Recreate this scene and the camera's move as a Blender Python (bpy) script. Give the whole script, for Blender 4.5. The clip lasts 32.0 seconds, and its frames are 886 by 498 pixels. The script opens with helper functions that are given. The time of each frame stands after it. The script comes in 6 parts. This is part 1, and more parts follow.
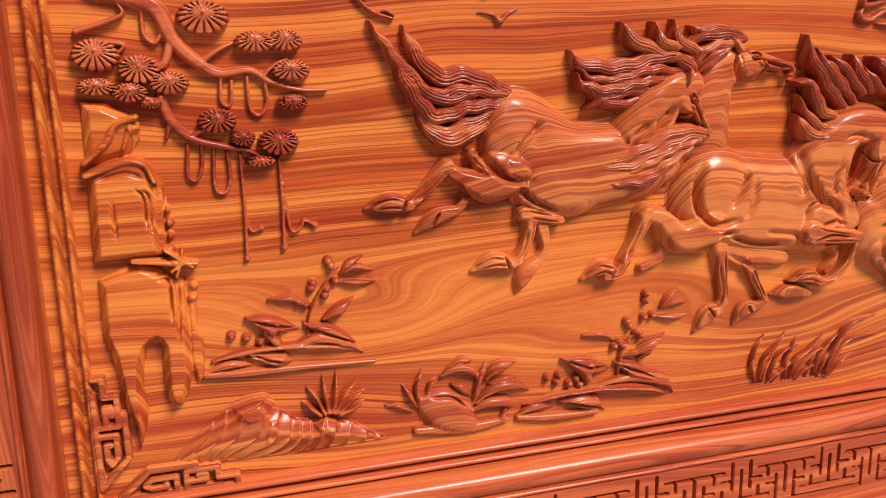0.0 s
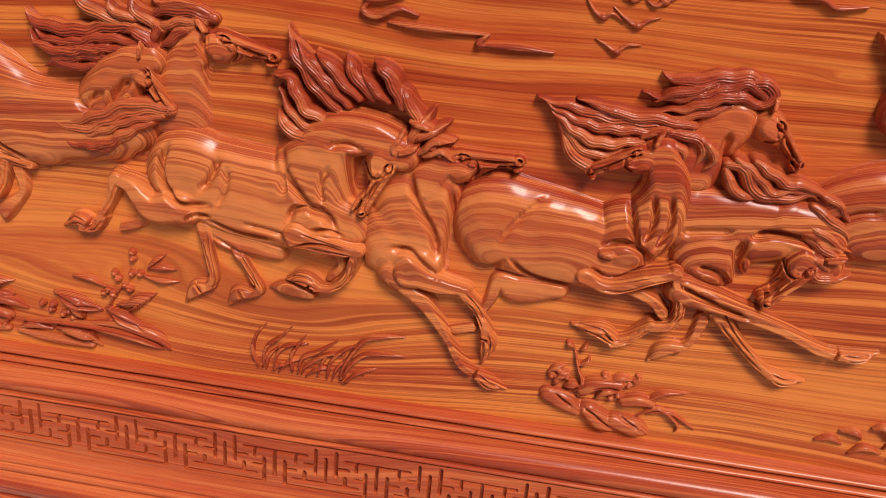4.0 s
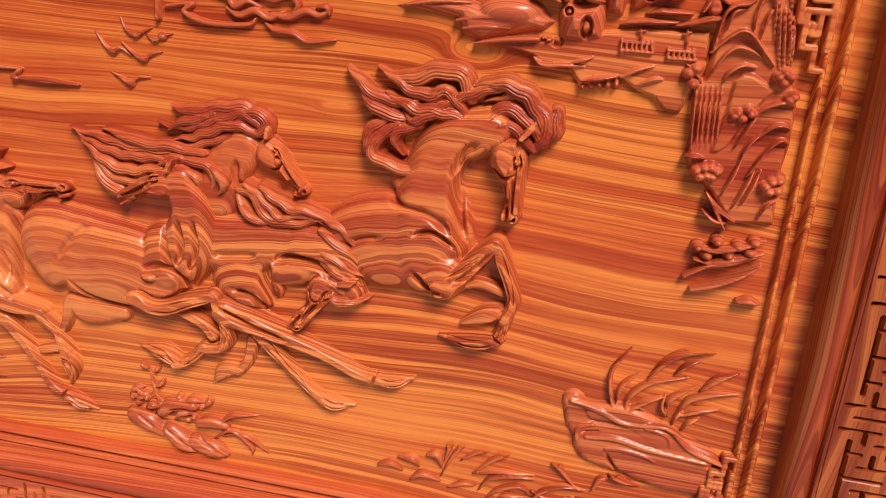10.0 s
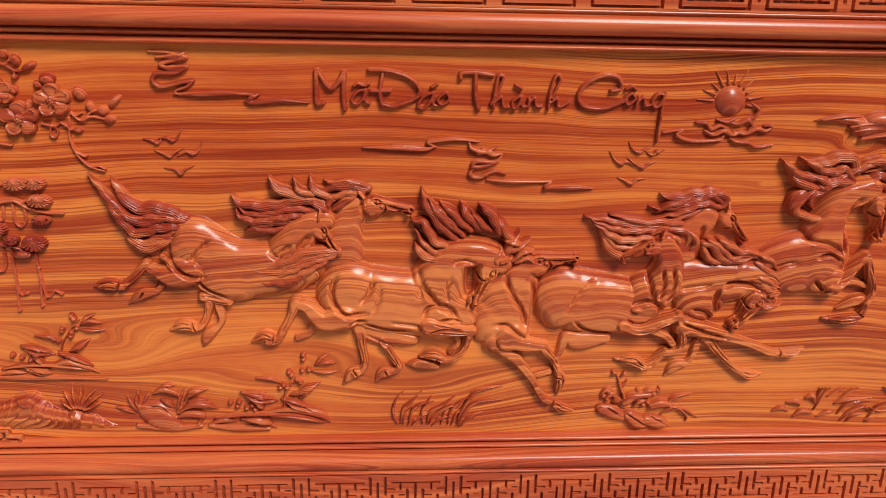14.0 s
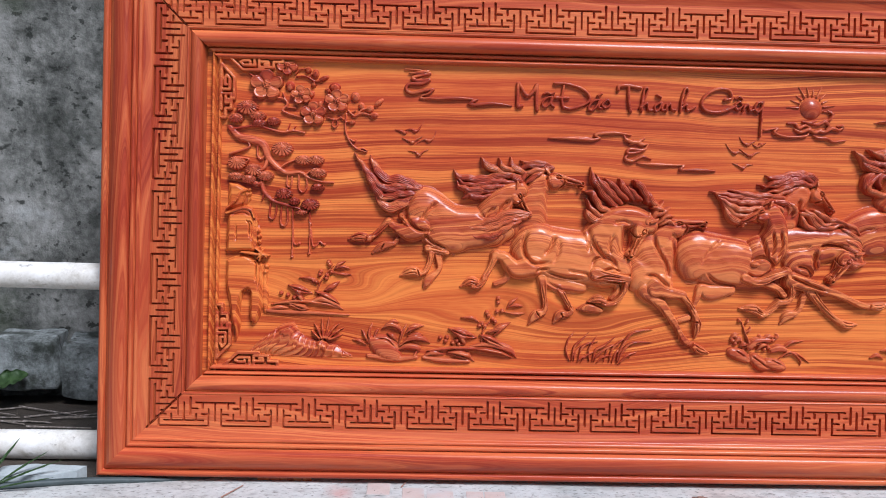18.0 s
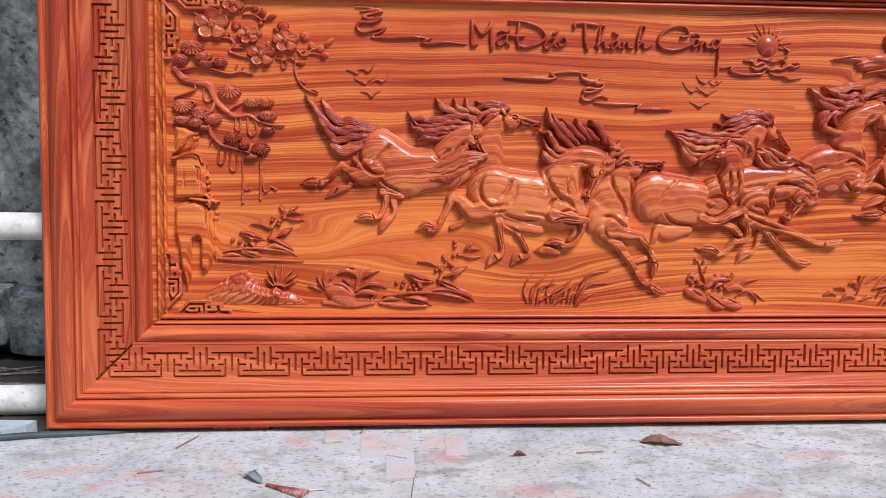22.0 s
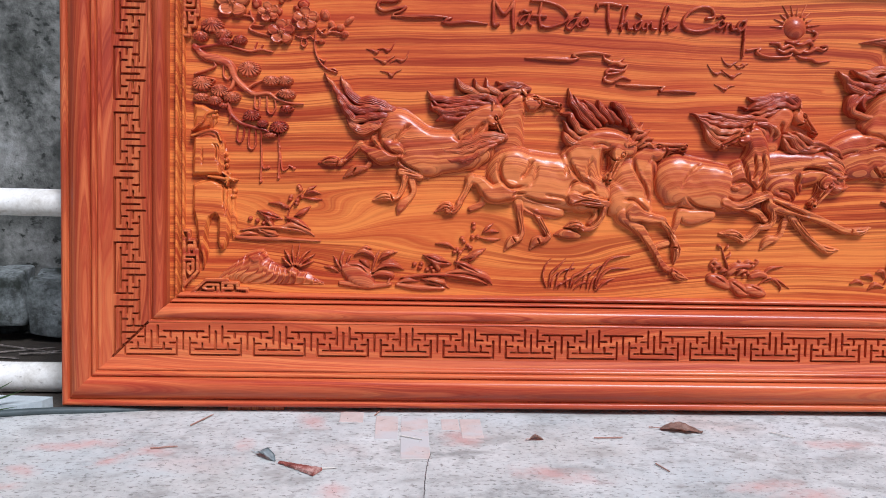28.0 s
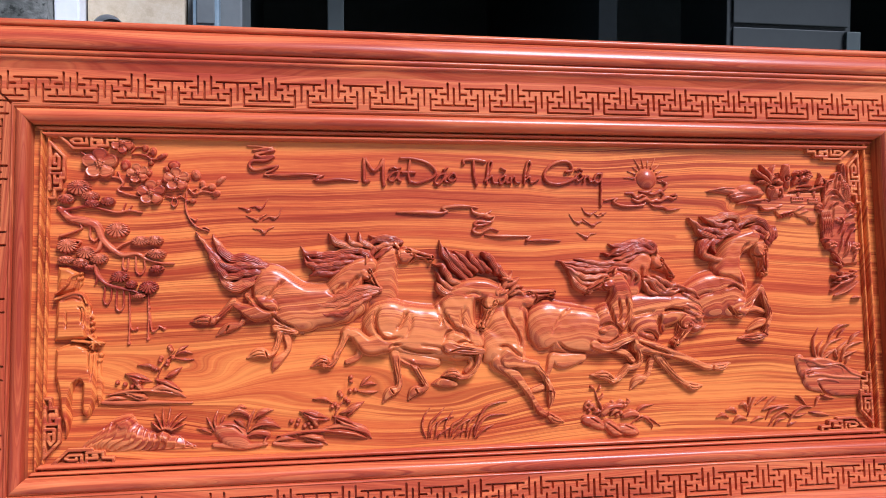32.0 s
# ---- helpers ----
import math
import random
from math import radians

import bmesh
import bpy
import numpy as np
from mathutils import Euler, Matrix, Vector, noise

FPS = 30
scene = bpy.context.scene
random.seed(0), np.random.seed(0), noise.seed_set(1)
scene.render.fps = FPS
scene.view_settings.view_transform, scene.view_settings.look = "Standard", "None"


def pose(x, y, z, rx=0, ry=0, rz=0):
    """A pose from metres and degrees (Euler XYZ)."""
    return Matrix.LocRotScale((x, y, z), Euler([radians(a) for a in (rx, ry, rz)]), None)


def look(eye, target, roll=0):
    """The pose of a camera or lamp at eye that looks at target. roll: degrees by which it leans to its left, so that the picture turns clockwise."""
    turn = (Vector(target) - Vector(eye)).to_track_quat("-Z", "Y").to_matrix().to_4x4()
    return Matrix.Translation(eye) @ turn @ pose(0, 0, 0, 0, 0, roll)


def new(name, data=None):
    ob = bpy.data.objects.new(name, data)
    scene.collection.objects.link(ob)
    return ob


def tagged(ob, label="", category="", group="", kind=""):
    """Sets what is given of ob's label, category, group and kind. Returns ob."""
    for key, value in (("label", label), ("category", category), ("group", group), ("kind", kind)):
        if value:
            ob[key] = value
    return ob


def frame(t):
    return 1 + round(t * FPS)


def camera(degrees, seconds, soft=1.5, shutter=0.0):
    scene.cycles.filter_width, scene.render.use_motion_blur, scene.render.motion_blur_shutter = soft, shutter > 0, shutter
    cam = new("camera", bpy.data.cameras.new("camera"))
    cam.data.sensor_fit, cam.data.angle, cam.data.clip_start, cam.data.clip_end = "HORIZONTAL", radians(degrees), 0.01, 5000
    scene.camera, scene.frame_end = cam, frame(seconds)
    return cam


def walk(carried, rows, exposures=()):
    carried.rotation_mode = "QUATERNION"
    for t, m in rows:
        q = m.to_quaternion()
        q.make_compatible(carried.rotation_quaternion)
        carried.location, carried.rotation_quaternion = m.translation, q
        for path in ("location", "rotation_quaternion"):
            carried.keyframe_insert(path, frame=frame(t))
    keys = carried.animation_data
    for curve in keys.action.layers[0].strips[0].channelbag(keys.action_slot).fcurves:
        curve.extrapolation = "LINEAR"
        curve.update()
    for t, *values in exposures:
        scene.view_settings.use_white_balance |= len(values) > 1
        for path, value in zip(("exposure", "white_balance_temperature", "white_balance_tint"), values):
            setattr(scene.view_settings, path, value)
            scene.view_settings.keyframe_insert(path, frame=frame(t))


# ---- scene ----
# A carved hardwood panel leans on a concrete yard in front of an old wall.
cam = camera(55.4, 32.0, soft=0.95)
PATH = [
    (0, (0.115, -0.806, 0.791), (0.676, 0.995, 0.126), 0.94),
    (0.5, (0.106, -0.807, 0.762), (0.640, 0.974, 0.026), 0.19),
    (1, (0.118, -0.809, 0.762), (0.622, 0.939, -0.069), -0.54),
    (1.5, (0.244, -0.808, 0.751), (0.713, 0.898, -0.182), -0.98),
    (2, (0.473, -0.804, 0.812), (0.906, 0.848, -0.228), 0.54),
    (2.5, (0.597, -0.766, 0.824), (0.935, 0.903, -0.224), -0.18),
    (3, (0.724, -0.713, 0.862), (0.955, 0.953, -0.221), 0.49),
    (3.5, (0.957, -0.794, 0.907), (0.971, 0.899, -0.157), 3.32),
    (4, (1.115, -0.821, 0.956), (0.906, 0.902, -0.038), 4.28),
    (4.5, (1.234, -0.771, 0.969), (0.838, 0.959, 0.048), 3.34),
    (6.5, (1.524, -0.829, 1.042), (0.761, 0.860, 0.289), 1.65),
    (7, (1.582, -0.813, 1.044), (0.840, 0.919, 0.372), 0.91),
    (7.5, (1.631, -0.785, 1.037), (0.998, 0.994, 0.379), 0.13),
    (8, (1.662, -0.763, 1.034), (1.131, 1.035, 0.338), -0.19),
    (8.5, (1.685, -0.754, 1.015), (1.257, 1.060, 0.290), 0.93),
    (9, (1.704, -0.745, 1.011), (1.350, 1.062, 0.230), 1.87),
    (9.5, (1.698, -0.755, 0.994), (1.380, 1.042, 0.175), 2.54),
    (10, (1.689, -0.761, 0.977), (1.349, 0.997, 0.086), 3.08),
    (10.5, (1.664, -0.776, 0.955), (1.286, 0.918, -0.038), 4.03),
    (11, (1.621, -0.824, 0.919), (1.150, 0.820, -0.118), 5.84),
    (11.5, (1.535, -0.861, 0.945), (0.998, 0.732, -0.139), 6.30),
    (12, (1.260, -1.007, 0.963), (0.780, 0.623, -0.092), 5.57),
    (12.5, (1.154, -1.005, 1.114), (0.760, 0.628, 0.028), 1.91),
    (13, (1.032, -1.012, 1.202), (0.774, 0.672, 0.153), 2.38),
    (13.5, (0.858, -1.102, 1.222), (0.942, 0.646, 0.255), 3.43),
    (15.5, (0.677, -1.608, 0.857), (0.865, 0.350, 0.497), 0.09),
    (16, (0.580, -1.703, 0.754), (0.826, 0.263, 0.475), 0.88),
    (16.5, (0.508, -1.795, 0.770), (0.688, 0.176, 0.482), 0.37),
    (17, (0.454, -1.838, 0.782), (0.555, 0.141, 0.510), 0.93),
    (17.5, (0.446, -1.841, 0.768), (0.504, 0.142, 0.519), 1.65),
    (18, (0.448, -1.836, 0.776), (0.504, 0.145, 0.500), 1.45),
    (18.5, (0.461, -1.835, 0.747), (0.514, 0.139, 0.431), 1.22),
    (19, (0.476, -1.831, 0.731), (0.514, 0.136, 0.372), 1.03),
    (19.5, (0.468, -1.823, 0.749), (0.521, 0.135, 0.344), 0.80),
    (20, (0.472, -1.818, 0.739), (0.531, 0.137, 0.320), 0.98),
    (20.5, (0.468, -1.808, 0.735), (0.554, 0.142, 0.298), 1.34),
    (21, (0.464, -1.805, 0.743), (0.586, 0.145, 0.316), 1.40),
    (21.5, (0.463, -1.811, 0.743), (0.602, 0.145, 0.350), 1.10),
    (22, (0.467, -1.811, 0.742), (0.610, 0.148, 0.368), 0.96),
    (22.5, (0.467, -1.817, 0.740), (0.611, 0.145, 0.380), 0.77),
    (23, (0.470, -1.811, 0.744), (0.638, 0.151, 0.398), 0.42),
    (23.5, (0.470, -1.807, 0.746), (0.666, 0.152, 0.399), 0.01),
    (24, (0.474, -1.802, 0.751), (0.666, 0.155, 0.388), -0.01),
    (24.5, (0.473, -1.804, 0.738), (0.650, 0.156, 0.386), 0.62),
    (25, (0.462, -1.811, 0.748), (0.563, 0.154, 0.391), 1.80),
    (25.5, (0.448, -1.805, 0.739), (0.474, 0.163, 0.381), 2.31),
    (27.5, (0.475, -1.814, 0.699), (0.554, 0.163, 0.409), 0.98),
    (28, (0.477, -1.802, 0.685), (0.568, 0.163, 0.325), 1.43),
    (28.5, (0.484, -1.799, 0.682), (0.588, 0.156, 0.273), 1.52),
    (29, (0.490, -1.783, 0.690), (0.586, 0.172, 0.278), 1.08),
    (29.5, (0.494, -1.795, 0.699), (0.560, 0.178, 0.375), 0.52),
    (30, (0.495, -1.798, 0.735), (0.597, 0.187, 0.518), 0.36),
    (30.5, (0.488, -1.795, 0.760), (0.678, 0.190, 0.605), -0.24),
    (31, (0.520, -1.792, 0.746), (0.745, 0.192, 0.622), -1.29),
    (31.5, (0.527, -1.815, 0.729), (0.768, 0.169, 0.650), -1.08),
    (32, (0.520, -1.814, 0.765), (0.853, 0.156, 0.681), 0.14),
]
walk(cam, [(t, look(eye, target, roll)) for t, eye, target, roll in PATH],
     exposures=((0, -0.10, 6720, 14), (1, -0.20, 6720, 14), (2, -0.48, 6720, 14), (4.5, -0.37, 6720, 14), (6.5, -0.30, 6720, 14), (8, -0.28, 6720, 14), (9.5, -0.05, 6720, 14), (10.2, -0.10, 6720, 14), (11, -0.48, 6720, 14), (13.5, -0.43, 6720, 14), (15.5, -0.07, 5480, 15), (18.5, -0.07, 5480, 15), (29.5, -0.10, 5480, 15), (31, 0.08, 5300, 17), (32, 0.21, 5200, 17)))

# ---- world and light: a bright overcast sky ----
world = bpy.data.worlds.new("overcast_sky")
scene.world = world
world.use_nodes = True
wn = world.node_tree.nodes
sky = wn.new("ShaderNodeTexSky")
sky.sky_type = "NISHITA"
sky.sun_disc = False
sky.sun_elevation = radians(50)
sky.sun_rotation = radians(147)
sky.dust_density = 4.0
sky.air_density = 1.0
world.node_tree.links.new(sky.outputs[0], wn["Background"].inputs[0])
wn["Background"].inputs[1].default_value = 0.05
sun_data = bpy.data.lights.new("sun", "SUN")
sun_data.energy, sun_data.angle, sun_data.color = 4.8, radians(20), (1.0, 0.96, 0.9)
sun = new("sun", sun_data)
sun.rotation_euler = (Vector((-0.40, 0.68, -1.0))).to_track_quat("-Z", "Y").to_euler()


# ---- materials ----
def material(name):
    m = bpy.data.materials.new(name)
    m.use_nodes = True
    return m, m.node_tree.nodes, m.node_tree.links, m.node_tree.nodes["Principled BSDF"]


def ramp(nodes, stops):
    r = nodes.new("ShaderNodeValToRGB")
    while len(r.color_ramp.elements) < len(stops):
        r.color_ramp.elements.new(0.5)
    for e, (p, c) in zip(r.color_ramp.elements, stops):
        e.position, e.color = p, (*c, 1)
    return r


def math_node(nodes, links, op, a, b):
    n = nodes.new("ShaderNodeMath")
    n.operation = op
    for k, v in enumerate((a, b)):
        if isinstance(v, (int, float)):
            n.inputs[k].default_value = v
        else:
            links.new(v, n.inputs[k])
    return n.outputs[0]


def noise_at(nodes, links, vec, scale, detail=4.0, rough=0.55):
    n = nodes.new("ShaderNodeTexNoise")
    n.inputs["Scale"].default_value, n.inputs["Detail"].default_value = scale, detail
    n.inputs["Roughness"].default_value = rough
    links.new(vec, n.inputs["Vector"])
    return n.outputs["Fac"]


def stretched(nodes, links, vec, scale, offset=(0, 0, 0)):
    n = nodes.new("ShaderNodeMapping")
    n.inputs["Scale"].default_value, n.inputs["Location"].default_value = scale, offset
    links.new(vec, n.inputs["Vector"])
    return n.outputs[0]


def wood(name, along="x", knot=False, tone=1.0, seed=0.0, red=1.0, figure=1.0, blue=1.0, lines=1.0):
    """Lacquered red hardwood. The growth layers run through the depth too, so that carving cuts them into contour lines."""
    m, nodes, links, bsdf = material(name)

    def calc(op, a, b):
        return math_node(nodes, links, op, a, b)
    tc = nodes.new("ShaderNodeTexCoord")
    vec = tc.outputs["Object"]
    if along == "z":
        turn = nodes.new("ShaderNodeMapping")
        turn.inputs["Rotation"].default_value = (0, radians(90), 0)
        links.new(vec, turn.inputs["Vector"])
        vec = turn.outputs[0]
    sep = nodes.new("ShaderNodeSeparateXYZ")
    links.new(vec, sep.inputs[0])
    wob = noise_at(nodes, links, stretched(nodes, links, vec, (1.5, 2.0, 3.4), (seed + 0.35, 0, 0)), 1.0, 1.5, 0.4)
    ripple = noise_at(nodes, links, stretched(nodes, links, vec, (7.0, 12.0, 16.0), (seed, 3.0, 0)), 1.0, 1.0, 0.4)
    lay = calc("ADD", sep.outputs[2], calc("MULTIPLY", sep.outputs[1], 1.9))
    lay = calc("ADD", lay, calc("MULTIPLY", wob, 0.13))
    lay = calc("ADD", lay, calc("MULTIPLY", ripple, 0.009))
    if knot:
        for cx, cz, rx, rz, lift in ((0.262, 0.166, 0.12, 0.045, 0.052), (0.66, 0.088, 0.30, 0.055, 0.040), (1.550, 0.534, 0.030, 0.016, 0.030), (1.411, 0.465, 0.028, 0.006, 0.010)):
            dx = calc("DIVIDE", calc("SUBTRACT", sep.outputs[0], cx), rx)
            dz = calc("DIVIDE", calc("SUBTRACT", sep.outputs[2], cz), rz)
            r2 = calc("ADD", calc("MULTIPLY", dx, dx), calc("MULTIPLY", dz, dz))
            bump = calc("DIVIDE", 1.0, calc("ADD", calc("MULTIPLY", r2, r2), 1.0))
            lay = calc("ADD", lay, calc("MULTIPLY", bump, lift))
    line = nodes.new("ShaderNodeCombineXYZ")
    links.new(calc("MULTIPLY", sep.outputs[0], 0.5), line.inputs[0])
    links.new(lay, line.inputs[2])
    line.inputs[1].default_value = seed
    flow = line.outputs[0]
    broad = noise_at(nodes, links, stretched(nodes, links, flow, (0.9, 1, 11.0)), 1.0, 2.0, 0.5)
    band = noise_at(nodes, links, stretched(nodes, links, flow, (1.2, 1, 62.0), (2.2, 0, 5.1)), 1.0, 2.0, 0.55)
    ring = noise_at(nodes, links, stretched(nodes, links, flow, (1.6, 1, 170.0), (7.1, 0, 1.3)), 1.0, 1.0, 0.5)
    fine = noise_at(nodes, links, stretched(nodes, links, flow, (3.0, 1, 330.0)), 1.0, 2.0, 0.6)
    where = noise_at(nodes, links, stretched(nodes, links, flow, (2.4, 1, 9.0), (4.0, 0, 9.0)), 1.0, 2.0, 0.5)
    pores = noise_at(nodes, links, stretched(nodes, links, vec, (22, 300, 420)), 1.0, 2.0, 0.6)
    cloud = noise_at(nodes, links, stretched(nodes, links, vec, (5.0, 9.0, 9.0), (seed * 2.0, 1.0, 0)), 1.0, 3.0, 0.5)
    mixed = calc("ADD", calc("MULTIPLY", broad, 0.36), calc("MULTIPLY", band, 0.34))
    mixed = calc("ADD", mixed, calc("MULTIPLY", fine, 0.22))
    mixed = calc("ADD", mixed, calc("ADD", calc("MULTIPLY", pores, 0.10), calc("MULTIPLY", cloud, 0.08)))
    mixed = calc("ADD", calc("MULTIPLY", calc("SUBTRACT", mixed, 0.5), 2.1 * figure), 0.5)
    col = ramp(nodes, [(0.30, (0.35 * tone, 0.040 * tone * red, 0.017 * tone * blue)), (0.45, (0.50 * tone, 0.088 * tone * red, 0.030 * tone * blue)),
                       (0.55, (0.62 * tone, 0.145 * tone * red, 0.045 * tone * blue)), (0.70, (0.76 * tone, 0.25 * tone * red, 0.075 * tone * blue))])
    links.new(mixed, col.inputs[0])
    out = col.outputs[0]
    late = ramp(nodes, [(0.36, (0, 0, 0)), (0.47, (1, 1, 1)), (0.51, (0, 0, 0))])
    links.new(ring, late.inputs[0])
    wide = ramp(nodes, [(0.37, (0, 0, 0)), (0.475, (1, 1, 1)), (0.50, (0, 0, 0))])
    links.new(band, wide.inputs[0])
    place = ramp(nodes, [(0.38, (0.15, 0.15, 0.15)), (0.58, (1, 1, 1))])
    links.new(where, place.inputs[0])
    for mask, most in ((late.outputs[0], 0.70), (wide.outputs[0], 0.78)):
        mx = nodes.new("ShaderNodeMix")
        mx.data_type = "RGBA"
        links.new(calc("MULTIPLY", calc("MULTIPLY", mask, place.outputs[0]), most * lines), mx.inputs["Factor"])
        links.new(out, mx.inputs["A"])
        mx.inputs["B"].default_value = (0.25 * tone, 0.022 * tone * red, 0.010 * tone * blue, 1)
        out = mx.outputs["Result"]
    links.new(out, bsdf.inputs["Base Color"])
    bsdf.inputs["Roughness"].default_value = 0.48
    bsdf.inputs["Specular IOR Level"].default_value = 0.08
    bsdf.inputs["Coat Weight"].default_value = 0.5
    bsdf.inputs["Coat Roughness"].default_value = 0.24
    b = nodes.new("ShaderNodeBump")
    b.inputs["Strength"].default_value, b.inputs["Distance"].default_value = 0.22, 0.0005
    links.new(calc("ADD", fine, calc("MULTIPLY", pores, 0.8)), b.inputs["Height"])
    links.new(b.outputs[0], bsdf.inputs["Normal"])
    return m


def rough_stone(name, stops, scale, rough=0.9, bump=0.004, second=None, amount=0.5):
    """Concrete, plaster, soil or leaf: two scales of mottling, with a stain colour over it where second is given."""
    m, nodes, links, bsdf = material(name)
    tc = nodes.new("ShaderNodeTexCoord")
    vec = tc.outputs["Object"]
    big = noise_at(nodes, links, vec, scale, 6.0, 0.62)
    small = noise_at(nodes, links, vec, scale * 9.0, 5.0, 0.7)
    mixed = math_node(nodes, links, "ADD", math_node(nodes, links, "MULTIPLY", big, 0.68), math_node(nodes, links, "MULTIPLY", small, 0.32))
    col = ramp(nodes, stops)
    links.new(mixed, col.inputs[0])
    out = col.outputs[0]
    if second:
        for k, (tint, sc, lo, hi, most) in enumerate(second):
            st = noise_at(nodes, links, stretched(nodes, links, vec, (0.7, 1.25, 1), (3.7 * k + 1.3, 2.1 * k, 0.7)), sc, 5.0, 0.6)
            r = ramp(nodes, [(lo, (0, 0, 0)), (hi, (most, most, most))])
            links.new(st, r.inputs[0])
            mx = nodes.new("ShaderNodeMix")
            mx.data_type = "RGBA"
            links.new(r.outputs[0], mx.inputs["Factor"])
            links.new(out, mx.inputs["A"])
            mx.inputs["B"].default_value = (*tint, 1)
            out = mx.outputs["Result"]
    links.new(out, bsdf.inputs["Base Color"])
    bsdf.inputs["Roughness"].default_value = rough
    b = nodes.new("ShaderNodeBump")
    b.inputs["Strength"].default_value, b.inputs["Distance"].default_value = 0.7, bump
    links.new(mixed, b.inputs["Height"])
    links.new(b.outputs[0], bsdf.inputs["Normal"])
    return m


WOOD = wood("carved_rosewood", "x", knot=True, tone=0.90, red=0.90, blue=0.62)
# Board wood with the pinkish highlights of the relief mixed into its colour.
WOOD_HORSE = wood("highlight_tinted_rosewood", "x", knot=True, tone=0.84, red=0.90, blue=0.88)
WOOD_DEEP = wood("deep_red_rosewood", "x", tone=0.72, seed=3.0, red=0.70, blue=0.9, lines=0.8)
# Redder wood for fine carving, darkened to carry the shade of its grooves.
WOOD_FINE = wood("shade_darkened_rosewood", "x", tone=0.70, seed=2.0, red=0.76, blue=0.85, lines=0.9)
WOOD_RAIL = wood("rosewood_rail", "x", seed=4.0, tone=0.82, red=0.81, figure=0.8, blue=0.85, lines=0.55)
# Right stile and band, a darker tone than the left; also the packing strips.
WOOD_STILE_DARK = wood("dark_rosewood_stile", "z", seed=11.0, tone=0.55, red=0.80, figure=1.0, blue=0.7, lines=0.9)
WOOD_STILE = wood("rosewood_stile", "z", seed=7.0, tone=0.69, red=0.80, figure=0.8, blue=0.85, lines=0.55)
CONCRETE = rough_stone("worn_concrete", [(0.34, (0.25, 0.255, 0.235)), (0.46, (0.44, 0.44, 0.41)), (0.56, (0.52, 0.52, 0.485)), (0.68, (0.62, 0.615, 0.58))], 6.0, 0.85, 0.003,
                       [((0.40, 0.36, 0.30), 1.7, 0.46, 0.64, 0.55), ((0.47, 0.51, 0.50), 2.3, 0.52, 0.66, 0.5), ((0.54, 0.38, 0.33), 3.0, 0.60, 0.74, 0.4), ((0.62, 0.64, 0.62), 3.4, 0.56, 0.66, 0.5),
                        ((0.17, 0.16, 0.145), 34.0, 0.58, 0.70, 0.55), ((0.13, 0.12, 0.105), 110.0, 0.55, 0.66, 0.8), ((0.25, 0.24, 0.215), 14.0, 0.53, 0.65, 0.55), ((0.13, 0.125, 0.11), 5.0, 0.66, 0.72, 0.6)])


def dusted(mat, spots, tint):
    """Rubs a faded powder into a floor at each spot (x, y, half length, half width, degrees)."""
    nodes, links = mat.node_tree.nodes, mat.node_tree.links
    bsdf = nodes["Principled BSDF"]
    out = bsdf.inputs["Base Color"].links[0].from_socket
    vec = nodes.new("ShaderNodeTexCoord").outputs["Object"]
    patch = noise_at(nodes, links, vec, 26.0, 5.0, 0.65)
    total = None
    for x, y, rx, ry, yaw in spots:
        place = nodes.new("ShaderNodeMapping")
        place.vector_type = "TEXTURE"
        place.inputs["Location"].default_value, place.inputs["Rotation"].default_value, place.inputs["Scale"].default_value = (x, y, 0), (0, 0, radians(yaw)), (rx, ry, 1)
        links.new(vec, place.inputs["Vector"])
        far = nodes.new("ShaderNodeVectorMath")
        far.operation = "LENGTH"
        links.new(place.outputs[0], far.inputs[0])
        spot = math_node(nodes, links, "MAXIMUM", math_node(nodes, links, "SUBTRACT", 1.0, math_node(nodes, links, "MULTIPLY", far.outputs["Value"], 0.62)), 0.0)
        total = spot if total is None else math_node(nodes, links, "MAXIMUM", total, spot)
    r = ramp(nodes, [(0.34, (0, 0, 0)), (0.85, (1, 1, 1))])
    links.new(math_node(nodes, links, "MULTIPLY", total, math_node(nodes, links, "MULTIPLY", patch, 1.7)), r.inputs[0])
    mx = nodes.new("ShaderNodeMix")
    mx.data_type = "RGBA"
    links.new(math_node(nodes, links, "MULTIPLY", r.outputs[0], 0.6), mx.inputs["Factor"])
    links.new(out, mx.inputs["A"])
    mx.inputs["B"].default_value = (*tint, 1)
    links.new(mx.outputs["Result"], bsdf.inputs["Base Color"])


dusted(CONCRETE, ((0.009, -0.26, 0.05, 0.035, 10), (-0.06, -0.30, 0.07, 0.025, 40), (-0.206, -0.350, 0.05, 0.03, -20), (-0.225, -0.42, 0.06, 0.025, 20), (-0.15, -0.235, 0.12, 0.03, 8), (0.172, -0.235, 0.025, 0.045, 0),
                  (0.289, -0.105, 0.04, 0.06, 20), (0.603, -0.192, 0.06, 0.055, 10), (0.76, -0.355, 0.12, 0.04, -14), (1.365, -0.212, 0.10, 0.03, 0), (1.21, -0.437, 0.09, 0.04, 8), (0.359, -0.434, 0.04, 0.05, 0), (1.14, -0.40, 0.10, 0.03, 12)),
       (0.52, 0.27, 0.23))
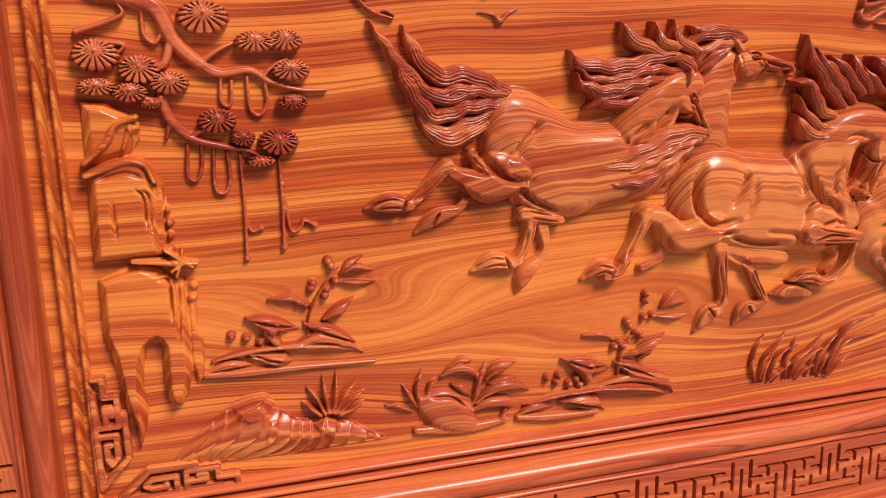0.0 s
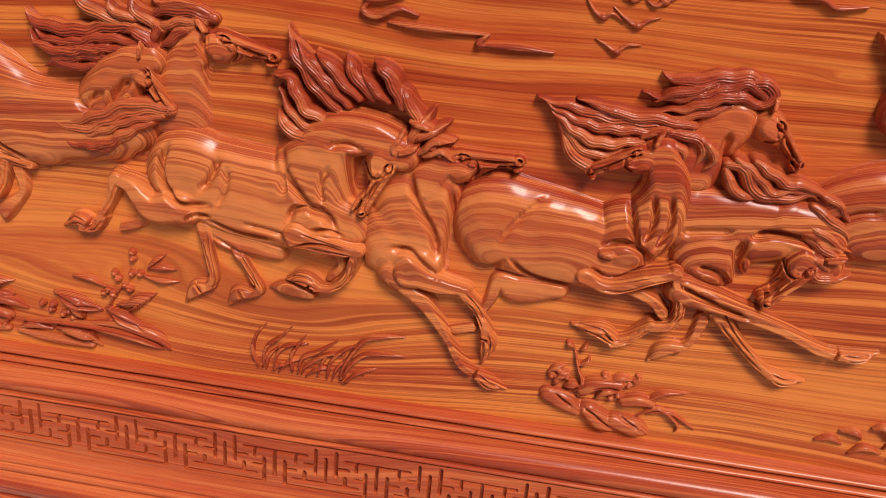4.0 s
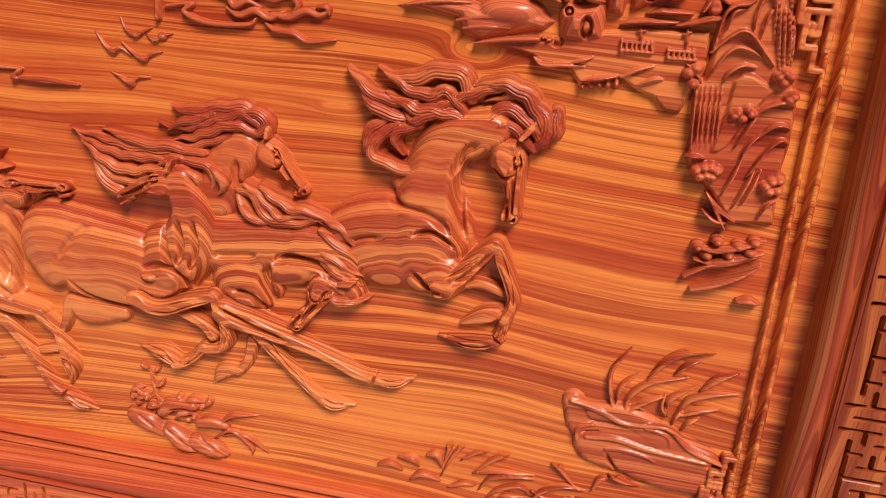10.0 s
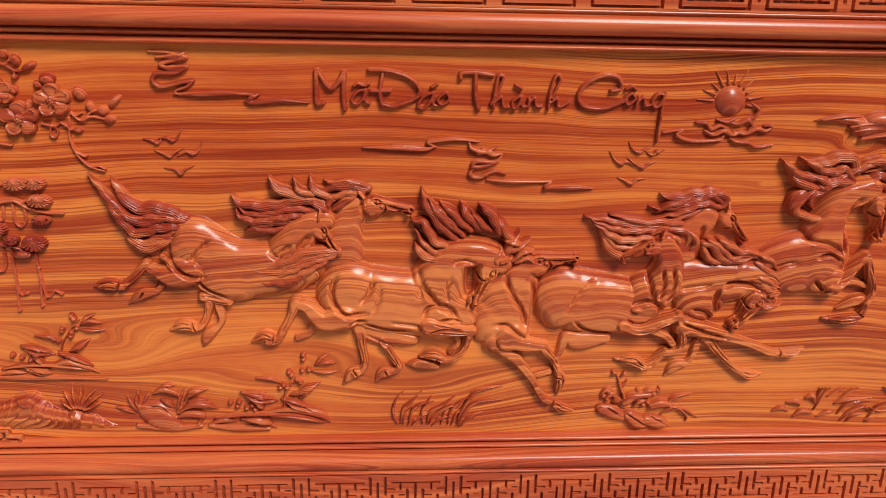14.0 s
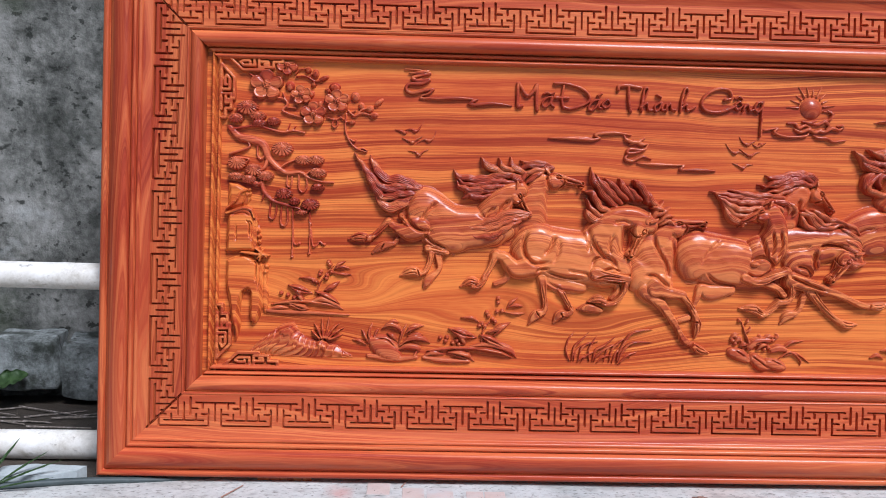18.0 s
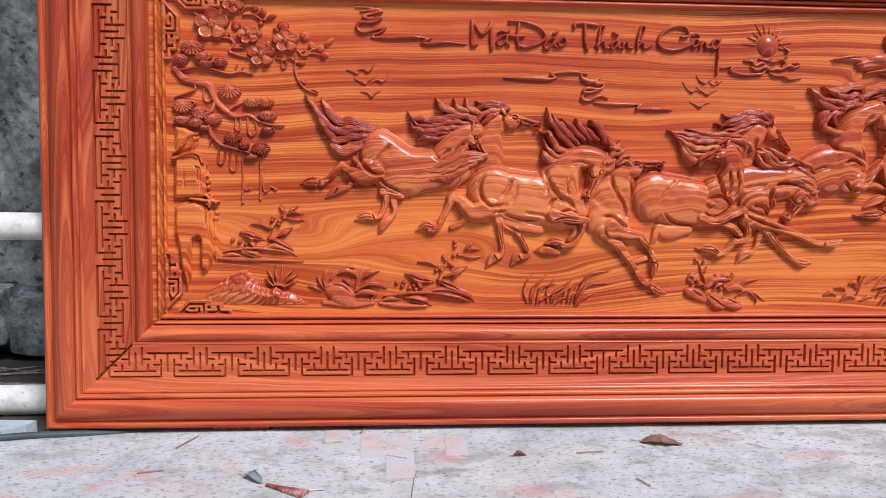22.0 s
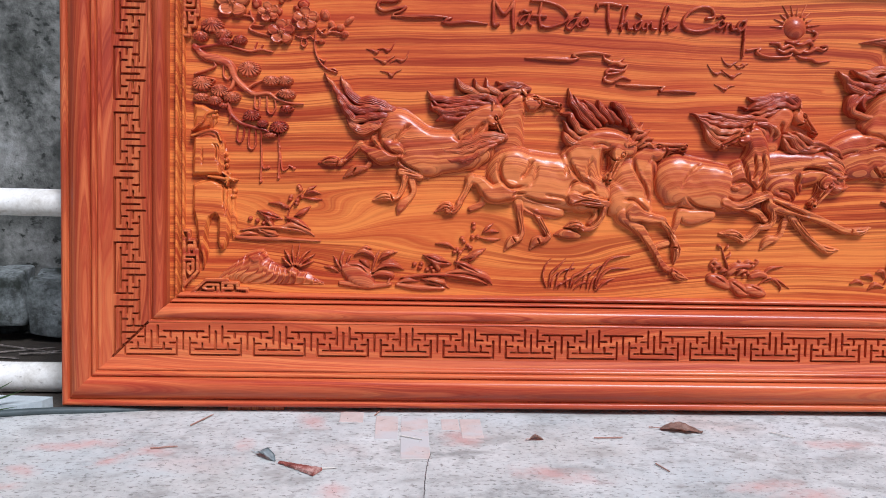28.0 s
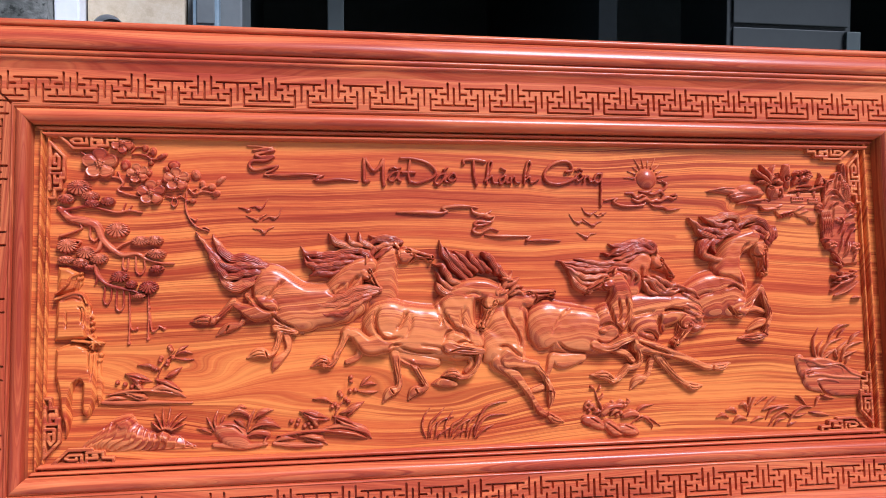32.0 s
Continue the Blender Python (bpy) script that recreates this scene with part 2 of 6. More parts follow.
MOSSY = rough_stone("mossy_cement", [(0.36, (0.012, 0.013, 0.010)), (0.46, (0.095, 0.097, 0.085)), (0.54, (0.19, 0.19, 0.17)), (0.64, (0.31, 0.31, 0.285))], 5.0, 0.95, 0.016,
                    [((0.014, 0.017, 0.011), 4.0, 0.52, 0.66, 0.75), ((0.010, 0.012, 0.008), 38.0, 0.58, 0.64, 0.85), ((0.30, 0.31, 0.29), 11.0, 0.62, 0.7, 0.6), ((0.03, 0.045, 0.015), 3.0, 0.58, 0.7, 0.6)])
SOIL = rough_stone("wet_soil", [(0.3, (0.02, 0.016, 0.012)), (0.6, (0.07, 0.055, 0.04)), (0.75, (0.12, 0.1, 0.075))], 9.0, 0.7, 0.02)
BEIGE = rough_stone("beige_stone", [(0.3, (0.3, 0.22, 0.13)), (0.5, (0.5, 0.41, 0.28)), (0.7, (0.62, 0.55, 0.42))], 6.0, 0.85, 0.004)
GREY_PAINT = rough_stone("grey_paint", [(0.3, (0.09, 0.1, 0.1)), (0.7, (0.17, 0.185, 0.18))], 2.0, 0.5, 0.001)
# Near-black: the gloom of the room and pipe is put into the colour.
DARK_SHADE = rough_stone("dark_shade", [(0.3, (0.022, 0.032, 0.031)), (0.7, (0.045, 0.06, 0.058))], 2.0, 0.6, 0.001)
BAMBOO = rough_stone("weathered_bamboo", [(0.34, (0.45, 0.42, 0.36)), (0.48, (0.66, 0.64, 0.58)), (0.62, (0.78, 0.77, 0.73))], 12.0, 0.55, 0.0012,
                     [((0.3, 0.26, 0.2), 18.0, 0.60, 0.68, 0.7), ((0.22, 0.2, 0.17), 60.0, 0.64, 0.7, 0.7), ((0.5, 0.46, 0.38), 4.0, 0.5, 0.65, 0.6)])
BRICK = rough_stone("worn_brick", [(0.3, (0.42, 0.34, 0.30)), (0.5, (0.52, 0.42, 0.37)), (0.7, (0.54, 0.48, 0.45))], 22.0, 0.9, 0.002, [((0.48, 0.48, 0.465), 9.0, 0.44, 0.56, 0.9), ((0.16, 0.13, 0.11), 60.0, 0.62, 0.7, 0.6)])
STONE = rough_stone("grey_stone", [(0.36, (0.05, 0.055, 0.05)), (0.47, (0.15, 0.165, 0.155)), (0.56, (0.25, 0.27, 0.26)), (0.66, (0.36, 0.38, 0.365))], 12.0, 0.9, 0.008,
                    [((0.012, 0.016, 0.009), 9.0, 0.50, 0.60, 0.9), ((0.02, 0.022, 0.015), 40.0, 0.6, 0.67, 0.7)])
METER = rough_stone("blue_grey_plastic", [(0.3, (0.14, 0.2, 0.24)), (0.7, (0.25, 0.32, 0.36))], 20.0, 0.4, 0.001)
# Grey metal, blackened to carry the gloom of the doorway.
METAL = rough_stone("gloom_dark_metal", [(0.3, (0.010, 0.014, 0.013)), (0.7, (0.022, 0.028, 0.026))], 3.0, 0.6, 0.0006)
DARK_HOSE = rough_stone("dark_rubber", [(0.3, (0.03, 0.04, 0.04)), (0.7, (0.07, 0.09, 0.09))], 20.0, 0.5, 0.001)
GRIT = rough_stone("grit", [(0.35, (0.05, 0.045, 0.04)), (0.5, (0.2, 0.17, 0.14)), (0.65, (0.45, 0.4, 0.36))], 60.0, 0.9, 0.0005)
LEAF_DRY = rough_stone("dry_leaf", [(0.36, (0.16, 0.085, 0.06)), (0.48, (0.34, 0.19, 0.14)), (0.62, (0.48, 0.32, 0.25))], 30.0, 0.7, 0.001)
LEAF_GREEN = rough_stone("green_leaf", [(0.3, (0.03, 0.07, 0.02)), (0.7, (0.09, 0.16, 0.05))], 30.0, 0.5, 0.001)
PLASTIC_GREY = rough_stone("grey_sheeting", [(0.3, (0.3, 0.34, 0.34)), (0.7, (0.55, 0.6, 0.6))], 12.0, 0.5, 0.004)
WHITE_PAINT = rough_stone("white_paint", [(0.3, (0.65, 0.68, 0.7)), (0.7, (0.8, 0.8, 0.8))], 5.0, 0.5, 0.001)
RED_BITS = rough_stone("red_shaving", [(0.38, (0.10, 0.02, 0.015)), (0.5, (0.26, 0.07, 0.05)), (0.62, (0.5, 0.3, 0.25))], 40.0, 0.7, 0.001)


# ---- mesh helpers ----
def mesh_object(name, verts, faces, mat, parent=None, smooth=False, label=""):
    me = bpy.data.meshes.new(name)
    me.from_pydata([tuple(map(float, v)) for v in verts], [], faces)
    me.materials.append(mat)
    if smooth:
        me.polygons.foreach_set("use_smooth", [True] * len(me.polygons))
    me.update()
    ob = new(name, me)
    ob.parent = parent
    return tagged(ob, label)


def part(name, bm, mat, parent=None, label="", smooth=False):
    me = bpy.data.meshes.new(name)
    bmesh.ops.recalc_face_normals(bm, faces=bm.faces)
    bm.to_mesh(me)
    bm.free()
    me.materials.append(mat)
    if smooth:
        me.polygons.foreach_set("use_smooth", [True] * len(me.polygons))
    ob = new(name, me)
    ob.parent = parent
    return tagged(ob, label)


def box(x0, x1, y0, y1, z0, z1, bevel=0.0):
    bm = bmesh.new()
    bmesh.ops.create_cube(bm, size=1.0)
    for v in bm.verts:
        v.co = Vector(((x0 + x1) / 2 + v.co.x * (x1 - x0), (y0 + y1) / 2 + v.co.y * (y1 - y0), (z0 + z1) / 2 + v.co.z * (z1 - z0)))
    if bevel:
        bmesh.ops.bevel(bm, geom=bm.edges[:], offset=bevel, segments=2, affect="EDGES", profile=0.6)
    return bm


def spline(points, step):
    """Catmull-Rom through the points, at about the given step."""
    p = np.asarray(points, float)
    if len(p) < 3:
        n = max(2, int(np.linalg.norm(p[-1] - p[0]) / step) + 1)
        return np.linspace(p[0], p[-1], n)
    q = np.vstack([2 * p[0] - p[1], p, 2 * p[-1] - p[-2]])
    out = []
    for a, b, c, d in zip(q, q[1:], q[2:], q[3:]):
        n = max(2, int(np.linalg.norm((c - b)[:2]) / step) + 1)
        t = np.linspace(0, 1, n, endpoint=False)[:, None]
        out.append(0.5 * (2 * b + (c - a) * t + (2 * a - 5 * b + 4 * c - d) * t**2 + (3 * b - a - 3 * c + d) * t**3))
    return np.vstack(out + [p[-1:]])


def pressed(h):
    return 0.9 * h + 5.0 * (1 - np.exp(-np.maximum(h, 0) / 4.0))


def blurred(a, sigma):
    fz, fx = np.fft.fftfreq(a.shape[0]), np.fft.rfftfreq(a.shape[1])
    return np.fft.irfft2(np.fft.rfft2(a.astype(float)) * np.exp(-2 * (math.pi * sigma) ** 2 * (fz[:, None] ** 2 + fx[None, :] ** 2)), a.shape)


def rounded_in(mask, sigma):
    """0 at the rim of a shape, 1 deep inside it."""
    return np.sqrt(np.clip((blurred(mask, sigma) - 0.3) / 0.65, 0, 1))


class Relief:
    """A carving in low relief: heights over a fine grid on the board, in millimetres, built up from rounded strokes and swellings.
    Below zero it dips into the board."""

    def __init__(self, x0, x1, z0, z1, cell=1.4):
        self.cell, self.x0, self.z0 = cell, x0, z0
        self.x = x0 + cell * np.arange(int((x1 - x0) / cell) + 2)
        self.z = z0 + cell * np.arange(int((z1 - z0) / cell) + 2)
        self.h = np.full((len(self.z), len(self.x)), -9.0)
        self.tag = np.zeros(self.h.shape, bool)
        self.squash, self.later, self.limbs, self.under, self.crisp = False, [], [], self.h * 0, False

    def window(self, xa, xb, za, zb):
        i0, i1 = max(0, int((xa - self.x0) / self.cell)), min(len(self.x), int((xb - self.x0) / self.cell) + 2)
        j0, j1 = max(0, int((za - self.z0) / self.cell)), min(len(self.z), int((zb - self.z0) / self.cell) + 2)
        if i1 <= i0 or j1 <= j0:
            return None
        return slice(j0, j1), slice(i0, i1), *np.meshgrid(self.x[i0:i1], self.z[j0:j1])

    def merge(self, sl, new_h, soft):
        old, soft = self.h[sl], soft * 0.45
        if soft > 0:
            k = np.clip(0.5 + 0.5 * (new_h - old) / soft, 0, 1)
            self.h[sl] = old * (1 - k) + new_h * k + soft * k * (1 - k) * (np.minimum(old, new_h) > -3)
        else:
            self.h[sl] = np.maximum(old, new_h)

    def stroke(self, points, width, height, base=0.0, soft=0.0, flat=0.72):
        """A rounded stroke along points (x, z); width and height: one number, or one a point. flat under 1: a flatter top with steep flanks."""
        n = len(points)
        w = np.full(n, width, float) if np.isscalar(width) else np.interp(np.linspace(0, 1, n), np.linspace(0, 1, len(width)), width)
        g = np.full(n, height, float) if np.isscalar(height) else np.interp(np.linspace(0, 1, n), np.linspace(0, 1, len(height)), height)
        path = spline([(x, z, a / 2, b) for (x, z), a, b in zip(points, w, g)], max(2.0, self.cell * 1.5))
        reach = path[:, 2].max() + 4
        win = self.window(path[:, 0].min() - reach, path[:, 0].max() + reach, path[:, 1].min() - reach, path[:, 1].max() + reach)
        if win is None:
            return self
        sj, si, X, Z = win
        best = np.full(X.shape, -1e9)
        for a, b in zip(path[:-1], path[1:]):
            r = max(a[2], b[2]) + 4
            k = self.window(min(a[0], b[0]) - r, max(a[0], b[0]) + r, min(a[1], b[1]) - r, max(a[1], b[1]) + r)
            if k is None:
                continue
            tj, ti, x, z = k
            d = b[:2] - a[:2]
            t = np.clip(((x - a[0]) * d[0] + (z - a[1]) * d[1]) / (d @ d + 1e-9), 0, 1)
            off = np.hypot(x - a[0] - t * d[0], z - a[1] - t * d[1])
            rad, top = a[2] + t * (b[2] - a[2]) + 1e-6, a[3] + t * (b[3] - a[3])
            s = (rad - off) / (rad * flat)
            h = np.where(s > 0, top * (1 - (1 - np.minimum(s, 1)) ** 2.5), np.maximum(2.5 * np.maximum(top, 3) * s, -9)) + base * (s > 0)
            sub = best[tj.start - sj.start: tj.stop - sj.start, ti.start - si.start: ti.stop - si.start]
            np.maximum(sub, h, out=sub)
        self.merge((sj, si), best, soft)
        if 1.5 < soft < 3.5 and path[:, 2].max() > 6 and len(path) > 8:
            self.limbs.append(path)
        return self

    def swell(self, cx, cz, rx, rz, turn, height, base=0.0, soft=0.0, power=0.62):
        """An oval swelling, turned by degrees."""
        r = max(rx, rz) + 5
        win = self.window(cx - r, cx + r, cz - r, cz + r)
        if win is None:
            return self
        sj, si, X, Z = win
        c, s = math.cos(radians(turn)), math.sin(radians(turn))
        u, v = ((X - cx) * c + (Z - cz) * s) / rx, (-(X - cx) * s + (Z - cz) * c) / rz
        q = 1 - np.sqrt(u * u + v * v)
        h = np.where(q > 0, height * np.sin(np.clip(q, 0, 1) ** power * 1.5708), np.maximum(1.6 * max(height, 3) * q * min(rx, rz) / 8, -9)) + base * (q > -0.05)
        self.merge((sj, si), h, soft)
        return self

    def plate(self, points, height, edge=5.0, base=0.0, soft=0.0, tilt=(0.0, 0.0), round_off=0.6):
        """A flat-topped shape with steep sides inside a closed outline; tilt: rise a millimetre along x and z."""
        p = np.asarray(points, float)
        win = self.window(p[:, 0].min() - 5, p[:, 0].max() + 5, p[:, 1].min() - 5, p[:, 1].max() + 5)
        if win is None:
            return self
        sj, si, X, Z = win
        dist, inside = np.full(X.shape, 1e9), np.zeros(X.shape, bool)
        for a, b in zip(p, np.roll(p, -1, axis=0)):
            d = b - a
            t = np.clip(((X - a[0]) * d[0] + (Z - a[1]) * d[1]) / (d @ d + 1e-9), 0, 1)
            dist = np.minimum(dist, np.hypot(X - a[0] - t * d[0], Z - a[1] - t * d[1]))
            inside ^= ((a[1] > Z) != (b[1] > Z)) & (X < d[0] * (Z - a[1]) / (d[1] + 1e-12) + a[0])
        c = p.mean(axis=0)
        top = height + base + tilt[0] * (X - c[0]) + tilt[1] * (Z - c[1])
        q = np.where(inside, top * np.clip(dist / edge, 0, 1) ** round_off, np.maximum(-4 * dist, -9))
        self.merge((sj, si), q, soft)
        return self

    def strata(self, amount, pitch, slope, low=4.0):
        """Slanted steps cut into what stands higher than low."""
        X, Z = np.meshgrid(self.x, self.z)
        wave = (X + slope * Z) / pitch + 0.35 * np.sin(X / 17.0) + 0.3 * np.sin(Z / 9.0 + X / 31.0)
        step_ = wave % 1.0
        self.h += np.where(self.h > low, amount * (step_ ** 1.6 * np.clip((1 - step_) * 9, 0, 1) - 0.5), 0)
        return self

    def cut(self, points, width, depth):
        """A carved groove along points."""
        path = spline([(x, z) for x, z in points], self.cell * 1.5)
        if self.squash and width > 2.6:
            width, depth = width * 1.9, depth * 0.95
        for n, (a, b) in enumerate(zip(path[:-1], path[1:])):
            r = width + 2
            fade = min(1.0, 1.7 * math.sin(math.pi * (n + 0.5) / (len(path) - 1)))
            k = self.window(min(a[0], b[0]) - r, max(a[0], b[0]) + r, min(a[1], b[1]) - r, max(a[1], b[1]) + r)
            if k is None:
                continue
            tj, ti, x, z = k
            d = b - a
            t = np.clip(((x - a[0]) * d[0] + (z - a[1]) * d[1]) / (d @ d + 1e-9), 0, 1)
            off = np.hypot(x - a[0] - t * d[0], z - a[1] - t * d[1])
            key = self.h[tj, ti]
            goal = self.mark[tj, ti] - 1.5 * fade * depth * np.exp(-(off / width) ** 2 * 2.6)
            self.h[tj, ti] = np.where(key > 0.5, np.minimum(key, goal), key)
        return self

    def keep(self, squash=False):
        """Marks the surface that grooves are cut into; squash: first press it flatter, with steep flanks."""
        if squash:
            X, Z = np.meshgrid(self.x, self.z)
            uneven = np.sin(X / 9.0 + 1.6 * np.sin(Z / 13.0)) * np.sin(Z / 8.0 + 1.4 * np.sin(X / 15.0)) + 0.5 * np.sin(X / 5.2 + Z / 6.1)
            self.h = np.where(self.h > 0, pressed(self.h) + 0.3 * uneven * np.clip((self.h - 6) / 8, 0, 1), self.h)
            self.squash = True
            body = rounded_in(self.h > 0.5, 13.0 / self.cell)
            self.h = np.where(self.h > 0, self.h * (0.66 + 0.34 * body), self.h)
        self.mark = self.h.copy()
        self.under = blurred(np.maximum(self.h, 0), 4.0 / self.cell)
        if squash:
            for path in self.limbs:
                d = np.gradient(path[:, :2], axis=0)
                nrm = np.stack([-d[:, 1], d[:, 0]], 1) / (np.linalg.norm(d, axis=1)[:, None] + 1e-6)
                for off, a, b in ((0.30, 0.08, 0.8), (-0.38, 0.2, 0.95)):
                    k = [int(len(path) * (a + (b - a) * q)) for q in (0, 0.3, 0.6, 0.97)]
                    self.later.append(([tuple(path[i, :2] + nrm[i] * off * path[i, 2]) for i in k], 2.2, 2.0))
        for points, width, depth in self.later:
            self.cut(points, width, depth)
        if squash:
            self.crisp = True
        return self

    def modelled(self):
        """Deepens the hollows between forms and rounds what stands between them."""
        if not self.crisp:
            return
        self.crisp = False
        solid = self.h > 0.5
        flat_h, cover = np.where(solid, self.h, 0.0), solid.astype(float)
        for size, amount in ((3.0, 0.55), (9.0, 0.45)):
            mean = blurred(flat_h, size / self.cell) / np.maximum(blurred(cover, size / self.cell), 0.05)
            flat_h = np.where(solid, np.maximum(flat_h + amount * np.clip(flat_h - mean, -7, 7), 1.0), 0.0)
        self.h = np.where(solid, flat_h, self.h)
        self.under = blurred(np.maximum(self.h, 0), 4.0 / self.cell)

    def lock(self, points, widths, top, strands, lean=0.0, phase=0.0, over=True):
        """One lock of hair: a tapered ribbon with strands combed along it. lean: how far one flank stands lower."""
        n = len(points)
        w = np.interp(np.linspace(0, 1, n), np.linspace(0, 1, len(widths)), widths)
        path = spline([(x, z, a / 2, k / (n - 1)) for k, ((x, z), a) in enumerate(zip(points, w))], max(1.6, self.cell * 1.5))
        run = np.concatenate([[0], np.cumsum(np.linalg.norm(np.diff(path[:, :2], axis=0), axis=1))])
        d = np.gradient(path[:, :2], axis=0)
        wave = 1.1 * np.sin(run / (5.0 + 1.2 * math.sin(3.1 * phase)) + 2.0 * phase) * np.clip(run / 14.0, 0, 1)
        path[:, :2] += np.stack([-d[:, 1], d[:, 0]], 1) / (np.linalg.norm(d, axis=1)[:, None] + 1e-6) * wave[:, None]
        reach = path[:, 2].max() + 3
        win = self.window(path[:, 0].min() - reach, path[:, 0].max() + reach, path[:, 1].min() - reach, path[:, 1].max() + reach)
        if win is None:
            return self
        sj, si, X, Z = win
        best, gap = np.full(X.shape, -1e9), np.full(X.shape, 1e9)
        for a, b in zip(path[:-1], path[1:]):
            r = max(a[2], b[2]) + 3
            k = self.window(min(a[0], b[0]) - r, max(a[0], b[0]) + r, min(a[1], b[1]) - r, max(a[1], b[1]) + r)
            if k is None:
                continue
            tj, ti, x, z = k
            d = b[:2] - a[:2]
            t = np.clip(((x - a[0]) * d[0] + (z - a[1]) * d[1]) / (d @ d + 1e-9), 0, 1)
            ex, ez = x - a[0] - t * d[0], z - a[1] - t * d[1]
            rad, s = a[2] + t * (b[2] - a[2]) + 1e-6, a[3] + t * (b[3] - a[3])
            off = np.hypot(ex, ez)
            u = off / rad * np.sign(d[0] * ez - d[1] * ex)
            body = np.sqrt(np.clip(1 - u * u, 0, 1))
            comb = np.minimum(3.2, 1.9 * rad / strands) * (np.abs(np.cos(math.pi * strands * (u + 0.12 * np.sin(5.0 * s + phase)) / 2.0)) - 0.7)
            rise = np.maximum(top, (self.under[tj, ti] + 3.5) * over) * (0.84 + 0.16 * np.clip(s * 5, 0, 1)) * (1 - 0.35 * np.clip(s - 0.6, 0, 1) / 0.4)
            h = np.where(np.abs(u) < 1, rise * (0.50 + 0.50 * body) + comb + lean * u, np.maximum(rise * 0.5 - 7 * (np.abs(u) - 1) * rad, -9))
            own = (slice(tj.start - sj.start, tj.stop - sj.start), slice(ti.start - si.start, ti.stop - si.start))
            closer = off < gap[own]
            best[own] = np.where(closer, h, best[own])
            gap[own] = np.where(closer, off, gap[own])
        self.merge((sj, si), best, 0)
        return self

    def hair(self, locks, height=22.0, width=15.0, strands=5, over=True):
        """Locks of mane or tail: combed ribbons that overlap and taper to their tips."""
        self.modelled()
        before = self.h.copy()
        for n, points in enumerate(locks):
            full = width * (1.12, 0.92, 1.0, 0.85)[n % 4]
            self.lock(points, [full * 0.7, full * 0.95, full, full * 0.9, full * 0.62, 1.6], height + 2.5 * (n % 3) - 2.5, strands, lean=1.5 * (-1) ** n, phase=1.7 * n, over=over)
        self.tag |= self.h > before + 0.05
        return self

    def head(self, poll, muzzle, height, side=1):
        """A horse's head in profile from poll to muzzle: skull with brow, cheek, eye, nostril, mouth and ear. side: where the forehead lies."""
        a, b = np.array(poll, float), np.array(muzzle, float)
        d = b - a
        size = float(np.hypot(*d))
        e = np.array((-d[1], d[0])) * side
        turn = math.degrees(math.atan2(d[1], d[0]))

        def at(*uv):
            return [tuple(a + u * d + v * e) for u, v in uv]
        self.plate(at((-0.05, 0.10), (0.08, 0.17), (0.22, 0.19), (0.42, 0.165), (0.65, 0.125), (0.85, 0.11), (0.95, 0.11), (1.02, 0.06), (1.035, -0.02), (0.99, -0.08), (0.93, -0.13), (0.84, -0.125),
                      (0.74, -0.10), (0.6, -0.14), (0.48, -0.22), (0.36, -0.29), (0.2, -0.32), (0.06, -0.27), (-0.02, -0.15)), height, edge=0.15 * size, round_off=0.5)
        self.swell(*at((0.23, -0.10))[0], 0.22 * size, 0.19 * size, turn, height + 1.0, soft=18, power=0.6)
        self.swell(*at((0.26, 0.10))[0], 0.14 * size, 0.07 * size, turn, height + 0.5, soft=14, power=0.6)
        self.stroke(at((0.3, 0.10), (0.6, 0.07), (0.86, 0.05)), [0.13 * size, 0.11 * size, 0.10 * size], height + 0.5, soft=14)
        self.stroke(at((0.38, -0.01), (0.52, -0.03), (0.68, -0.03)), [0.09 * size, 0.07 * size, 0.04 * size], height + 1.0, soft=12)
        self.swell(*at((0.93, 0.02))[0], 0.10 * size, 0.085 * size, turn, height + 4, soft=6)
        self.swell(*at((0.92, -0.09))[0], 0.075 * size, 0.045 * size, turn, height + 2, soft=4)
        self.swell(*at((0.30, 0.06))[0], 0.042 * size, 0.028 * size, turn, height + 4, soft=1)
        self.stroke(at((0.03, 0.10), (-0.07, 0.20), (-0.15, 0.24)), [0.10 * size, 0.12 * size, 1.5], [height + 5, height + 6, height])
        self.later += [(at((0.23, 0.035), (0.30, 0.018), (0.38, 0.04)), 1.7, 4), (at((0.22, 0.085), (0.30, 0.105), (0.37, 0.07)), 1.7, 4), (at((0.93, 0.04), (0.96, 0.02), (0.95, 0.0)), 2.4, 9),
                       (at((1.03, -0.05), (0.93, -0.055), (0.82, -0.05)), 1.8, 6), (at((0.44, 0.03), (0.47, -0.09), (0.38, -0.24)), 2.4, 4.5), (at((0.5, 0.02), (0.66, 0.01), (0.82, 0.01)), 2.2, 3), (at((0.55, -0.08), (0.7, -0.07), (0.8, -0.06)), 2.2, 3)]
        return self

    def build(self, name, mat, parent, label="", low=-4.0, gain=1.0, over=None):
        self.modelled()
        gain *= 0.72 if self.squash else 0.9
        h = np.where(self.h > 0, self.h * gain, self.h)
        ok = (np.maximum(np.maximum(h[:-1, :-1], h[1:, :-1]), np.maximum(h[:-1, 1:], h[1:, 1:])) > low) & (
            np.maximum(np.maximum(h[:-1, :-1], h[1:, :-1]), np.maximum(h[:-1, 1:], h[1:, 1:])) > -0.8)
        j, i = np.nonzero(ok)
        nx = h.shape[1]
        quads = np.stack([j * nx + i, j * nx + i + 1, (j + 1) * nx + i + 1, (j + 1) * nx + i], 1)
        used, inv = np.unique(quads, return_inverse=True)
        quads = inv.reshape(-1, 4)
        uj, ui = used // nx, used % nx
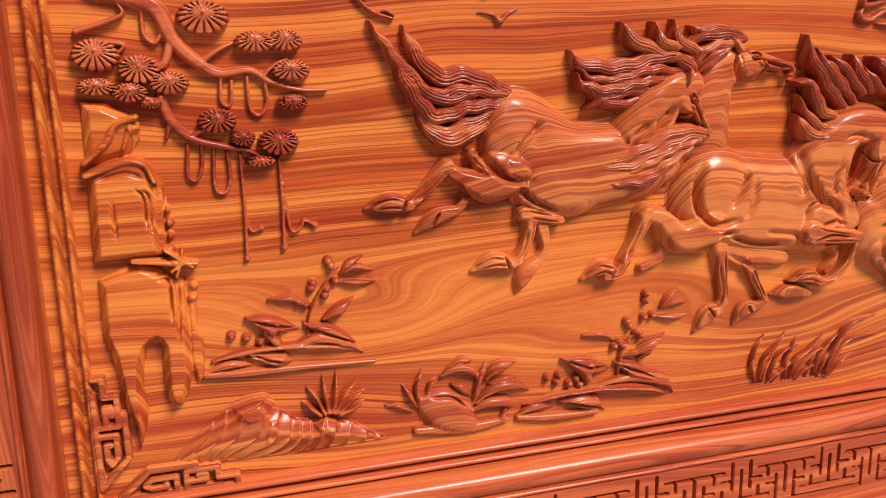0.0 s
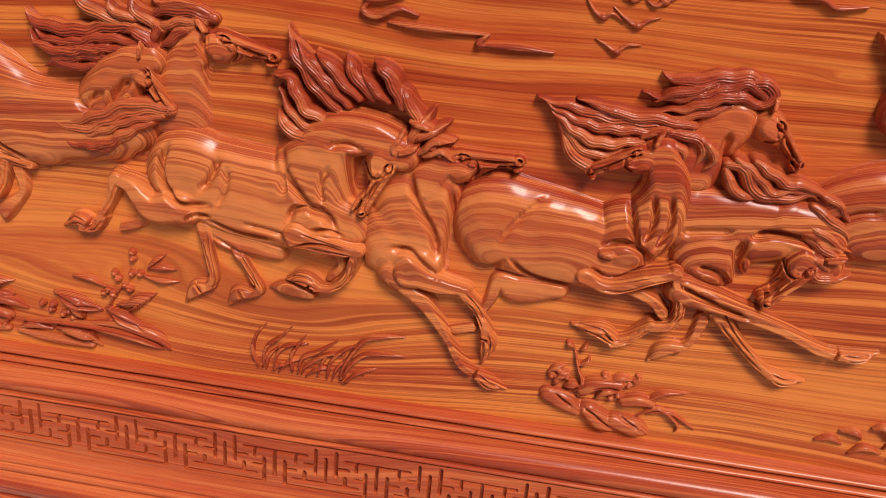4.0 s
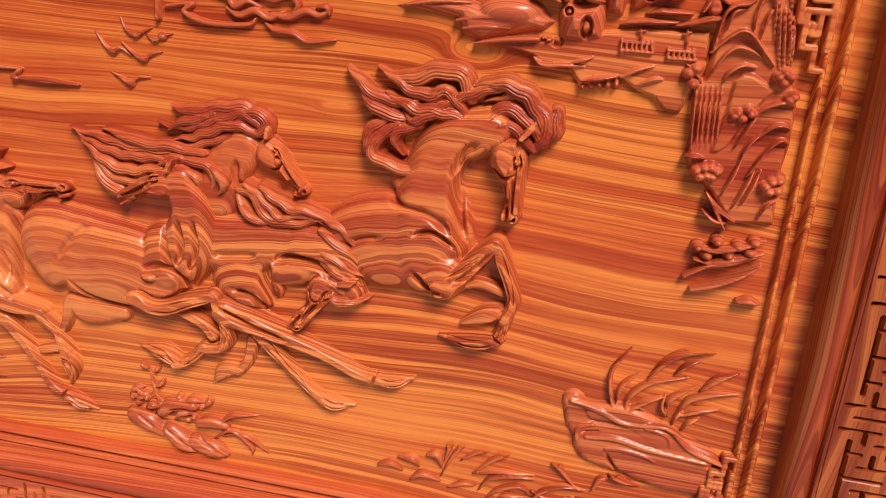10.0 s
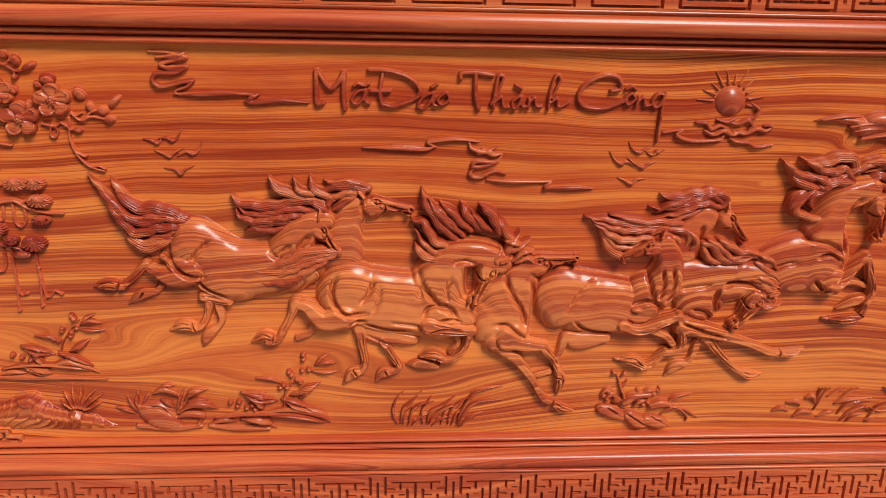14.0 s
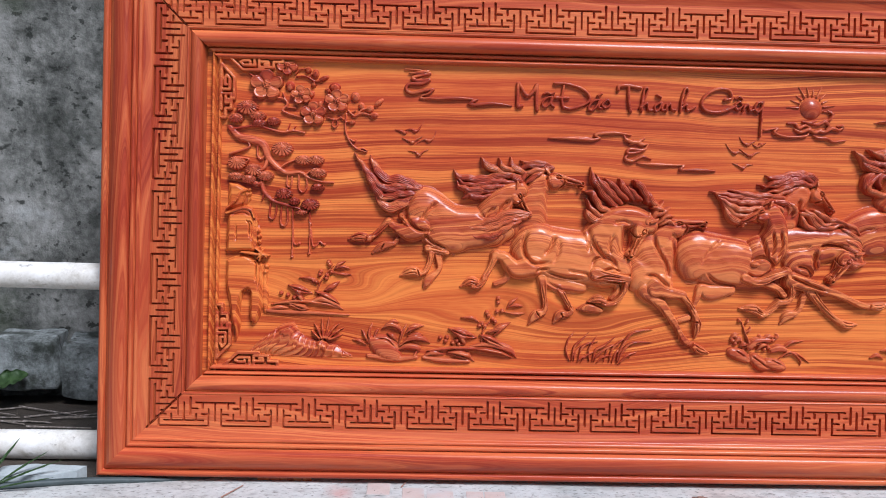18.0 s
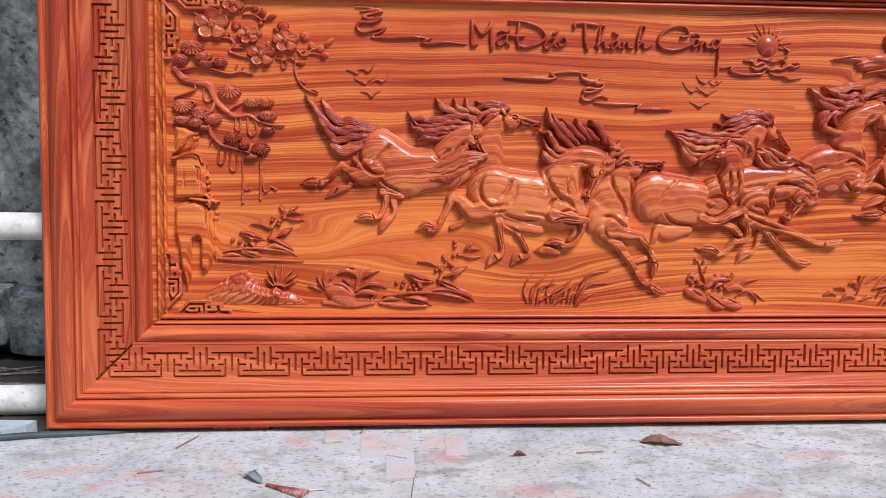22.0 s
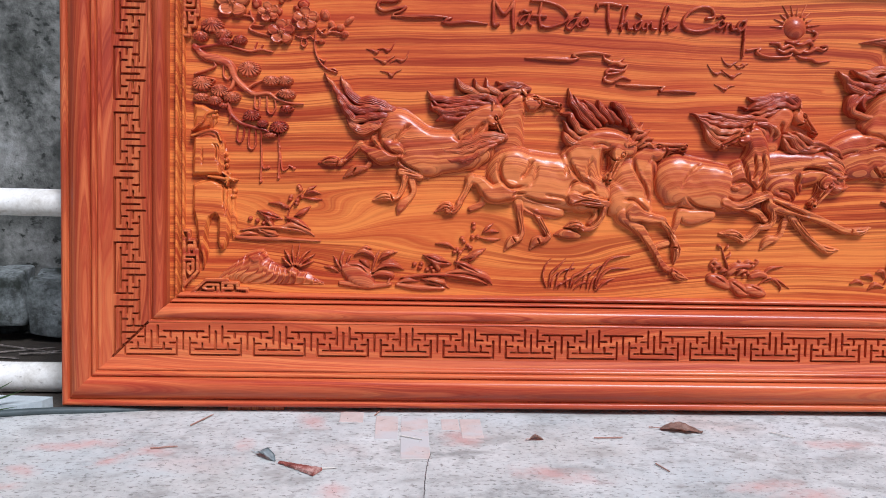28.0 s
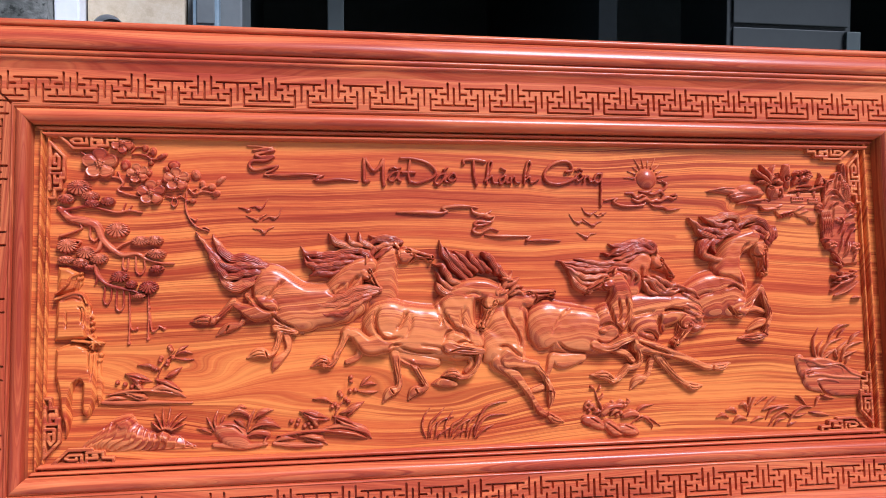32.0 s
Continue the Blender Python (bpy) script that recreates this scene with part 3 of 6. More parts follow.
        co = np.stack([self.x[ui], -np.maximum(h[uj, ui], low), self.z[uj]], 1) / 1000.0
        me = bpy.data.meshes.new(name)
        me.vertices.add(len(co))
        me.vertices.foreach_set("co", co.ravel())
        me.loops.add(len(quads) * 4)
        me.loops.foreach_set("vertex_index", quads.ravel().astype(np.int32))
        me.polygons.add(len(quads))
        me.polygons.foreach_set("loop_start", np.arange(len(quads), dtype=np.int32) * 4)
        me.polygons.foreach_set("use_smooth", np.ones(len(quads), bool))
        me.update(calc_edges=True)
        me.materials.append(mat)
        if self.tag.any():
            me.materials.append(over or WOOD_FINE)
            me.polygons.foreach_set("material_index", self.tag[j, i].astype(np.int32))
        ob = new(name, me)
        ob.parent = parent
        return tagged(ob, label)


# ---- the yard ----
def sheet(name, x0, x1, y0, y1, z, nx, ny, rough, mat, seed=0.0):
    """Ground as one uneven sheet with a thickness."""
    xs, ys = np.linspace(x0, x1, nx), np.linspace(y0, y1, ny)
    verts = [(x, y, z + rough * (noise.noise((x * 3 + seed, y * 3, 0.3)) + 0.4 * noise.noise((x * 11, y * 11 + seed, 1.7)))) for y in ys for x in xs]
    faces = [(j * nx + i, j * nx + i + 1, (j + 1) * nx + i + 1, (j + 1) * nx + i) for j in range(ny - 1) for i in range(nx - 1)]
    return mesh_object(name, verts, faces, mat, smooth=True)


far_ground = sheet("ground", -400, 400, -400, 400, -0.012, 41, 41, 0.0, SOIL)
tagged(far_ground, "dark wet soil below the edge of the slab", "ground", kind="structure")
slab_bm = bmesh.new()
nx, ny = 150, 60
xs, ys = np.linspace(-7, 9, nx), np.concatenate([np.linspace(-9, -1.0, 18, endpoint=False), np.linspace(-1.0, 0.0, 42)])
grid = [[slab_bm.verts.new((x, y + (0.06 if x > -0.20 else -0.075) * max(0, 1 + y / 0.6) + (0.014 * noise.noise((x * 9, 0, 0)) if j == ny - 1 else 0),
                            0.0015 * noise.noise((x * 5, y * 5, 0)) + 0.001 * noise.noise((x * 17, y * 17, 3)))) for x in xs] for j, y in enumerate(ys)]
for j in range(ny - 1):
    for i in range(nx - 1):
        slab_bm.faces.new((grid[j][i], grid[j][i + 1], grid[j + 1][i + 1], grid[j + 1][i]))
low = [slab_bm.verts.new((v.co.x, v.co.y + 0.03, -0.2)) for v in grid[-1]]
for i in range(nx - 1):
    slab_bm.faces.new((grid[-1][i], grid[-1][i + 1], low[i + 1], low[i]))
slab = part("pavement", slab_bm, CONCRETE, smooth=False)
tagged(slab, "pale worn concrete slab with red dust stains", "pavement", kind="structure")

# ---- the old wall and the house behind the panel ----
wall_bm = bmesh.new()
nx, nz = 190, 90
wx, wz = np.concatenate([np.linspace(-6.0, -1.2, 40, endpoint=False), np.linspace(-1.2, -0.13, 150)]), np.linspace(-0.03, 2.6, nz)
grid = [[wall_bm.verts.new((x, 0.555 + (0.03 if 0.17 < z < 0.2 else 0) * 0.3 + 0.012 * noise.noise((x * 2.5, z * 2.5, 0)) + 0.006 * noise.noise((x * 13, z * 13, 5)) + 0.003 * noise.noise((x * 41, z * 41, 5)), z)) for x in wx] for z in wz]
for j in range(nz - 1):
    for i in range(nx - 1):
        wall_bm.faces.new((grid[j][i], grid[j][i + 1], grid[j + 1][i + 1], grid[j + 1][i]))
back = [wall_bm.verts.new((v.co.x, 0.78, v.co.z)) for v in (grid[0][0], grid[0][-1], grid[-1][-1], grid[-1][0])]
wall_bm.faces.new(back[::-1])
wall_bm.faces.new([back[1]] + [r[-1] for r in grid] + [back[2]])
wall_bm.faces.new([back[3]] + grid[-1] + [back[2]])
wall = part("wall_west", wall_bm, MOSSY, smooth=True)
tagged(wall, "old cement-rendered wall, dark with moss and damp", "wall", kind="structure")


def stone_block(x0, x1, y0, y1, z0, z1, seed):
    bm = box(x0, x1, y0, y1, z0, z1, 0.012)
    bmesh.ops.subdivide_edges(bm, edges=bm.edges[:], cuts=5, use_grid_fill=True)
    for v in bm.verts:
        n = noise.noise_vector(v.co * 9 + Vector((seed, 0, 0)))
        v.co += n * 0.024 + noise.noise_vector(v.co * 34) * 0.005
    return bm


for k, (x0, x1, z0, z1) in enumerate(((-1.02, -0.75, 0.0, 0.175), (-0.735, -0.555, 0.035, 0.178), (-0.54, -0.33, 0.01, 0.18), (-0.32, -0.14, 0.0, 0.175))):
    part("stone", stone_block(x0, x1, 0.46, 0.57, z0, z1, k * 7.3), STONE, wall, "grey rough foundation stone", smooth=True)

house = new("house_front")
tagged(house, "house front with a beige stone pier and dark doorway", "house", kind="structure")
part("pier", box(-0.055, 0.205, 0.66, 1.1, -0.012, 3.2, 0.008), BEIGE, house, "beige rough stone pier")
part("post", box(-0.125, -0.06, 0.60, 0.70, -0.012, 3.2, 0.006), WHITE_PAINT, house, "white painted post")
part("column", box(0.209, 0.36, 0.68, 1.1, -0.012, 3.2, 0.006), GREY_PAINT, house, "grey-green rendered column")
part("lintel", box(0.364, 6.0, 0.7, 1.1, 2.3, 3.2), GREY_PAINT, house)
part("end_wall", box(4.2, 6.0, 0.7, 1.1, -0.012, 2.297), GREY_PAINT, house)
# Inner faces carry the doorway's gloom as colour.
part("inner_back", box(0.2, 4.4, 3.6, 3.7, -0.012, 3.0), DARK_SHADE, house)
part("inner_side", box(0.2, 0.3, 1.104, 3.597, -0.012, 3.0), DARK_SHADE, house)
part("inner_end", box(4.3, 4.4, 1.104, 3.597, -0.012, 3.0), DARK_SHADE, house)
part("inner_ceiling", box(0.2, 4.4, 1.104, 3.7, 3.004, 3.1), DARK_SHADE, house)
part("inner_post", box(0.62, 0.68, 1.3, 1.36, -0.012, 3.0, 0.004), DARK_SHADE, house)
part("inner_partition", box(1.72, 1.80, 1.5, 3.59, -0.012, 3.0, 0.004), DARK_SHADE, house)
pipe_bm = bmesh.new()
bmesh.ops.create_cone(pipe_bm, cap_ends=False, segments=28, radius1=0.042, radius2=0.042, depth=0.10)
for v in pipe_bm.verts:
    v.co = Vector((v.co.x + 0.012, 0.628 + v.co.z * 0.7, v.co.y + 1.255))
part("pipe", pipe_bm, WHITE_PAINT, house, "short open white pipe end", smooth=True)
# Dark disc added in the pipe mouth in place of the shade inside.
hole_bm = bmesh.new()
bmesh.ops.create_circle(hole_bm, cap_ends=True, segments=28, radius=0.041)
for v in hole_bm.verts:
    v.co = Vector((v.co.x + 0.012, 0.645, v.co.y + 1.255))
part("pipe_shade", hole_bm, DARK_SHADE, house)

# Unseen wall added behind the camera to cut light from the front.
light_block = part("front_light_block", box(-9, 11, -5.6, -5.3, -0.012, 1.3), GREY_PAINT)
tagged(light_block, "unseen plain wall added to hold back light from the front", "wall", kind="structure")
meter = new("meter_box")
tagged(meter, "blue-grey meter box fixed to the house column", "meter box")
part("case", box(0.228, 0.30, 0.63, 0.678, 1.22, 1.40, 0.006), METER, meter)
part("window", box(0.24, 0.288, 0.624, 0.629, 1.29, 1.36, 0.002), GREY_PAINT, meter)

cupboard = new("metal_cupboard")
tagged(cupboard, "grey metal cupboard in the dark doorway, blackened for the gloom", "cupboard")
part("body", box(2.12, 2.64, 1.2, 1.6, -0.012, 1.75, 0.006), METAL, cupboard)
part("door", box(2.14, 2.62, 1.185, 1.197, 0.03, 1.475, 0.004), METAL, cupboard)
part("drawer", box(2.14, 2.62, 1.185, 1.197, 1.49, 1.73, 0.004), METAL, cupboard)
part("latch", box(2.60, 2.66, 1.165, 1.183, 1.38, 1.47, 0.004), DARK_SHADE, cupboard)

# ---- the carved panel: everything in its own plane, metres, leaning back ----
panel = new("carved_panel")
panel.matrix_basis = pose(0, 0, 0.2463, -7.12)
tagged(panel, "red hardwood panel carved with galloping horses, leaning on concrete", "carved panel")
X0, X1, Z0, Z1 = -0.248, 2.135, -0.240, 0.927
SIDES = {"bottom": ((X0, Z0), (1, 0), (0, 1), X1 - X0), "top": ((X1, Z1), (-1, 0), (0, -1), X1 - X0),
         "right": ((X1, Z0), (0, 1), (-1, 0), Z1 - Z0), "left": ((X0, Z1), (0, -1), (1, 0), Z1 - Z0)}


def rail(name, side, profile, label):
    """A length of moulding along one side, mitred at both ends. profile: distance inwards and depth, millimetres."""
    (ox, oz), (ax, az), (ix, iz), length = SIDES[side]
    verts, faces, n = [], [], len(profile)
    steps = 2
    for s in range(steps):
        for d, y in profile:
            d, y = d / 1000, y / 1000
            a = d + (length - 2 * d) * s / (steps - 1)
            verts.append((ox + ax * a + ix * d, y, oz + az * a + iz * d))
    for s in range(steps - 1):
        for k in range(n - 1):
            faces.append((s * n + k, s * n + k + 1, (s + 1) * n + k + 1, (s + 1) * n + k)[::-1])
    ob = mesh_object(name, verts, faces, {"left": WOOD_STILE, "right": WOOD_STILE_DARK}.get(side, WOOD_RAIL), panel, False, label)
    me = ob.data
    me.polygons.foreach_set("use_smooth", [True] * len(me.polygons))
    me.set_sharp_from_angle(angle=radians(38))
    return ob


def rounded(points):
    return [tuple(v) for v in spline(points, 1.6)]


OUTER = [(0, 14), (0, -24)] + rounded([(0, -26), (2, -33), (7, -37), (13, -36), (16, -31)]) + rounded([(17, -30), (24, -40), (36, -51), (50, -56), (60, -54), (66, -47)]) \
    + [(67, -42)] + rounded([(68, -43), (71, -48), (76, -48), (79, -43)]) + rounded([(80, -42), (83, -45), (87, -44), (90, -40)]) + rounded([(91, -39), (98, -37), (107, -34)]) + [(107, -30)]
INNER = [(182, -30), (182, -33)] + rounded([(184, -34), (186, -33), (188, -29)]) + rounded([(189, -28), (194, -35), (203, -39), (212, -37), (218, -30), (221, -22)]) + [(222, -9)] \
    + rounded([(223, -10), (225, -17), (228, -18), (231, -14), (232.5, -7)]) + [(233.5, -4)] + rounded([(234, -5), (236, -14), (240, -18), (244, -14), (246, -4)]) + [(246.5, 2)]
SIDE_INNER = INNER[:2] + rounded([(184, -34), (186, -33), (188, -29)]) + rounded([(189, -28), (193, -35), (200, -39), (208, -38), (214, -32), (217, -23)]) + [(218, -9), (219, 1)]
for side in SIDES:
    rail("outer_rail", side, OUTER, "moulded outer rail with rounded lip")
    rail("inner_moulding", side, INNER if side in ("top", "bottom") else SIDE_INNER, "rounded inner moulding")
board = part("back_board", box(X0 + 0.1, X1 - 0.1, 0.0, 0.018, Z0 + 0.1, Z1 - 0.1), WOOD, panel, "smooth board with flowing grain")

# the key-pattern band: grooves cut into a flat strip, one repeat every 137 mm
KEY = [(4.9, .5, 24, .5), (0, .5, 0, 7), (4.9, .5, 4.9, 7), (2.45, 2.7, 2.45, 9.4), (-2.5, 5, 0, 5), (4.9, 5, 7.5, 5), (7, 2.6, 22, 2.6), (9.6, 2.6, 9.6, 5), (19.2, 2.6, 19.2, 5),
       (12.2, 11.5, 12.2, 5), (17, 11.5, 17, 5), (14.6, 9.5, 14.6, 2.6), (9.6, 7.2, 12.2, 7.2), (17, 7.2, 19.8, 7.2), (19.2, 9.5, 34, 9.5), (21.7, 9.5, 21.7, 7.2), (31.5, 9.5, 31.5, 7.2)]


def key_band(side):
    (ox, oz), (ax, az), (ix, iz), length = SIDES[side]
    d0, d1, cell = 0.107, 0.182, 0.00115
    n_rep = round((length - 2 * d0) / 0.137)
    unit = (length - 2 * d0) / n_rep / 24
    along = np.arange(d0, length - d0 + cell, cell)
    across = np.linspace(d0, d1, int((d1 - d0) / cell) + 1)
    A, D = np.meshgrid(along, across)
    u = ((A - d0) / unit) % 24.0
    v = (D - d0) / unit - 0.6
    if side in ("top",):
        v = 12.2 - v
    near = np.full(A.shape, 99.0)
    for x0, y0, x1, y1 in KEY:
        for shift in (-24, 0, 24):
            dx, dy = x1 - x0, y1 - y0
            t = np.clip(((u - x0 - shift) * dx + (v - y0) * dy) / (dx * dx + dy * dy), 0, 1)
            near = np.minimum(near, np.hypot(u - x0 - shift - t * dx, v - y0 - t * dy))
    edge = np.minimum(A - D, length - D - A)
    near = np.where(edge < 0.004, np.minimum(near, np.abs(edge - 0.001) / unit), near)
    y = -0.034 + 0.0085 * np.clip((0.40 - near) / 0.17, 0, 1)
    ok = (edge[:-1, :-1] > -cell) & (edge[:-1, 1:] > -cell)
    ny_, nx_ = A.shape
    verts = np.stack([ox + ax * A + ix * D, y, oz + az * A + iz * D], -1).reshape(-1, 3)
    j, i = np.nonzero(ok)
    quads = np.stack([j * nx_ + i, (j + 1) * nx_ + i, (j + 1) * nx_ + i + 1, j * nx_ + i + 1], 1)
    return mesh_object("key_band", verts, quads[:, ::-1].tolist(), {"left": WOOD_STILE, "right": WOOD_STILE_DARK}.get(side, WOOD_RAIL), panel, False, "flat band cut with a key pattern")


for side in SIDES:
    key_band(side)


# ---- the carvings on the board: millimetres from the lower left corner of the inner bead ----
def area(corners, cell=0.75):
    (xa, za), (xb, zb) = corners
    return Relief(min(xa, xb) - 8, max(xa, xb) + 8, min(za, zb) - 8, max(za, zb) + 8, cell)


HORSE = "galloping horse carved in relief with flowing mane"

# second horse of the pair, only its head and neck show behind the first
r = area([(635, 474), (822, 320)])
r.stroke([(694, 345), (700, 382), (709, 410), (724, 428)], [81, 66, 56, 49], [10, 15, 17, 17], soft=4)
r.head((729, 437), (814, 421), 17, 1)
r.keep(squash=True).cut([(731, 440), (729, 425), (736, 408), (729, 398)], 3, 5)
r.hair([[(741, 458), (708, 463), (682, 460), (658, 449)],
        [(733, 453), (707, 451), (682, 443), (669, 429)],
        [(717, 447), (695, 433), (678, 417)],
        [(736, 462), (715, 468), (683, 467), (669, 472)]], height=24, width=14)
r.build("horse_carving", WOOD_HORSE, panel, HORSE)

# first horse, with the long raised tail
r = area([(282, 478), (709, 171)])
r.stroke([(510, 263), (526, 260)], 6, 6)
r.stroke([(403, 314), (398, 290), (388, 279)], [21, 15, 14], 10).stroke([(390, 281), (366, 275), (343, 259)], [14, 22, 5], [11, 13, 6])
r.stroke([(489, 263), (494, 231), (483, 213)], [25, 14, 16], 12).stroke([(484, 216), (468, 199), (460, 180)], [16, 23, 5], [12, 14, 5])
r.stroke([(456, 363), (511, 324), (578, 319), (634, 329)], [100, 105, 98, 81], [27, 29, 29, 25], soft=9)
r.swell(456, 361, 44, 41, -20, 33, soft=7).swell(510, 302, 68, 40, -8, 32, soft=8).swell(440, 324, 34, 32, 30, 33, soft=6)
r.stroke([(609, 326), (619, 366), (644, 398), (669, 408)], [102, 78, 56, 46], [26, 30, 31, 29], soft=8)
r.head((653, 408), (694, 345), 29, 1)
r.stroke([(452, 319), (425, 307), (396, 316), (376, 329)], [59, 44, 24, 19], [34, 30, 24, 20], soft=5).stroke([(406, 344), (420, 329)], [15, 17], 16, soft=3)
r.stroke([(379, 331), (354, 305), (335, 290)], [21, 15, 15], [21, 17, 16], soft=3).stroke([(337, 290), (315, 294), (289, 289)], [16, 25, 4], [17, 20, 7], soft=2)
r.stroke([(467, 273), (510, 263)], [23, 15], 18, soft=3)
r.stroke([(476, 270), (472, 243), (462, 222), (448, 214)], [23, 14, 15, 14], 17, soft=3).stroke([(452, 216), (431, 221), (406, 210)], [14, 23, 4], [17, 19, 6], soft=2)
r.keep(squash=True).cut([(435, 390), (416, 363), (420, 336), (444, 314), (476, 309)], 4, 7).cut([(484, 373), (464, 353), (452, 336)], 4, 4).cut([(455, 307), (476, 287), (510, 272)], 3, 5)
r.cut([(616, 366), (597, 351), (594, 331)], 4, 4).cut([(647, 383), (629, 363), (622, 341)], 5, 8).cut([(334, 301), (327, 283)], 2.5, 5).cut([(444, 226), (451, 206)], 2.5, 5)
r.cut([(369, 280), (361, 266)], 2.2, 4).cut([(578, 351), (609, 336), (647, 334)], 4, 4)
r.hair([[(447, 407), (406, 424), (372, 424), (354, 440), (343, 459), (335, 476)],
        [(445, 402), (401, 409), (364, 405), (339, 425), (320, 453), (299, 480)],
        [(440, 393), (403, 392), (367, 384), (342, 412), (327, 440), (309, 465)],
        [(430, 383), (401, 374), (373, 366), (352, 386), (338, 417)],
        [(420, 373), (390, 360), (364, 366), (348, 386)],
        [(409, 405), (376, 400), (356, 410), (335, 434), (315, 457)]], height=24, width=17)
r.hair([[(668, 436), (632, 440), (590, 430), (555, 430), (530, 436), (521, 448)],
        [(659, 422), (615, 425), (580, 416), (546, 417), (526, 432)],
        [(633, 415), (597, 411), (563, 405), (537, 411), (527, 424)],
        [(607, 393), (571, 388), (550, 400), (535, 407)],
        [(634, 444), (607, 453), (591, 464), (581, 477)],
        [(651, 449), (630, 457), (620, 477)],
        [(684, 441), (663, 452), (651, 462), (647, 480)],
        [(671, 426), (679, 441), (668, 452)],
        [(676, 418), (657, 435), (636, 434)],
        [(614, 404), (580, 400), (553, 392), (540, 385)]], height=29, width=15)
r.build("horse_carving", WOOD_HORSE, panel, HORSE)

# legs of the galloper behind the third horse
r = area([(690, 227), (829, 101)])
r.stroke([(724, 209), (772, 197), (816, 191)], [28, 41, 25], 12)
r.stroke([(724, 212), (729, 177), (733, 147), (726, 132)], [28, 16, 15, 16], 15, soft=2).stroke([(729, 134), (711, 127), (696, 107)], [15, 23, 7], [15, 16, 7])
r.stroke([(763, 192), (778, 164), (792, 139), (779, 129)], [23, 14, 15, 14], 13, soft=2).stroke([(782, 131), (765, 129), (753, 112)], [15, 23, 8], [13, 15, 7])
r.keep(squash=True).cut([(711, 137), (719, 125)], 2.2, 4).cut([(767, 134), (774, 121)], 2.2, 4).cut([(734, 202), (772, 184), (803, 181)], 3, 3)
r.build("horse_leg", WOOD_HORSE, panel, "carved legs of a partly hidden horse")

# fourth horse, head stretched out behind the third, long forelegs
r = area([(930, 357), (1113, 40)])
r.stroke([(1056, 129), (1033, 121)], [19, 16], 9)
r.swell(975, 251, 49, 85, 8, 26).swell(1001, 288, 29, 73, 0, 22, soft=6).swell(950, 226, 49, 46, 0, 26, soft=8)
r.stroke([(985, 301), (1000, 324), (1016, 331)], [56, 49, 41], [24, 25, 24], soft=5)
r.head((1000, 331), (1094, 341), 24, 1)
r.stroke([(960, 190), (995, 156), (1028, 111), (1047, 79), (1070, 64)], [56, 29, 16, 18, 15], [24, 20, 17, 17, 15], soft=4).stroke([(1067, 68), (1084, 56), (1106, 49)], [15, 21, 4], [15, 16, 6], soft=2)
r.swell(983, 203, 39, 37, 0, 32, soft=6)
r.stroke([(976, 193), (1014, 182), (1043, 178)], [54, 32, 23], [31, 27, 24], soft=4).stroke([(1040, 178), (1061, 155), (1074, 129)], [23, 16, 17], [25, 21, 20], soft=3)
r.stroke([(1072, 131), (1077, 111), (1073, 83)], [16, 24, 5], [20, 21, 8], soft=2)
r.keep(squash=True).cut([(970, 314), (980, 281), (1001, 246), (1006, 213)], 4, 6).cut([(952, 221), (975, 221), (996, 205), (1009, 195)], 4, 6).cut([(1016, 303), (1021, 263), (1019, 213), (1009, 190)], 4, 7)
r.cut([(983, 175), (1014, 169), (1040, 172)], 3, 4).cut([(1064, 121), (1077, 118)], 2.2, 4).cut([(1069, 75), (1062, 60)], 2.2, 4)
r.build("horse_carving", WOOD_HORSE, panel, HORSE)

# third horse, the foremost one
r = area([(518, 467), (1041, 124)])
r.stroke([(649, 230), (642, 207), (619, 196)], [21, 18, 14], 11).stroke([(858, 141), (830, 146), (805, 143)], [14, 25, 5], [13, 15, 6])
r.stroke([(886, 214), (895, 188), (881, 168)], [19, 15, 14], 15)
r.stroke([(709, 274), (772, 262), (835, 254), (888, 236)], [120, 124, 122, 90], [31, 33, 33, 28], soft=9)
r.swell(711, 287, 54, 51, 0, 37, soft=8).swell(778, 257, 81, 54, 0, 36, soft=9).swell(870, 239, 39, 51, -20, 38, soft=7).swell(699, 242, 41, 32, 20, 38, soft=6)
r.stroke([(850, 261), (858, 304), (885, 344), (923, 351), (959, 336)], [117, 100, 71, 59, 56], [32, 37, 40, 40, 38], soft=9)
r.head((952, 346), (915, 259), 38, 1)
r.stroke([(699, 239), (665, 231), (636, 256), (616, 260)], [61, 46, 28, 23], [38, 34, 28, 25], soft=5).stroke([(619, 262), (608, 234), (593, 207)], [26, 16, 15], [26, 22, 20], soft=3)
r.stroke([(596, 208), (584, 193), (569, 191)], [15, 17, 16], 20, soft=2).stroke([(581, 193), (565, 201), (541, 188)], [16, 23, 4], [20, 21, 8], soft=2)
r.stroke([(841, 224), (879, 217), (916, 212)], [46, 30, 21], [42, 40, 36], soft=3).stroke([(914, 213), (904, 178), (886, 159), (866, 156)], [21, 15, 15, 14], [36, 30, 27, 25], soft=3)
r.stroke([(871, 156), (850, 166), (827, 160)], [15, 23, 4], [25, 26, 12], soft=2).stroke([(715, 229), (746, 232)], [11, 8], 22)
r.keep(squash=True).cut([(689, 316), (679, 289), (684, 262), (704, 244), (739, 247)], 4, 8).cut([(749, 304), (739, 279), (726, 264)], 4, 5).cut([(827, 306), (835, 289), (858, 261), (879, 251), (891, 229)], 5, 8)
r.cut([(830, 236), (841, 256), (867, 261), (886, 246)], 4, 6).cut([(729, 227), (772, 214), (816, 211)], 3, 5)
r.cut([(879, 336), (898, 341), (918, 336)], 4, 4).cut([(858, 231), (879, 236), (896, 229)], 3, 5).cut([(867, 207), (905, 203)], 2.5, 5)
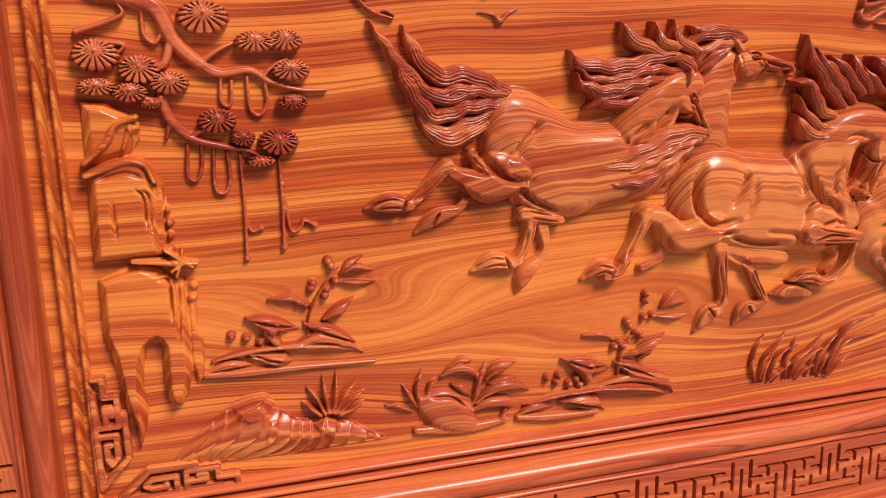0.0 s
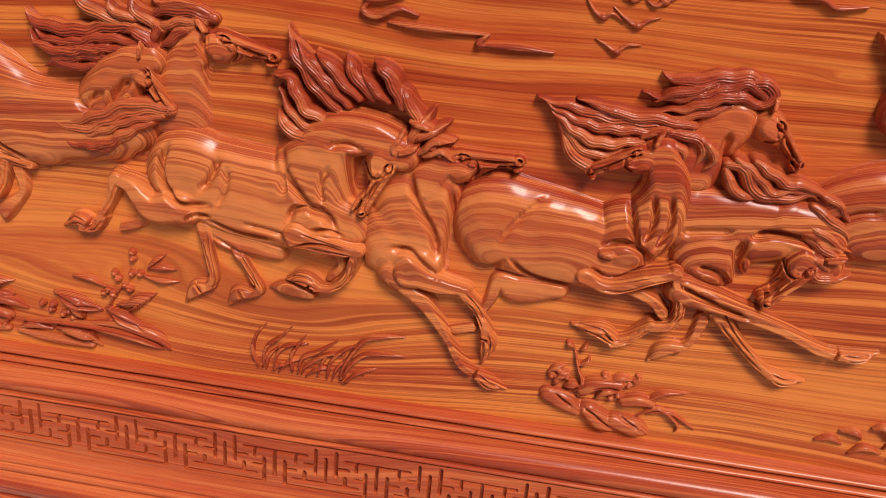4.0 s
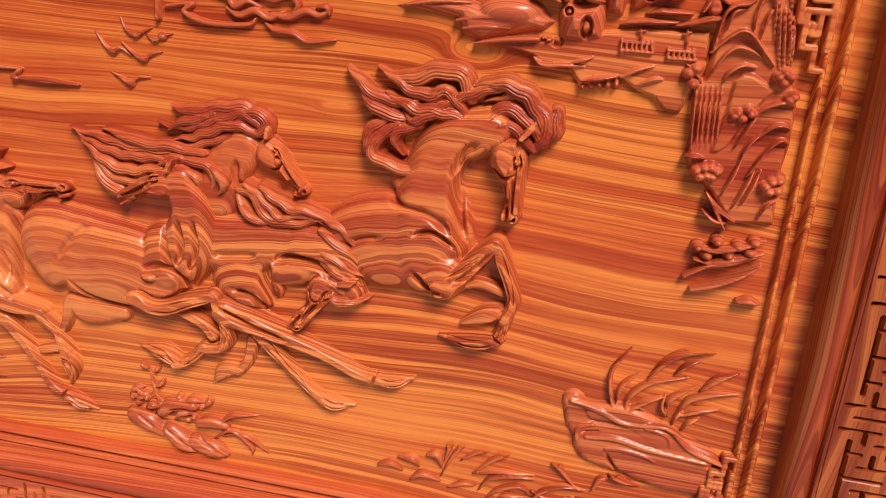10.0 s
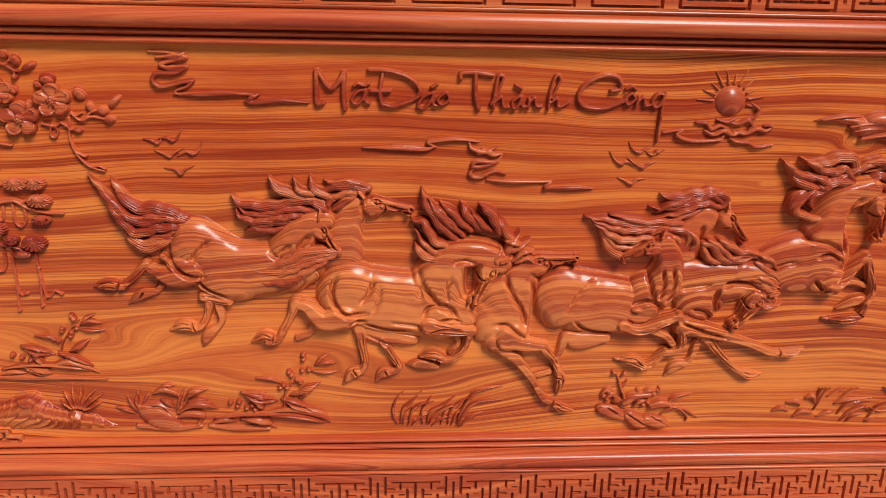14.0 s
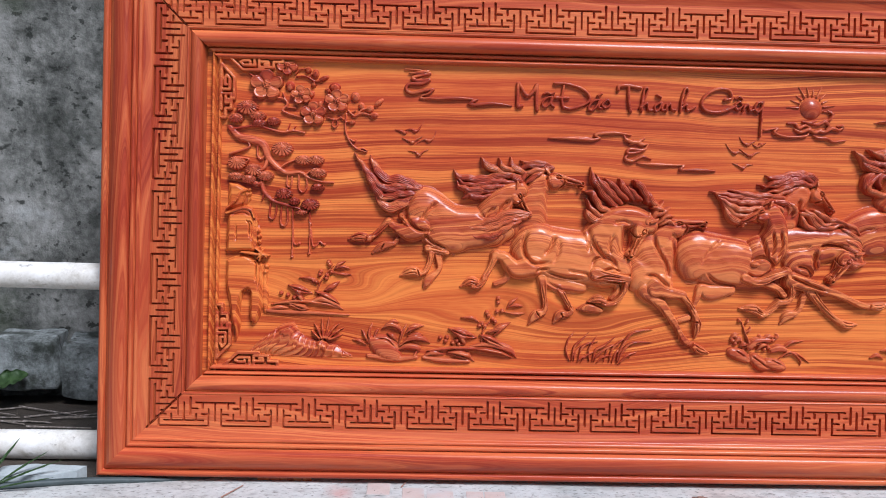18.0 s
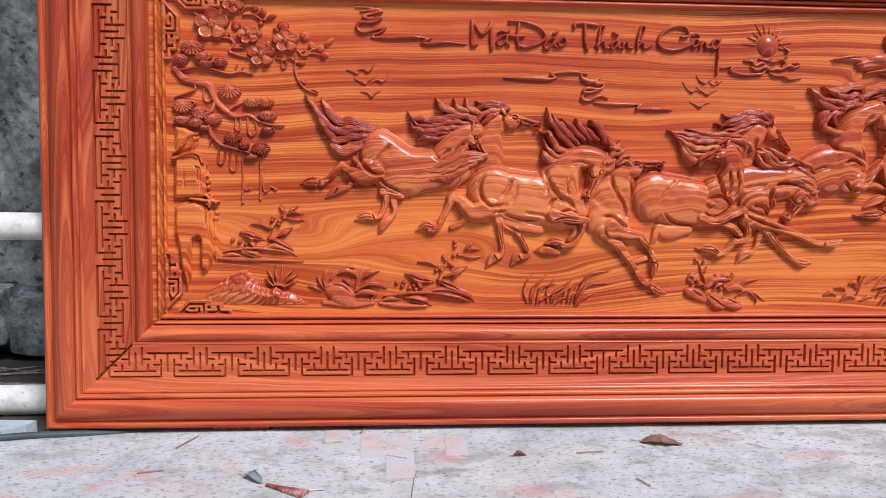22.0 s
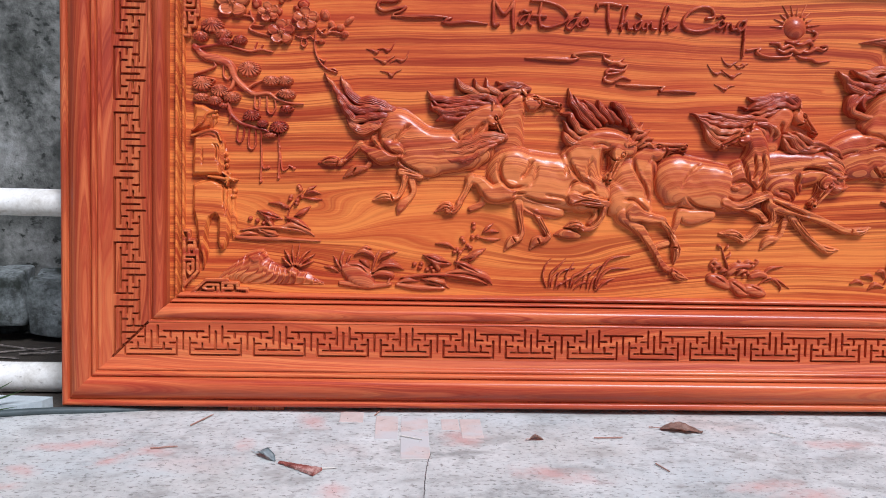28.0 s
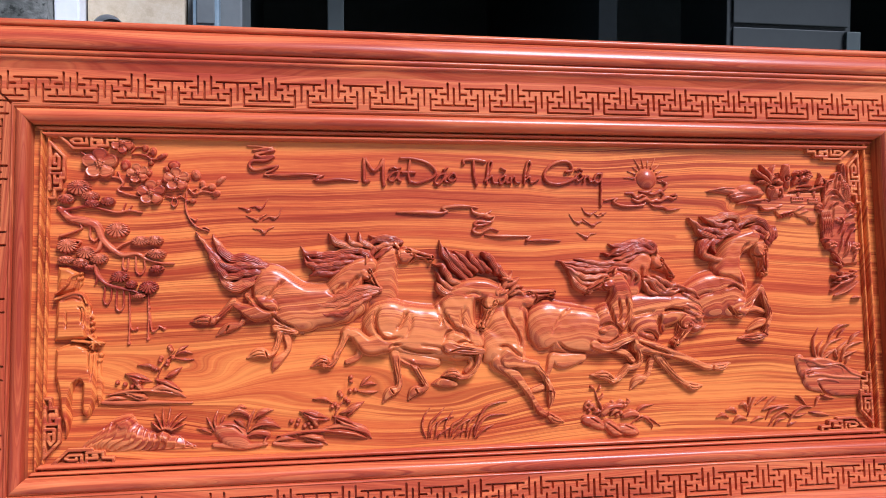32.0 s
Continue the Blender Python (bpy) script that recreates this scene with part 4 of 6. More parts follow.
r.cut([(581, 203), (574, 188)], 2.2, 4).cut([(858, 161), (853, 151)], 2.2, 4).cut([(822, 326), (828, 295), (825, 270)], 5, 4).cut([(708, 224), (719, 231), (736, 231)], 3, 4).cut([(839, 211), (867, 219), (899, 215)], 2.6, 4).cut([(778, 229), (816, 224), (835, 216)], 3, 3).cut([(759, 295), (757, 270), (746, 245)], 4, 2.5).cut([(879, 314), (870, 289), (873, 266)], 3.5, 3)
r.hair([[(692, 351), (656, 348), (620, 333), (585, 319), (545, 326), (529, 332)],
        [(683, 345), (647, 336), (620, 324), (593, 313), (558, 312)],
        [(669, 337), (638, 321), (611, 304), (575, 300), (548, 306)],
        [(657, 329), (629, 310), (602, 294), (575, 296)],
        [(692, 355), (647, 356), (612, 341), (576, 327), (540, 319)]], height=38, width=15)
r.hair([[(884, 376), (859, 399), (844, 421), (832, 438), (828, 461)],
        [(896, 381), (870, 408), (852, 427), (836, 433)],
        [(877, 361), (850, 372), (838, 391), (828, 405), (811, 407)],
        [(870, 351), (847, 354), (830, 369), (816, 392)],
        [(862, 345), (839, 342), (823, 358), (816, 367)],
        [(908, 391), (886, 410), (868, 428), (858, 437)],
        [(924, 393), (906, 411), (896, 427), (891, 437)],
        [(940, 391), (921, 406), (909, 423)],
        [(956, 388), (945, 412), (932, 428), (922, 433)],
        [(970, 378), (959, 397), (949, 418)],
        [(982, 366), (971, 382), (958, 402), (953, 408)],
        [(884, 391), (858, 414), (847, 429), (835, 446)]], height=34, width=16)
r.hair([[(967, 343), (973, 365), (984, 376), (990, 391)],
        [(979, 340), (998, 356), (1016, 355)],
        [(959, 360), (951, 341), (960, 324)],
        [(984, 337), (1003, 344), (1021, 333)],
        [(972, 353), (989, 364), (1009, 375)],
        [(968, 374), (984, 370), (997, 361)]], height=42, width=12)
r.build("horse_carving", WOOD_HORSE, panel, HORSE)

# sixth head, dark, behind the fifth horse
r = area([(1200, 458), (1389, 339)])
r.stroke([(1273, 351), (1286, 387), (1306, 412)], [61, 61, 54], 17)
r.head((1331, 427), (1380, 370), 21, 1)
r.keep(squash=True).cut([(1301, 399), (1299, 377), (1310, 364)], 4, 6)
r.hair([[(1327, 442), (1311, 457), (1290, 455), (1270, 451), (1249, 446), (1235, 448), (1224, 452)],
        [(1331, 436), (1311, 450), (1287, 443), (1263, 434), (1235, 427), (1207, 430)],
        [(1324, 432), (1297, 438), (1273, 429), (1249, 419), (1222, 414)],
        [(1297, 426), (1270, 416), (1245, 407), (1214, 402)],
        [(1304, 446), (1324, 454), (1334, 443), (1324, 431), (1304, 430)],
        [(1277, 447), (1252, 438), (1235, 432), (1219, 423)]], height=24, width=14)
r.build("horse_carving", WOOD_HORSE, panel, HORSE)

# fifth horse, its head turned back
r = area([(1006, 416), (1303, 121)])
r.stroke([(1150, 194), (1105, 187), (1083, 195), (1073, 167), (1062, 147)], [30, 44, 25, 16, 13], 12).swell(1063, 219, 24, 16, 15, 13)
r.stroke([(1222, 212), (1255, 199), (1271, 183)], [23, 19, 17], 20)
r.stroke([(1078, 266), (1143, 255), (1202, 247)], [122, 117, 102], [29, 31, 28], soft=8)
r.swell(1073, 268, 56, 59, 0, 33, soft=8).swell(1150, 255, 73, 54, 0, 35, soft=8).swell(1215, 268, 41, 51, 0, 34, soft=6)
r.stroke([(1215, 265), (1242, 294), (1248, 336), (1236, 369)], [81, 78, 61, 56], [33, 36, 37, 36], soft=7)
r.head((1233, 375), (1159, 340), 36, -1)
r.stroke([(1176, 222), (1209, 214), (1248, 228), (1277, 238)], [30, 30, 23, 21], [34, 36, 34, 32], soft=3).stroke([(1275, 239), (1288, 198), (1283, 173), (1257, 165)], [23, 18, 18, 16], [32, 28, 26, 24], soft=3)
r.stroke([(1260, 168), (1239, 146), (1221, 137)], [18, 15, 16], 23, soft=2).stroke([(1226, 137), (1205, 150), (1172, 152)], [14, 24, 4], [22, 23, 9], soft=2).swell(1198, 252, 21, 11, -5, 38, soft=3)
r.keep(squash=True).cut([(1127, 307), (1104, 288), (1086, 265), (1076, 245)], 4, 2.5).cut([(1026, 307), (1019, 269), (1024, 219), (1066, 210), (1089, 228)], 4, 7).cut([(1089, 230), (1118, 210), (1170, 202)], 3, 5).cut([(1189, 260), (1215, 268), (1237, 257), (1246, 234)], 4, 7)
r.cut([(1214, 313), (1224, 275), (1237, 255)], 3.5, 6).cut([(1236, 328), (1240, 294), (1232, 268)], 3, 5).cut([(1254, 328), (1258, 294), (1245, 262)], 3, 5).cut([(1183, 232), (1199, 222), (1216, 224), (1246, 242)], 3, 6)
r.cut([(1210, 150), (1220, 143)], 2.2, 4)
r.hair([[(1250, 401), (1213, 401), (1176, 401), (1140, 407), (1099, 413)],
        [(1234, 392), (1191, 390), (1161, 391), (1132, 398), (1108, 409)],
        [(1213, 381), (1176, 374), (1152, 379), (1131, 391), (1115, 403)],
        [(1199, 367), (1168, 359), (1146, 368), (1130, 385), (1121, 398)],
        [(1176, 344), (1153, 350), (1138, 367), (1125, 385)],
        [(1264, 402), (1227, 406), (1191, 406), (1162, 413), (1141, 416)]], height=28, width=15, over=False)
r.hair([[(1234, 392), (1264, 392), (1278, 377), (1269, 358)],
        [(1243, 386), (1257, 375), (1262, 360)],
        [(1274, 390), (1289, 376), (1281, 356)],
        [(1213, 386), (1234, 396), (1256, 395)]], height=34, width=13)
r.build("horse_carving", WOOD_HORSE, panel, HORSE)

# seventh horse, head tucked low, forelegs stretched ahead
r = area([(1259, 377), (1524, 106)])
r.stroke([(1318, 183), (1310, 153), (1298, 139)], [21, 14, 16], 11).stroke([(1300, 142), (1281, 137), (1267, 118)], [15, 24, 6], [12, 14, 6])
r.stroke([(1284, 298), (1340, 298), (1390, 300)], [88, 90, 76], [20, 24, 24]).swell(1311, 260, 46, 41, 0, 27, soft=7)
r.stroke([(1382, 308), (1414, 298), (1424, 269)], [68, 73, 61], [25, 28, 28], soft=6)
r.head((1421, 285), (1373, 213), 30, 1)
r.stroke([(1323, 208), (1350, 172), (1382, 140), (1404, 123)], [41, 20, 15, 16], [20, 17, 15, 15], soft=3).stroke([(1401, 126), (1420, 119), (1444, 120)], [15, 21, 5], [15, 17, 7], soft=2)
r.stroke([(1288, 218), (1341, 204), (1401, 185), (1451, 164), (1476, 162)], [49, 31, 19, 17, 16], [30, 27, 23, 21, 20], soft=4).stroke([(1473, 162), (1492, 162), (1513, 170)], [15, 20, 7], [20, 21, 12], soft=2)
r.keep(squash=True).cut([(1346, 290), (1366, 298), (1400, 295), (1413, 285)], 4, 9).cut([(1340, 285), (1338, 259), (1347, 234), (1354, 226)], 5, 10).cut([(1327, 294), (1287, 288), (1274, 285)], 4, 4).cut([(1277, 227), (1315, 211), (1368, 193)], 3, 6)
r.cut([(1294, 249), (1321, 244), (1338, 226)], 4, 6).cut([(1470, 171), (1465, 153)], 2.2, 4)
r.hair([[(1305, 367), (1325, 363), (1334, 344), (1361, 337), (1393, 344), (1414, 349)],
        [(1313, 375), (1339, 358), (1354, 344), (1381, 349), (1405, 341)],
        [(1332, 374), (1346, 366), (1366, 355), (1394, 352), (1418, 336)],
        [(1406, 347), (1427, 337), (1447, 312)],
        [(1401, 332), (1426, 317), (1448, 299)],
        [(1401, 313), (1424, 301), (1451, 287)],
        [(1403, 297), (1425, 286), (1449, 276)],
        [(1408, 280), (1425, 271), (1445, 262)],
        [(1412, 262), (1430, 254), (1458, 261)],
        [(1305, 361), (1313, 345), (1332, 334), (1346, 339)]], height=33, width=14)
r.build("horse_carving", WOOD_HORSE, panel, HORSE)

# leading horse, neck arched, forelegs tucked
r = area([(1396, 523), (1645, 203)])
r.stroke([(1554, 294), (1581, 297), (1605, 290)], [25, 17, 15], 14).stroke([(1611, 269), (1590, 262), (1562, 246)], [16, 25, 6], [15, 17, 8])
r.stroke([(1408, 318), (1459, 339), (1512, 344)], [56, 93, 102], [12, 26, 30]).swell(1486, 313, 63, 39, 15, 28, soft=8).swell(1518, 323, 49, 51, 0, 33, soft=8)
r.swell(1495, 400, 24, 20, -10, 22, soft=8).swell(1537, 305, 34, 33, 0, 36, soft=5)
r.stroke([(1518, 346), (1517, 397), (1534, 444), (1577, 464)], [105, 76, 63, 56], [31, 33, 35, 36], soft=8)
r.head((1599, 464), (1606, 371), 36, 1)
r.stroke([(1540, 292), (1567, 317), (1593, 346)], [44, 26, 23], [37, 34, 31], soft=3).stroke([(1593, 346), (1609, 308), (1616, 282), (1609, 259)], [24, 17, 17, 16], [31, 27, 25, 24], soft=3)
r.stroke([(1611, 261), (1606, 243), (1598, 233)], [16, 15, 15], 23, soft=2).stroke([(1606, 235), (1579, 228), (1539, 228)], [15, 23, 5], [22, 23, 10], soft=2)
r.keep(squash=True).cut([(1557, 435), (1549, 400), (1552, 364), (1561, 336)], 5, 9).cut([(1566, 451), (1551, 438), (1543, 413)], 4, 6).cut([(1471, 392), (1487, 377), (1522, 369), (1547, 351)], 4, 5).cut([(1502, 344), (1526, 351), (1550, 336)], 3, 5)
r.cut([(1548, 297), (1567, 310), (1593, 339)], 3, 5).cut([(1506, 303), (1524, 287), (1543, 282)], 3, 6).cut([(1595, 243), (1607, 233)], 2.2, 4)
r.cut([(1419, 313), (1446, 331), (1472, 336)], 4, 4)
r.hair([[(1553, 493), (1543, 514), (1522, 518), (1493, 508), (1476, 506), (1454, 515)],
        [(1548, 477), (1529, 497), (1509, 492), (1488, 497), (1471, 507), (1458, 513)],
        [(1554, 472), (1522, 478), (1498, 478), (1480, 485), (1464, 491)],
        [(1498, 485), (1468, 482), (1446, 491), (1433, 502), (1423, 513)],
        [(1486, 467), (1465, 471), (1450, 480), (1438, 489)],
        [(1481, 460), (1461, 445), (1456, 425), (1475, 417), (1498, 414), (1507, 424), (1500, 435)],
        [(1467, 464), (1451, 450), (1448, 432), (1460, 419)],
        [(1503, 461), (1484, 454), (1477, 441), (1489, 428)],
        [(1628, 473), (1609, 502), (1580, 512), (1555, 507)],
        [(1634, 464), (1620, 491), (1597, 501), (1567, 491)],
        [(1629, 456), (1611, 479), (1586, 487), (1566, 469), (1554, 454)],
        [(1620, 449), (1602, 466), (1583, 471), (1565, 455)],
        [(1639, 489), (1638, 470), (1630, 456)],
        [(1625, 492), (1633, 475), (1626, 456), (1616, 443)],
        [(1530, 488), (1510, 473), (1496, 467), (1483, 475)],
        [(1586, 508), (1558, 500), (1539, 489), (1522, 470)]], height=31, width=16)
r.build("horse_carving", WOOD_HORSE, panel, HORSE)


# ---- lettering: raised strokes, one carving a letter ----
lettering = new("lettering")
lettering.parent = panel
tagged(lettering, "raised handwritten lettering reading Mã Đáo Thành Công")


def letter(name, strokes, width, height=10.0):
    pts = [p for s in strokes for p in s]
    xs, zs = [p[0] for p in pts], [p[1] for p in pts]
    c = Relief(min(xs) - 14, max(xs) + 14, min(zs) - 14, max(zs) + 14, 1.1)
    for s in strokes:
        c.stroke(s, [width * 0.9, width, width * 1.05, width], height, flat=0.8)
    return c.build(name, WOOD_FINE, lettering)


letter("letter_m", [[(660, 644), (660, 614), (661, 594), (670, 595)], [(663, 645), (675, 624), (684, 618), (696, 629), (703, 642), (702, 611), (704, 586)]], 9.5)
letter("letter_a_tilde", [[(737, 617), (724, 613), (715, 600), (723, 594), (733, 604), (737, 617), (735, 601), (742, 595)], [(718, 622), (725, 626), (734, 623), (742, 626)]], 6)
letter("letter_d_stroke", [[(763, 641), (759, 612), (763, 592)], [(745, 615), (774, 615)], [(742, 647), (771, 646), (803, 637), (821, 620), (818, 607), (799, 597), (778, 591), (764, 594)]], 8)
letter("letter_a_acute", [[(842, 613), (829, 608), (819, 594), (827, 588), (838, 599), (844, 613), (842, 597), (849, 593)], [(840, 622), (849, 627)]], 6)
letter("letter_o", [[(859, 613), (850, 602), (857, 595), (868, 603), (864, 613), (858, 612)]], 6)
letter("letter_t", [[(886, 636), (887, 644), (909, 646), (936, 642)], [(909, 643), (910, 611), (915, 589)]], 9)
letter("letter_h", [[(939, 589), (940, 614), (945, 640), (953, 638), (943, 612), (935, 597)], [(939, 599), (951, 608), (955, 593), (964, 593)]], 6.5)
letter("letter_a_grave", [[(981, 610), (969, 601), (971, 590), (979, 596), (984, 610), (985, 594), (992, 594)], [(973, 627), (983, 622)]], 6)
letter("letter_n", [[(995, 606), (995, 591)], [(996, 600), (1004, 608), (1007, 595), (1016, 594)]], 6)
letter("letter_h", [[(1027, 590), (1029, 618), (1037, 643), (1044, 636), (1032, 608)], [(1028, 599), (1041, 607), (1043, 594), (1060, 602)]], 6.5)
letter("letter_c", [[(1127, 620), (1142, 624), (1137, 641), (1113, 644), (1088, 632), (1075, 613), (1082, 597), (1107, 591), (1134, 598), (1152, 607)]], 8.5)
letter("letter_o_circumflex", [[(1160, 617), (1150, 608), (1156, 599), (1167, 608), (1161, 617)], [(1151, 623), (1159, 628), (1167, 623)]], 6)
letter("letter_n", [[(1172, 611), (1169, 597)], [(1171, 603), (1180, 611), (1184, 598), (1193, 599)]], 6)
letter("letter_g", [[(1215, 616), (1202, 615), (1195, 602), (1202, 595), (1211, 604), (1215, 618)], [(1213, 615), (1211, 578), (1210, 541)]], 6.5)


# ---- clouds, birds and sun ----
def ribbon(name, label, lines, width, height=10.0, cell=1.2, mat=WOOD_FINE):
    pts = [p for s in lines for p in s]
    xs, zs = [p[0] for p in pts], [p[1] for p in pts]
    c = Relief(min(xs) - 14, max(xs) + 14, min(zs) - 14, max(zs) + 14, cell)
    for s in lines:
        c.stroke(s, [width * 0.45, width, width, width * 0.9, width * 0.4], [height * 0.6, height, height, height * 0.6])
    return c.build(name, mat, panel, label)


CLOUD = "thin trailing cloud carved in relief"
ribbon("cloud_carving", CLOUD, [[(407, 670), (440, 668), (464, 661), (445, 657), (425, 651), (437, 644), (462, 647), (445, 638), (418, 637), (411, 626), (423, 617), (452, 623), (471, 626), (461, 617), (444, 610), (452, 603)], [(442, 606), (482, 606), (531, 608), (571, 606)], [(549, 596), (564, 594), (603, 598), (647, 595)],
        [(571, 607), (559, 601), (551, 595)], [(418, 661), (447, 663), (462, 668)], [(425, 646), (445, 649)]], 9)
ribbon("cloud_carving", CLOUD, [[(732, 525), (778, 525), (829, 523), (849, 528)], [(778, 529), (828, 528)], [(849, 527), (837, 535), (878, 540), (918, 536)], [(902, 535), (907, 525), (928, 520), (948, 529)], [(923, 525), (940, 515), (956, 517)],
        [(956, 515), (946, 503), (915, 504), (910, 495), (935, 498), (951, 505)], [(913, 495), (905, 483), (920, 478), (943, 488), (964, 483)], [(933, 473), (974, 471), (1040, 471)], [(1040, 471), (1030, 461), (1040, 460)], [(1030, 460), (1070, 461), (1110, 460)],
        [(915, 515), (935, 520), (948, 513)]], 8.5)
r = area([(1221, 656), (1411, 533)], 1.1)
for k in range(19):
    a = radians(8 + k * 18.9)
    cx, cz = 1325, 606
    far = (56, 44, 50)[k % 3]
    if 195 < math.degrees(a) < 330:
        continue
    r.stroke([(cx + 29 * math.cos(a), cz + 29 * math.sin(a)), (cx + far * math.cos(a), cz + far * math.sin(a))], [5, 4.5, 1.6], [5, 5, 3])
r.swell(1325, 606, 25, 25, 0, 13, power=0.8)
for line, w in (([(1219, 554), (1249, 559), (1241, 550), (1267, 541), (1311, 543), (1320, 550)], 7), ([(1272, 571), (1289, 570), (1297, 561), (1311, 567), (1325, 562)], 9), ([(1288, 558), (1302, 552), (1319, 558), (1335, 552), (1350, 559)], 9), ([(1325, 572), (1341, 570), (1356, 576), (1366, 568), (1361, 560)], 9),
                ([(1337, 556), (1356, 554), (1374, 562), (1389, 559), (1400, 566)], 8), ([(1331, 546), (1342, 540), (1361, 539), (1377, 532), (1406, 536)], 7), ([(1362, 602), (1373, 593), (1367, 581), (1355, 579)], 8), ([(1386, 567), (1397, 568), (1399, 561)], 8), ([(1306, 576), (1321, 573), (1337, 579)], 8)):
    r.stroke(line, [w * 0.6, w, w, w * 0.5], [6, 10, 10, 6])
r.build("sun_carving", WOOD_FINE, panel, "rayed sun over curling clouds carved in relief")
BIRD = "small flying bird carved in relief"
for wing in ([(412, 535), (424, 537), (433, 533), (441, 537), (451, 555)], [(404, 517), (419, 511), (427, 508), (436, 514), (449, 521)], [(439, 507), (453, 515), (463, 512), (473, 517), (480, 535)], [(418, 489), (435, 486), (442, 480), (451, 487), (464, 493)], [(388, 535), (400, 533), (409, 529), (416, 534)],
             [(1164, 538), (1171, 526), (1182, 521), (1191, 525), (1201, 530)], [(1194, 522), (1204, 517), (1213, 522), (1225, 526)], [(1133, 522), (1145, 506), (1154, 501), (1164, 505), (1176, 497)], [(1164, 512), (1178, 501), (1190, 496), (1200, 502), (1212, 506)], [(1150, 479), (1163, 473), (1173, 468), (1182, 475), (1197, 477)]):
    xs, zs = [p[0] for p in wing], [p[1] for p in wing]
    c = Relief(min(xs) - 10, max(xs) + 10, min(zs) - 10, max(zs) + 10, 1.1)
    c.stroke(wing, [1.5, 4.5, 6, 4.5, 1.5], [3, 5, 6, 5, 3]).swell(*wing[2], 6, 4, -10, 7)
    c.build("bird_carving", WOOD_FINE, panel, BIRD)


# ---- blossom branch and pine ----
def blossom(cx, cz, size, parent, turn=20.0, low=99.0):
    """Five dished petals with raised rims round a knobbly centre."""
    c = Relief(cx - size - 8, cx + size + 8, cz - size - 8, cz + min(size + 8, low), 1.0)
    X, Z = np.meshgrid(c.x, c.z)
    u, v = (X - cx) / size, (Z - cz) / (size * 0.92)
    lobe = np.abs(np.cos(2.5 * (np.arctan2(v, u) - radians(turn))))
    q, edge = np.hypot(u, v), 0.64 + 0.36 * lobe ** 0.55
    dish = 13.5 + 1.2 * np.clip(q / edge, 0, 1) ** 2 + 2.2 * np.clip((q / edge - 0.8) * 8, 0, 1) - 5.5 * (1 - lobe) ** 2 * np.clip(q * 2.2, 0, 1)
    c.h = np.where(q < edge, dish * np.clip((edge - q) * 16, 0, 1) ** 0.5, -9.0 * np.clip((q - edge) * 9, 0, 1))
    c.swell(cx, cz, size * 0.29, size * 0.27, 0, 18, power=0.4)
    for k in range(11):
        a, d = k * 2.4, size * 0.075 * math.sqrt(k)
        c.swell(cx + d * math.cos(a), cz + d * math.sin(a), size * 0.07, size * 0.065, 0, 21.5)
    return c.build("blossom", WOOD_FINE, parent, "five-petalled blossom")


spray = area([(66, 684), (372, 472)], 1.2)
for line, w in (([(64, 651), (78, 641), (102, 623), (124, 601)], 6), ([(124, 599), (141, 596), (149, 585), (139, 571), (158, 562), (183, 557)], 6), ([(148, 578), (169, 577)], 4), ([(139, 609), (145, 593)], 5),
                ([(283, 575), (297, 563), (314, 569), (340, 564)], 5), ([(302, 562), (312, 575), (326, 580)], 5), ([(280, 568), (278, 534), (287, 508), (303, 491), (326, 483)], 4.5), ([(278, 549), (292, 548)], 4.5), ([(286, 513), (298, 506), (302, 510)], 3.5), ([(306, 489), (318, 491), (327, 486)], 4),
                ([(237, 558), (256, 553), (268, 560)], 4), ([(252, 556), (249, 541), (256, 536), (261, 546), (256, 556)], 3.5), ([(266, 560), (278, 551)], 4), ([(290, 570), (300, 575)], 4)):
    spray.stroke(line, [w * 0.8, w, w, w * 0.7], 8)
for x, z, a, b, t in ((154, 625, 11, 12, 0), (201, 609, 8, 8, 0), (253, 626, 13, 10, 0), (238, 617, 8, 5, -40), (299, 605, 10, 12, 30), (313, 585, 7, 9, 20), (332, 579, 9, 8, 0),
                      (351, 594, 13, 6, 40), (341, 565, 10, 7, 10), (292, 548, 8, 5, 0), (221, 586, 6, 8, 0)):
    spray.swell(x, z, a, b, t, 12).swell(x + 1, z + 2, a * 0.5, b * 0.5, t, 14)
spray_ob = spray.build("blossom_branch", WOOD_DEEP, panel, "branch of plum blossom with buds")
sprig = area([(160, 673), (242, 620)], 1.1)
for line in ([(168, 647), (189, 647), (205, 638), (206, 627)], [(165, 652), (175, 662), (189, 664)], [(201, 641), (212, 637), (227, 641)], [(196, 645), (201, 653), (208, 650)]):
    sprig.stroke(line, [4, 5, 5, 4], 8)
for x, z, a, b, t in ((194, 662, 8, 8, 0), (210, 654, 8, 11, 0), (228, 644, 13, 6, 25), (206, 629, 6, 5, 0)):
    sprig.swell(x, z, a, b, t, 12).swell(x + 1, z + 2, a * 0.5, b * 0.5, t, 14)
sprig.build("blossom_sprig", WOOD_FINE, panel, "short twig with blossom buds carved in relief")
for x, z, s, t in ((103, 626, 38, 18), (180, 606, 24, 30), (207, 565, 30, 20), (259, 594, 29, 22)):
    blossom(x, z, s, spray_ob, t)
blossom(148, 670, 24, spray_ob, 54, low=6)

pine = area([(21, 553), (260, 229)], 1.2)
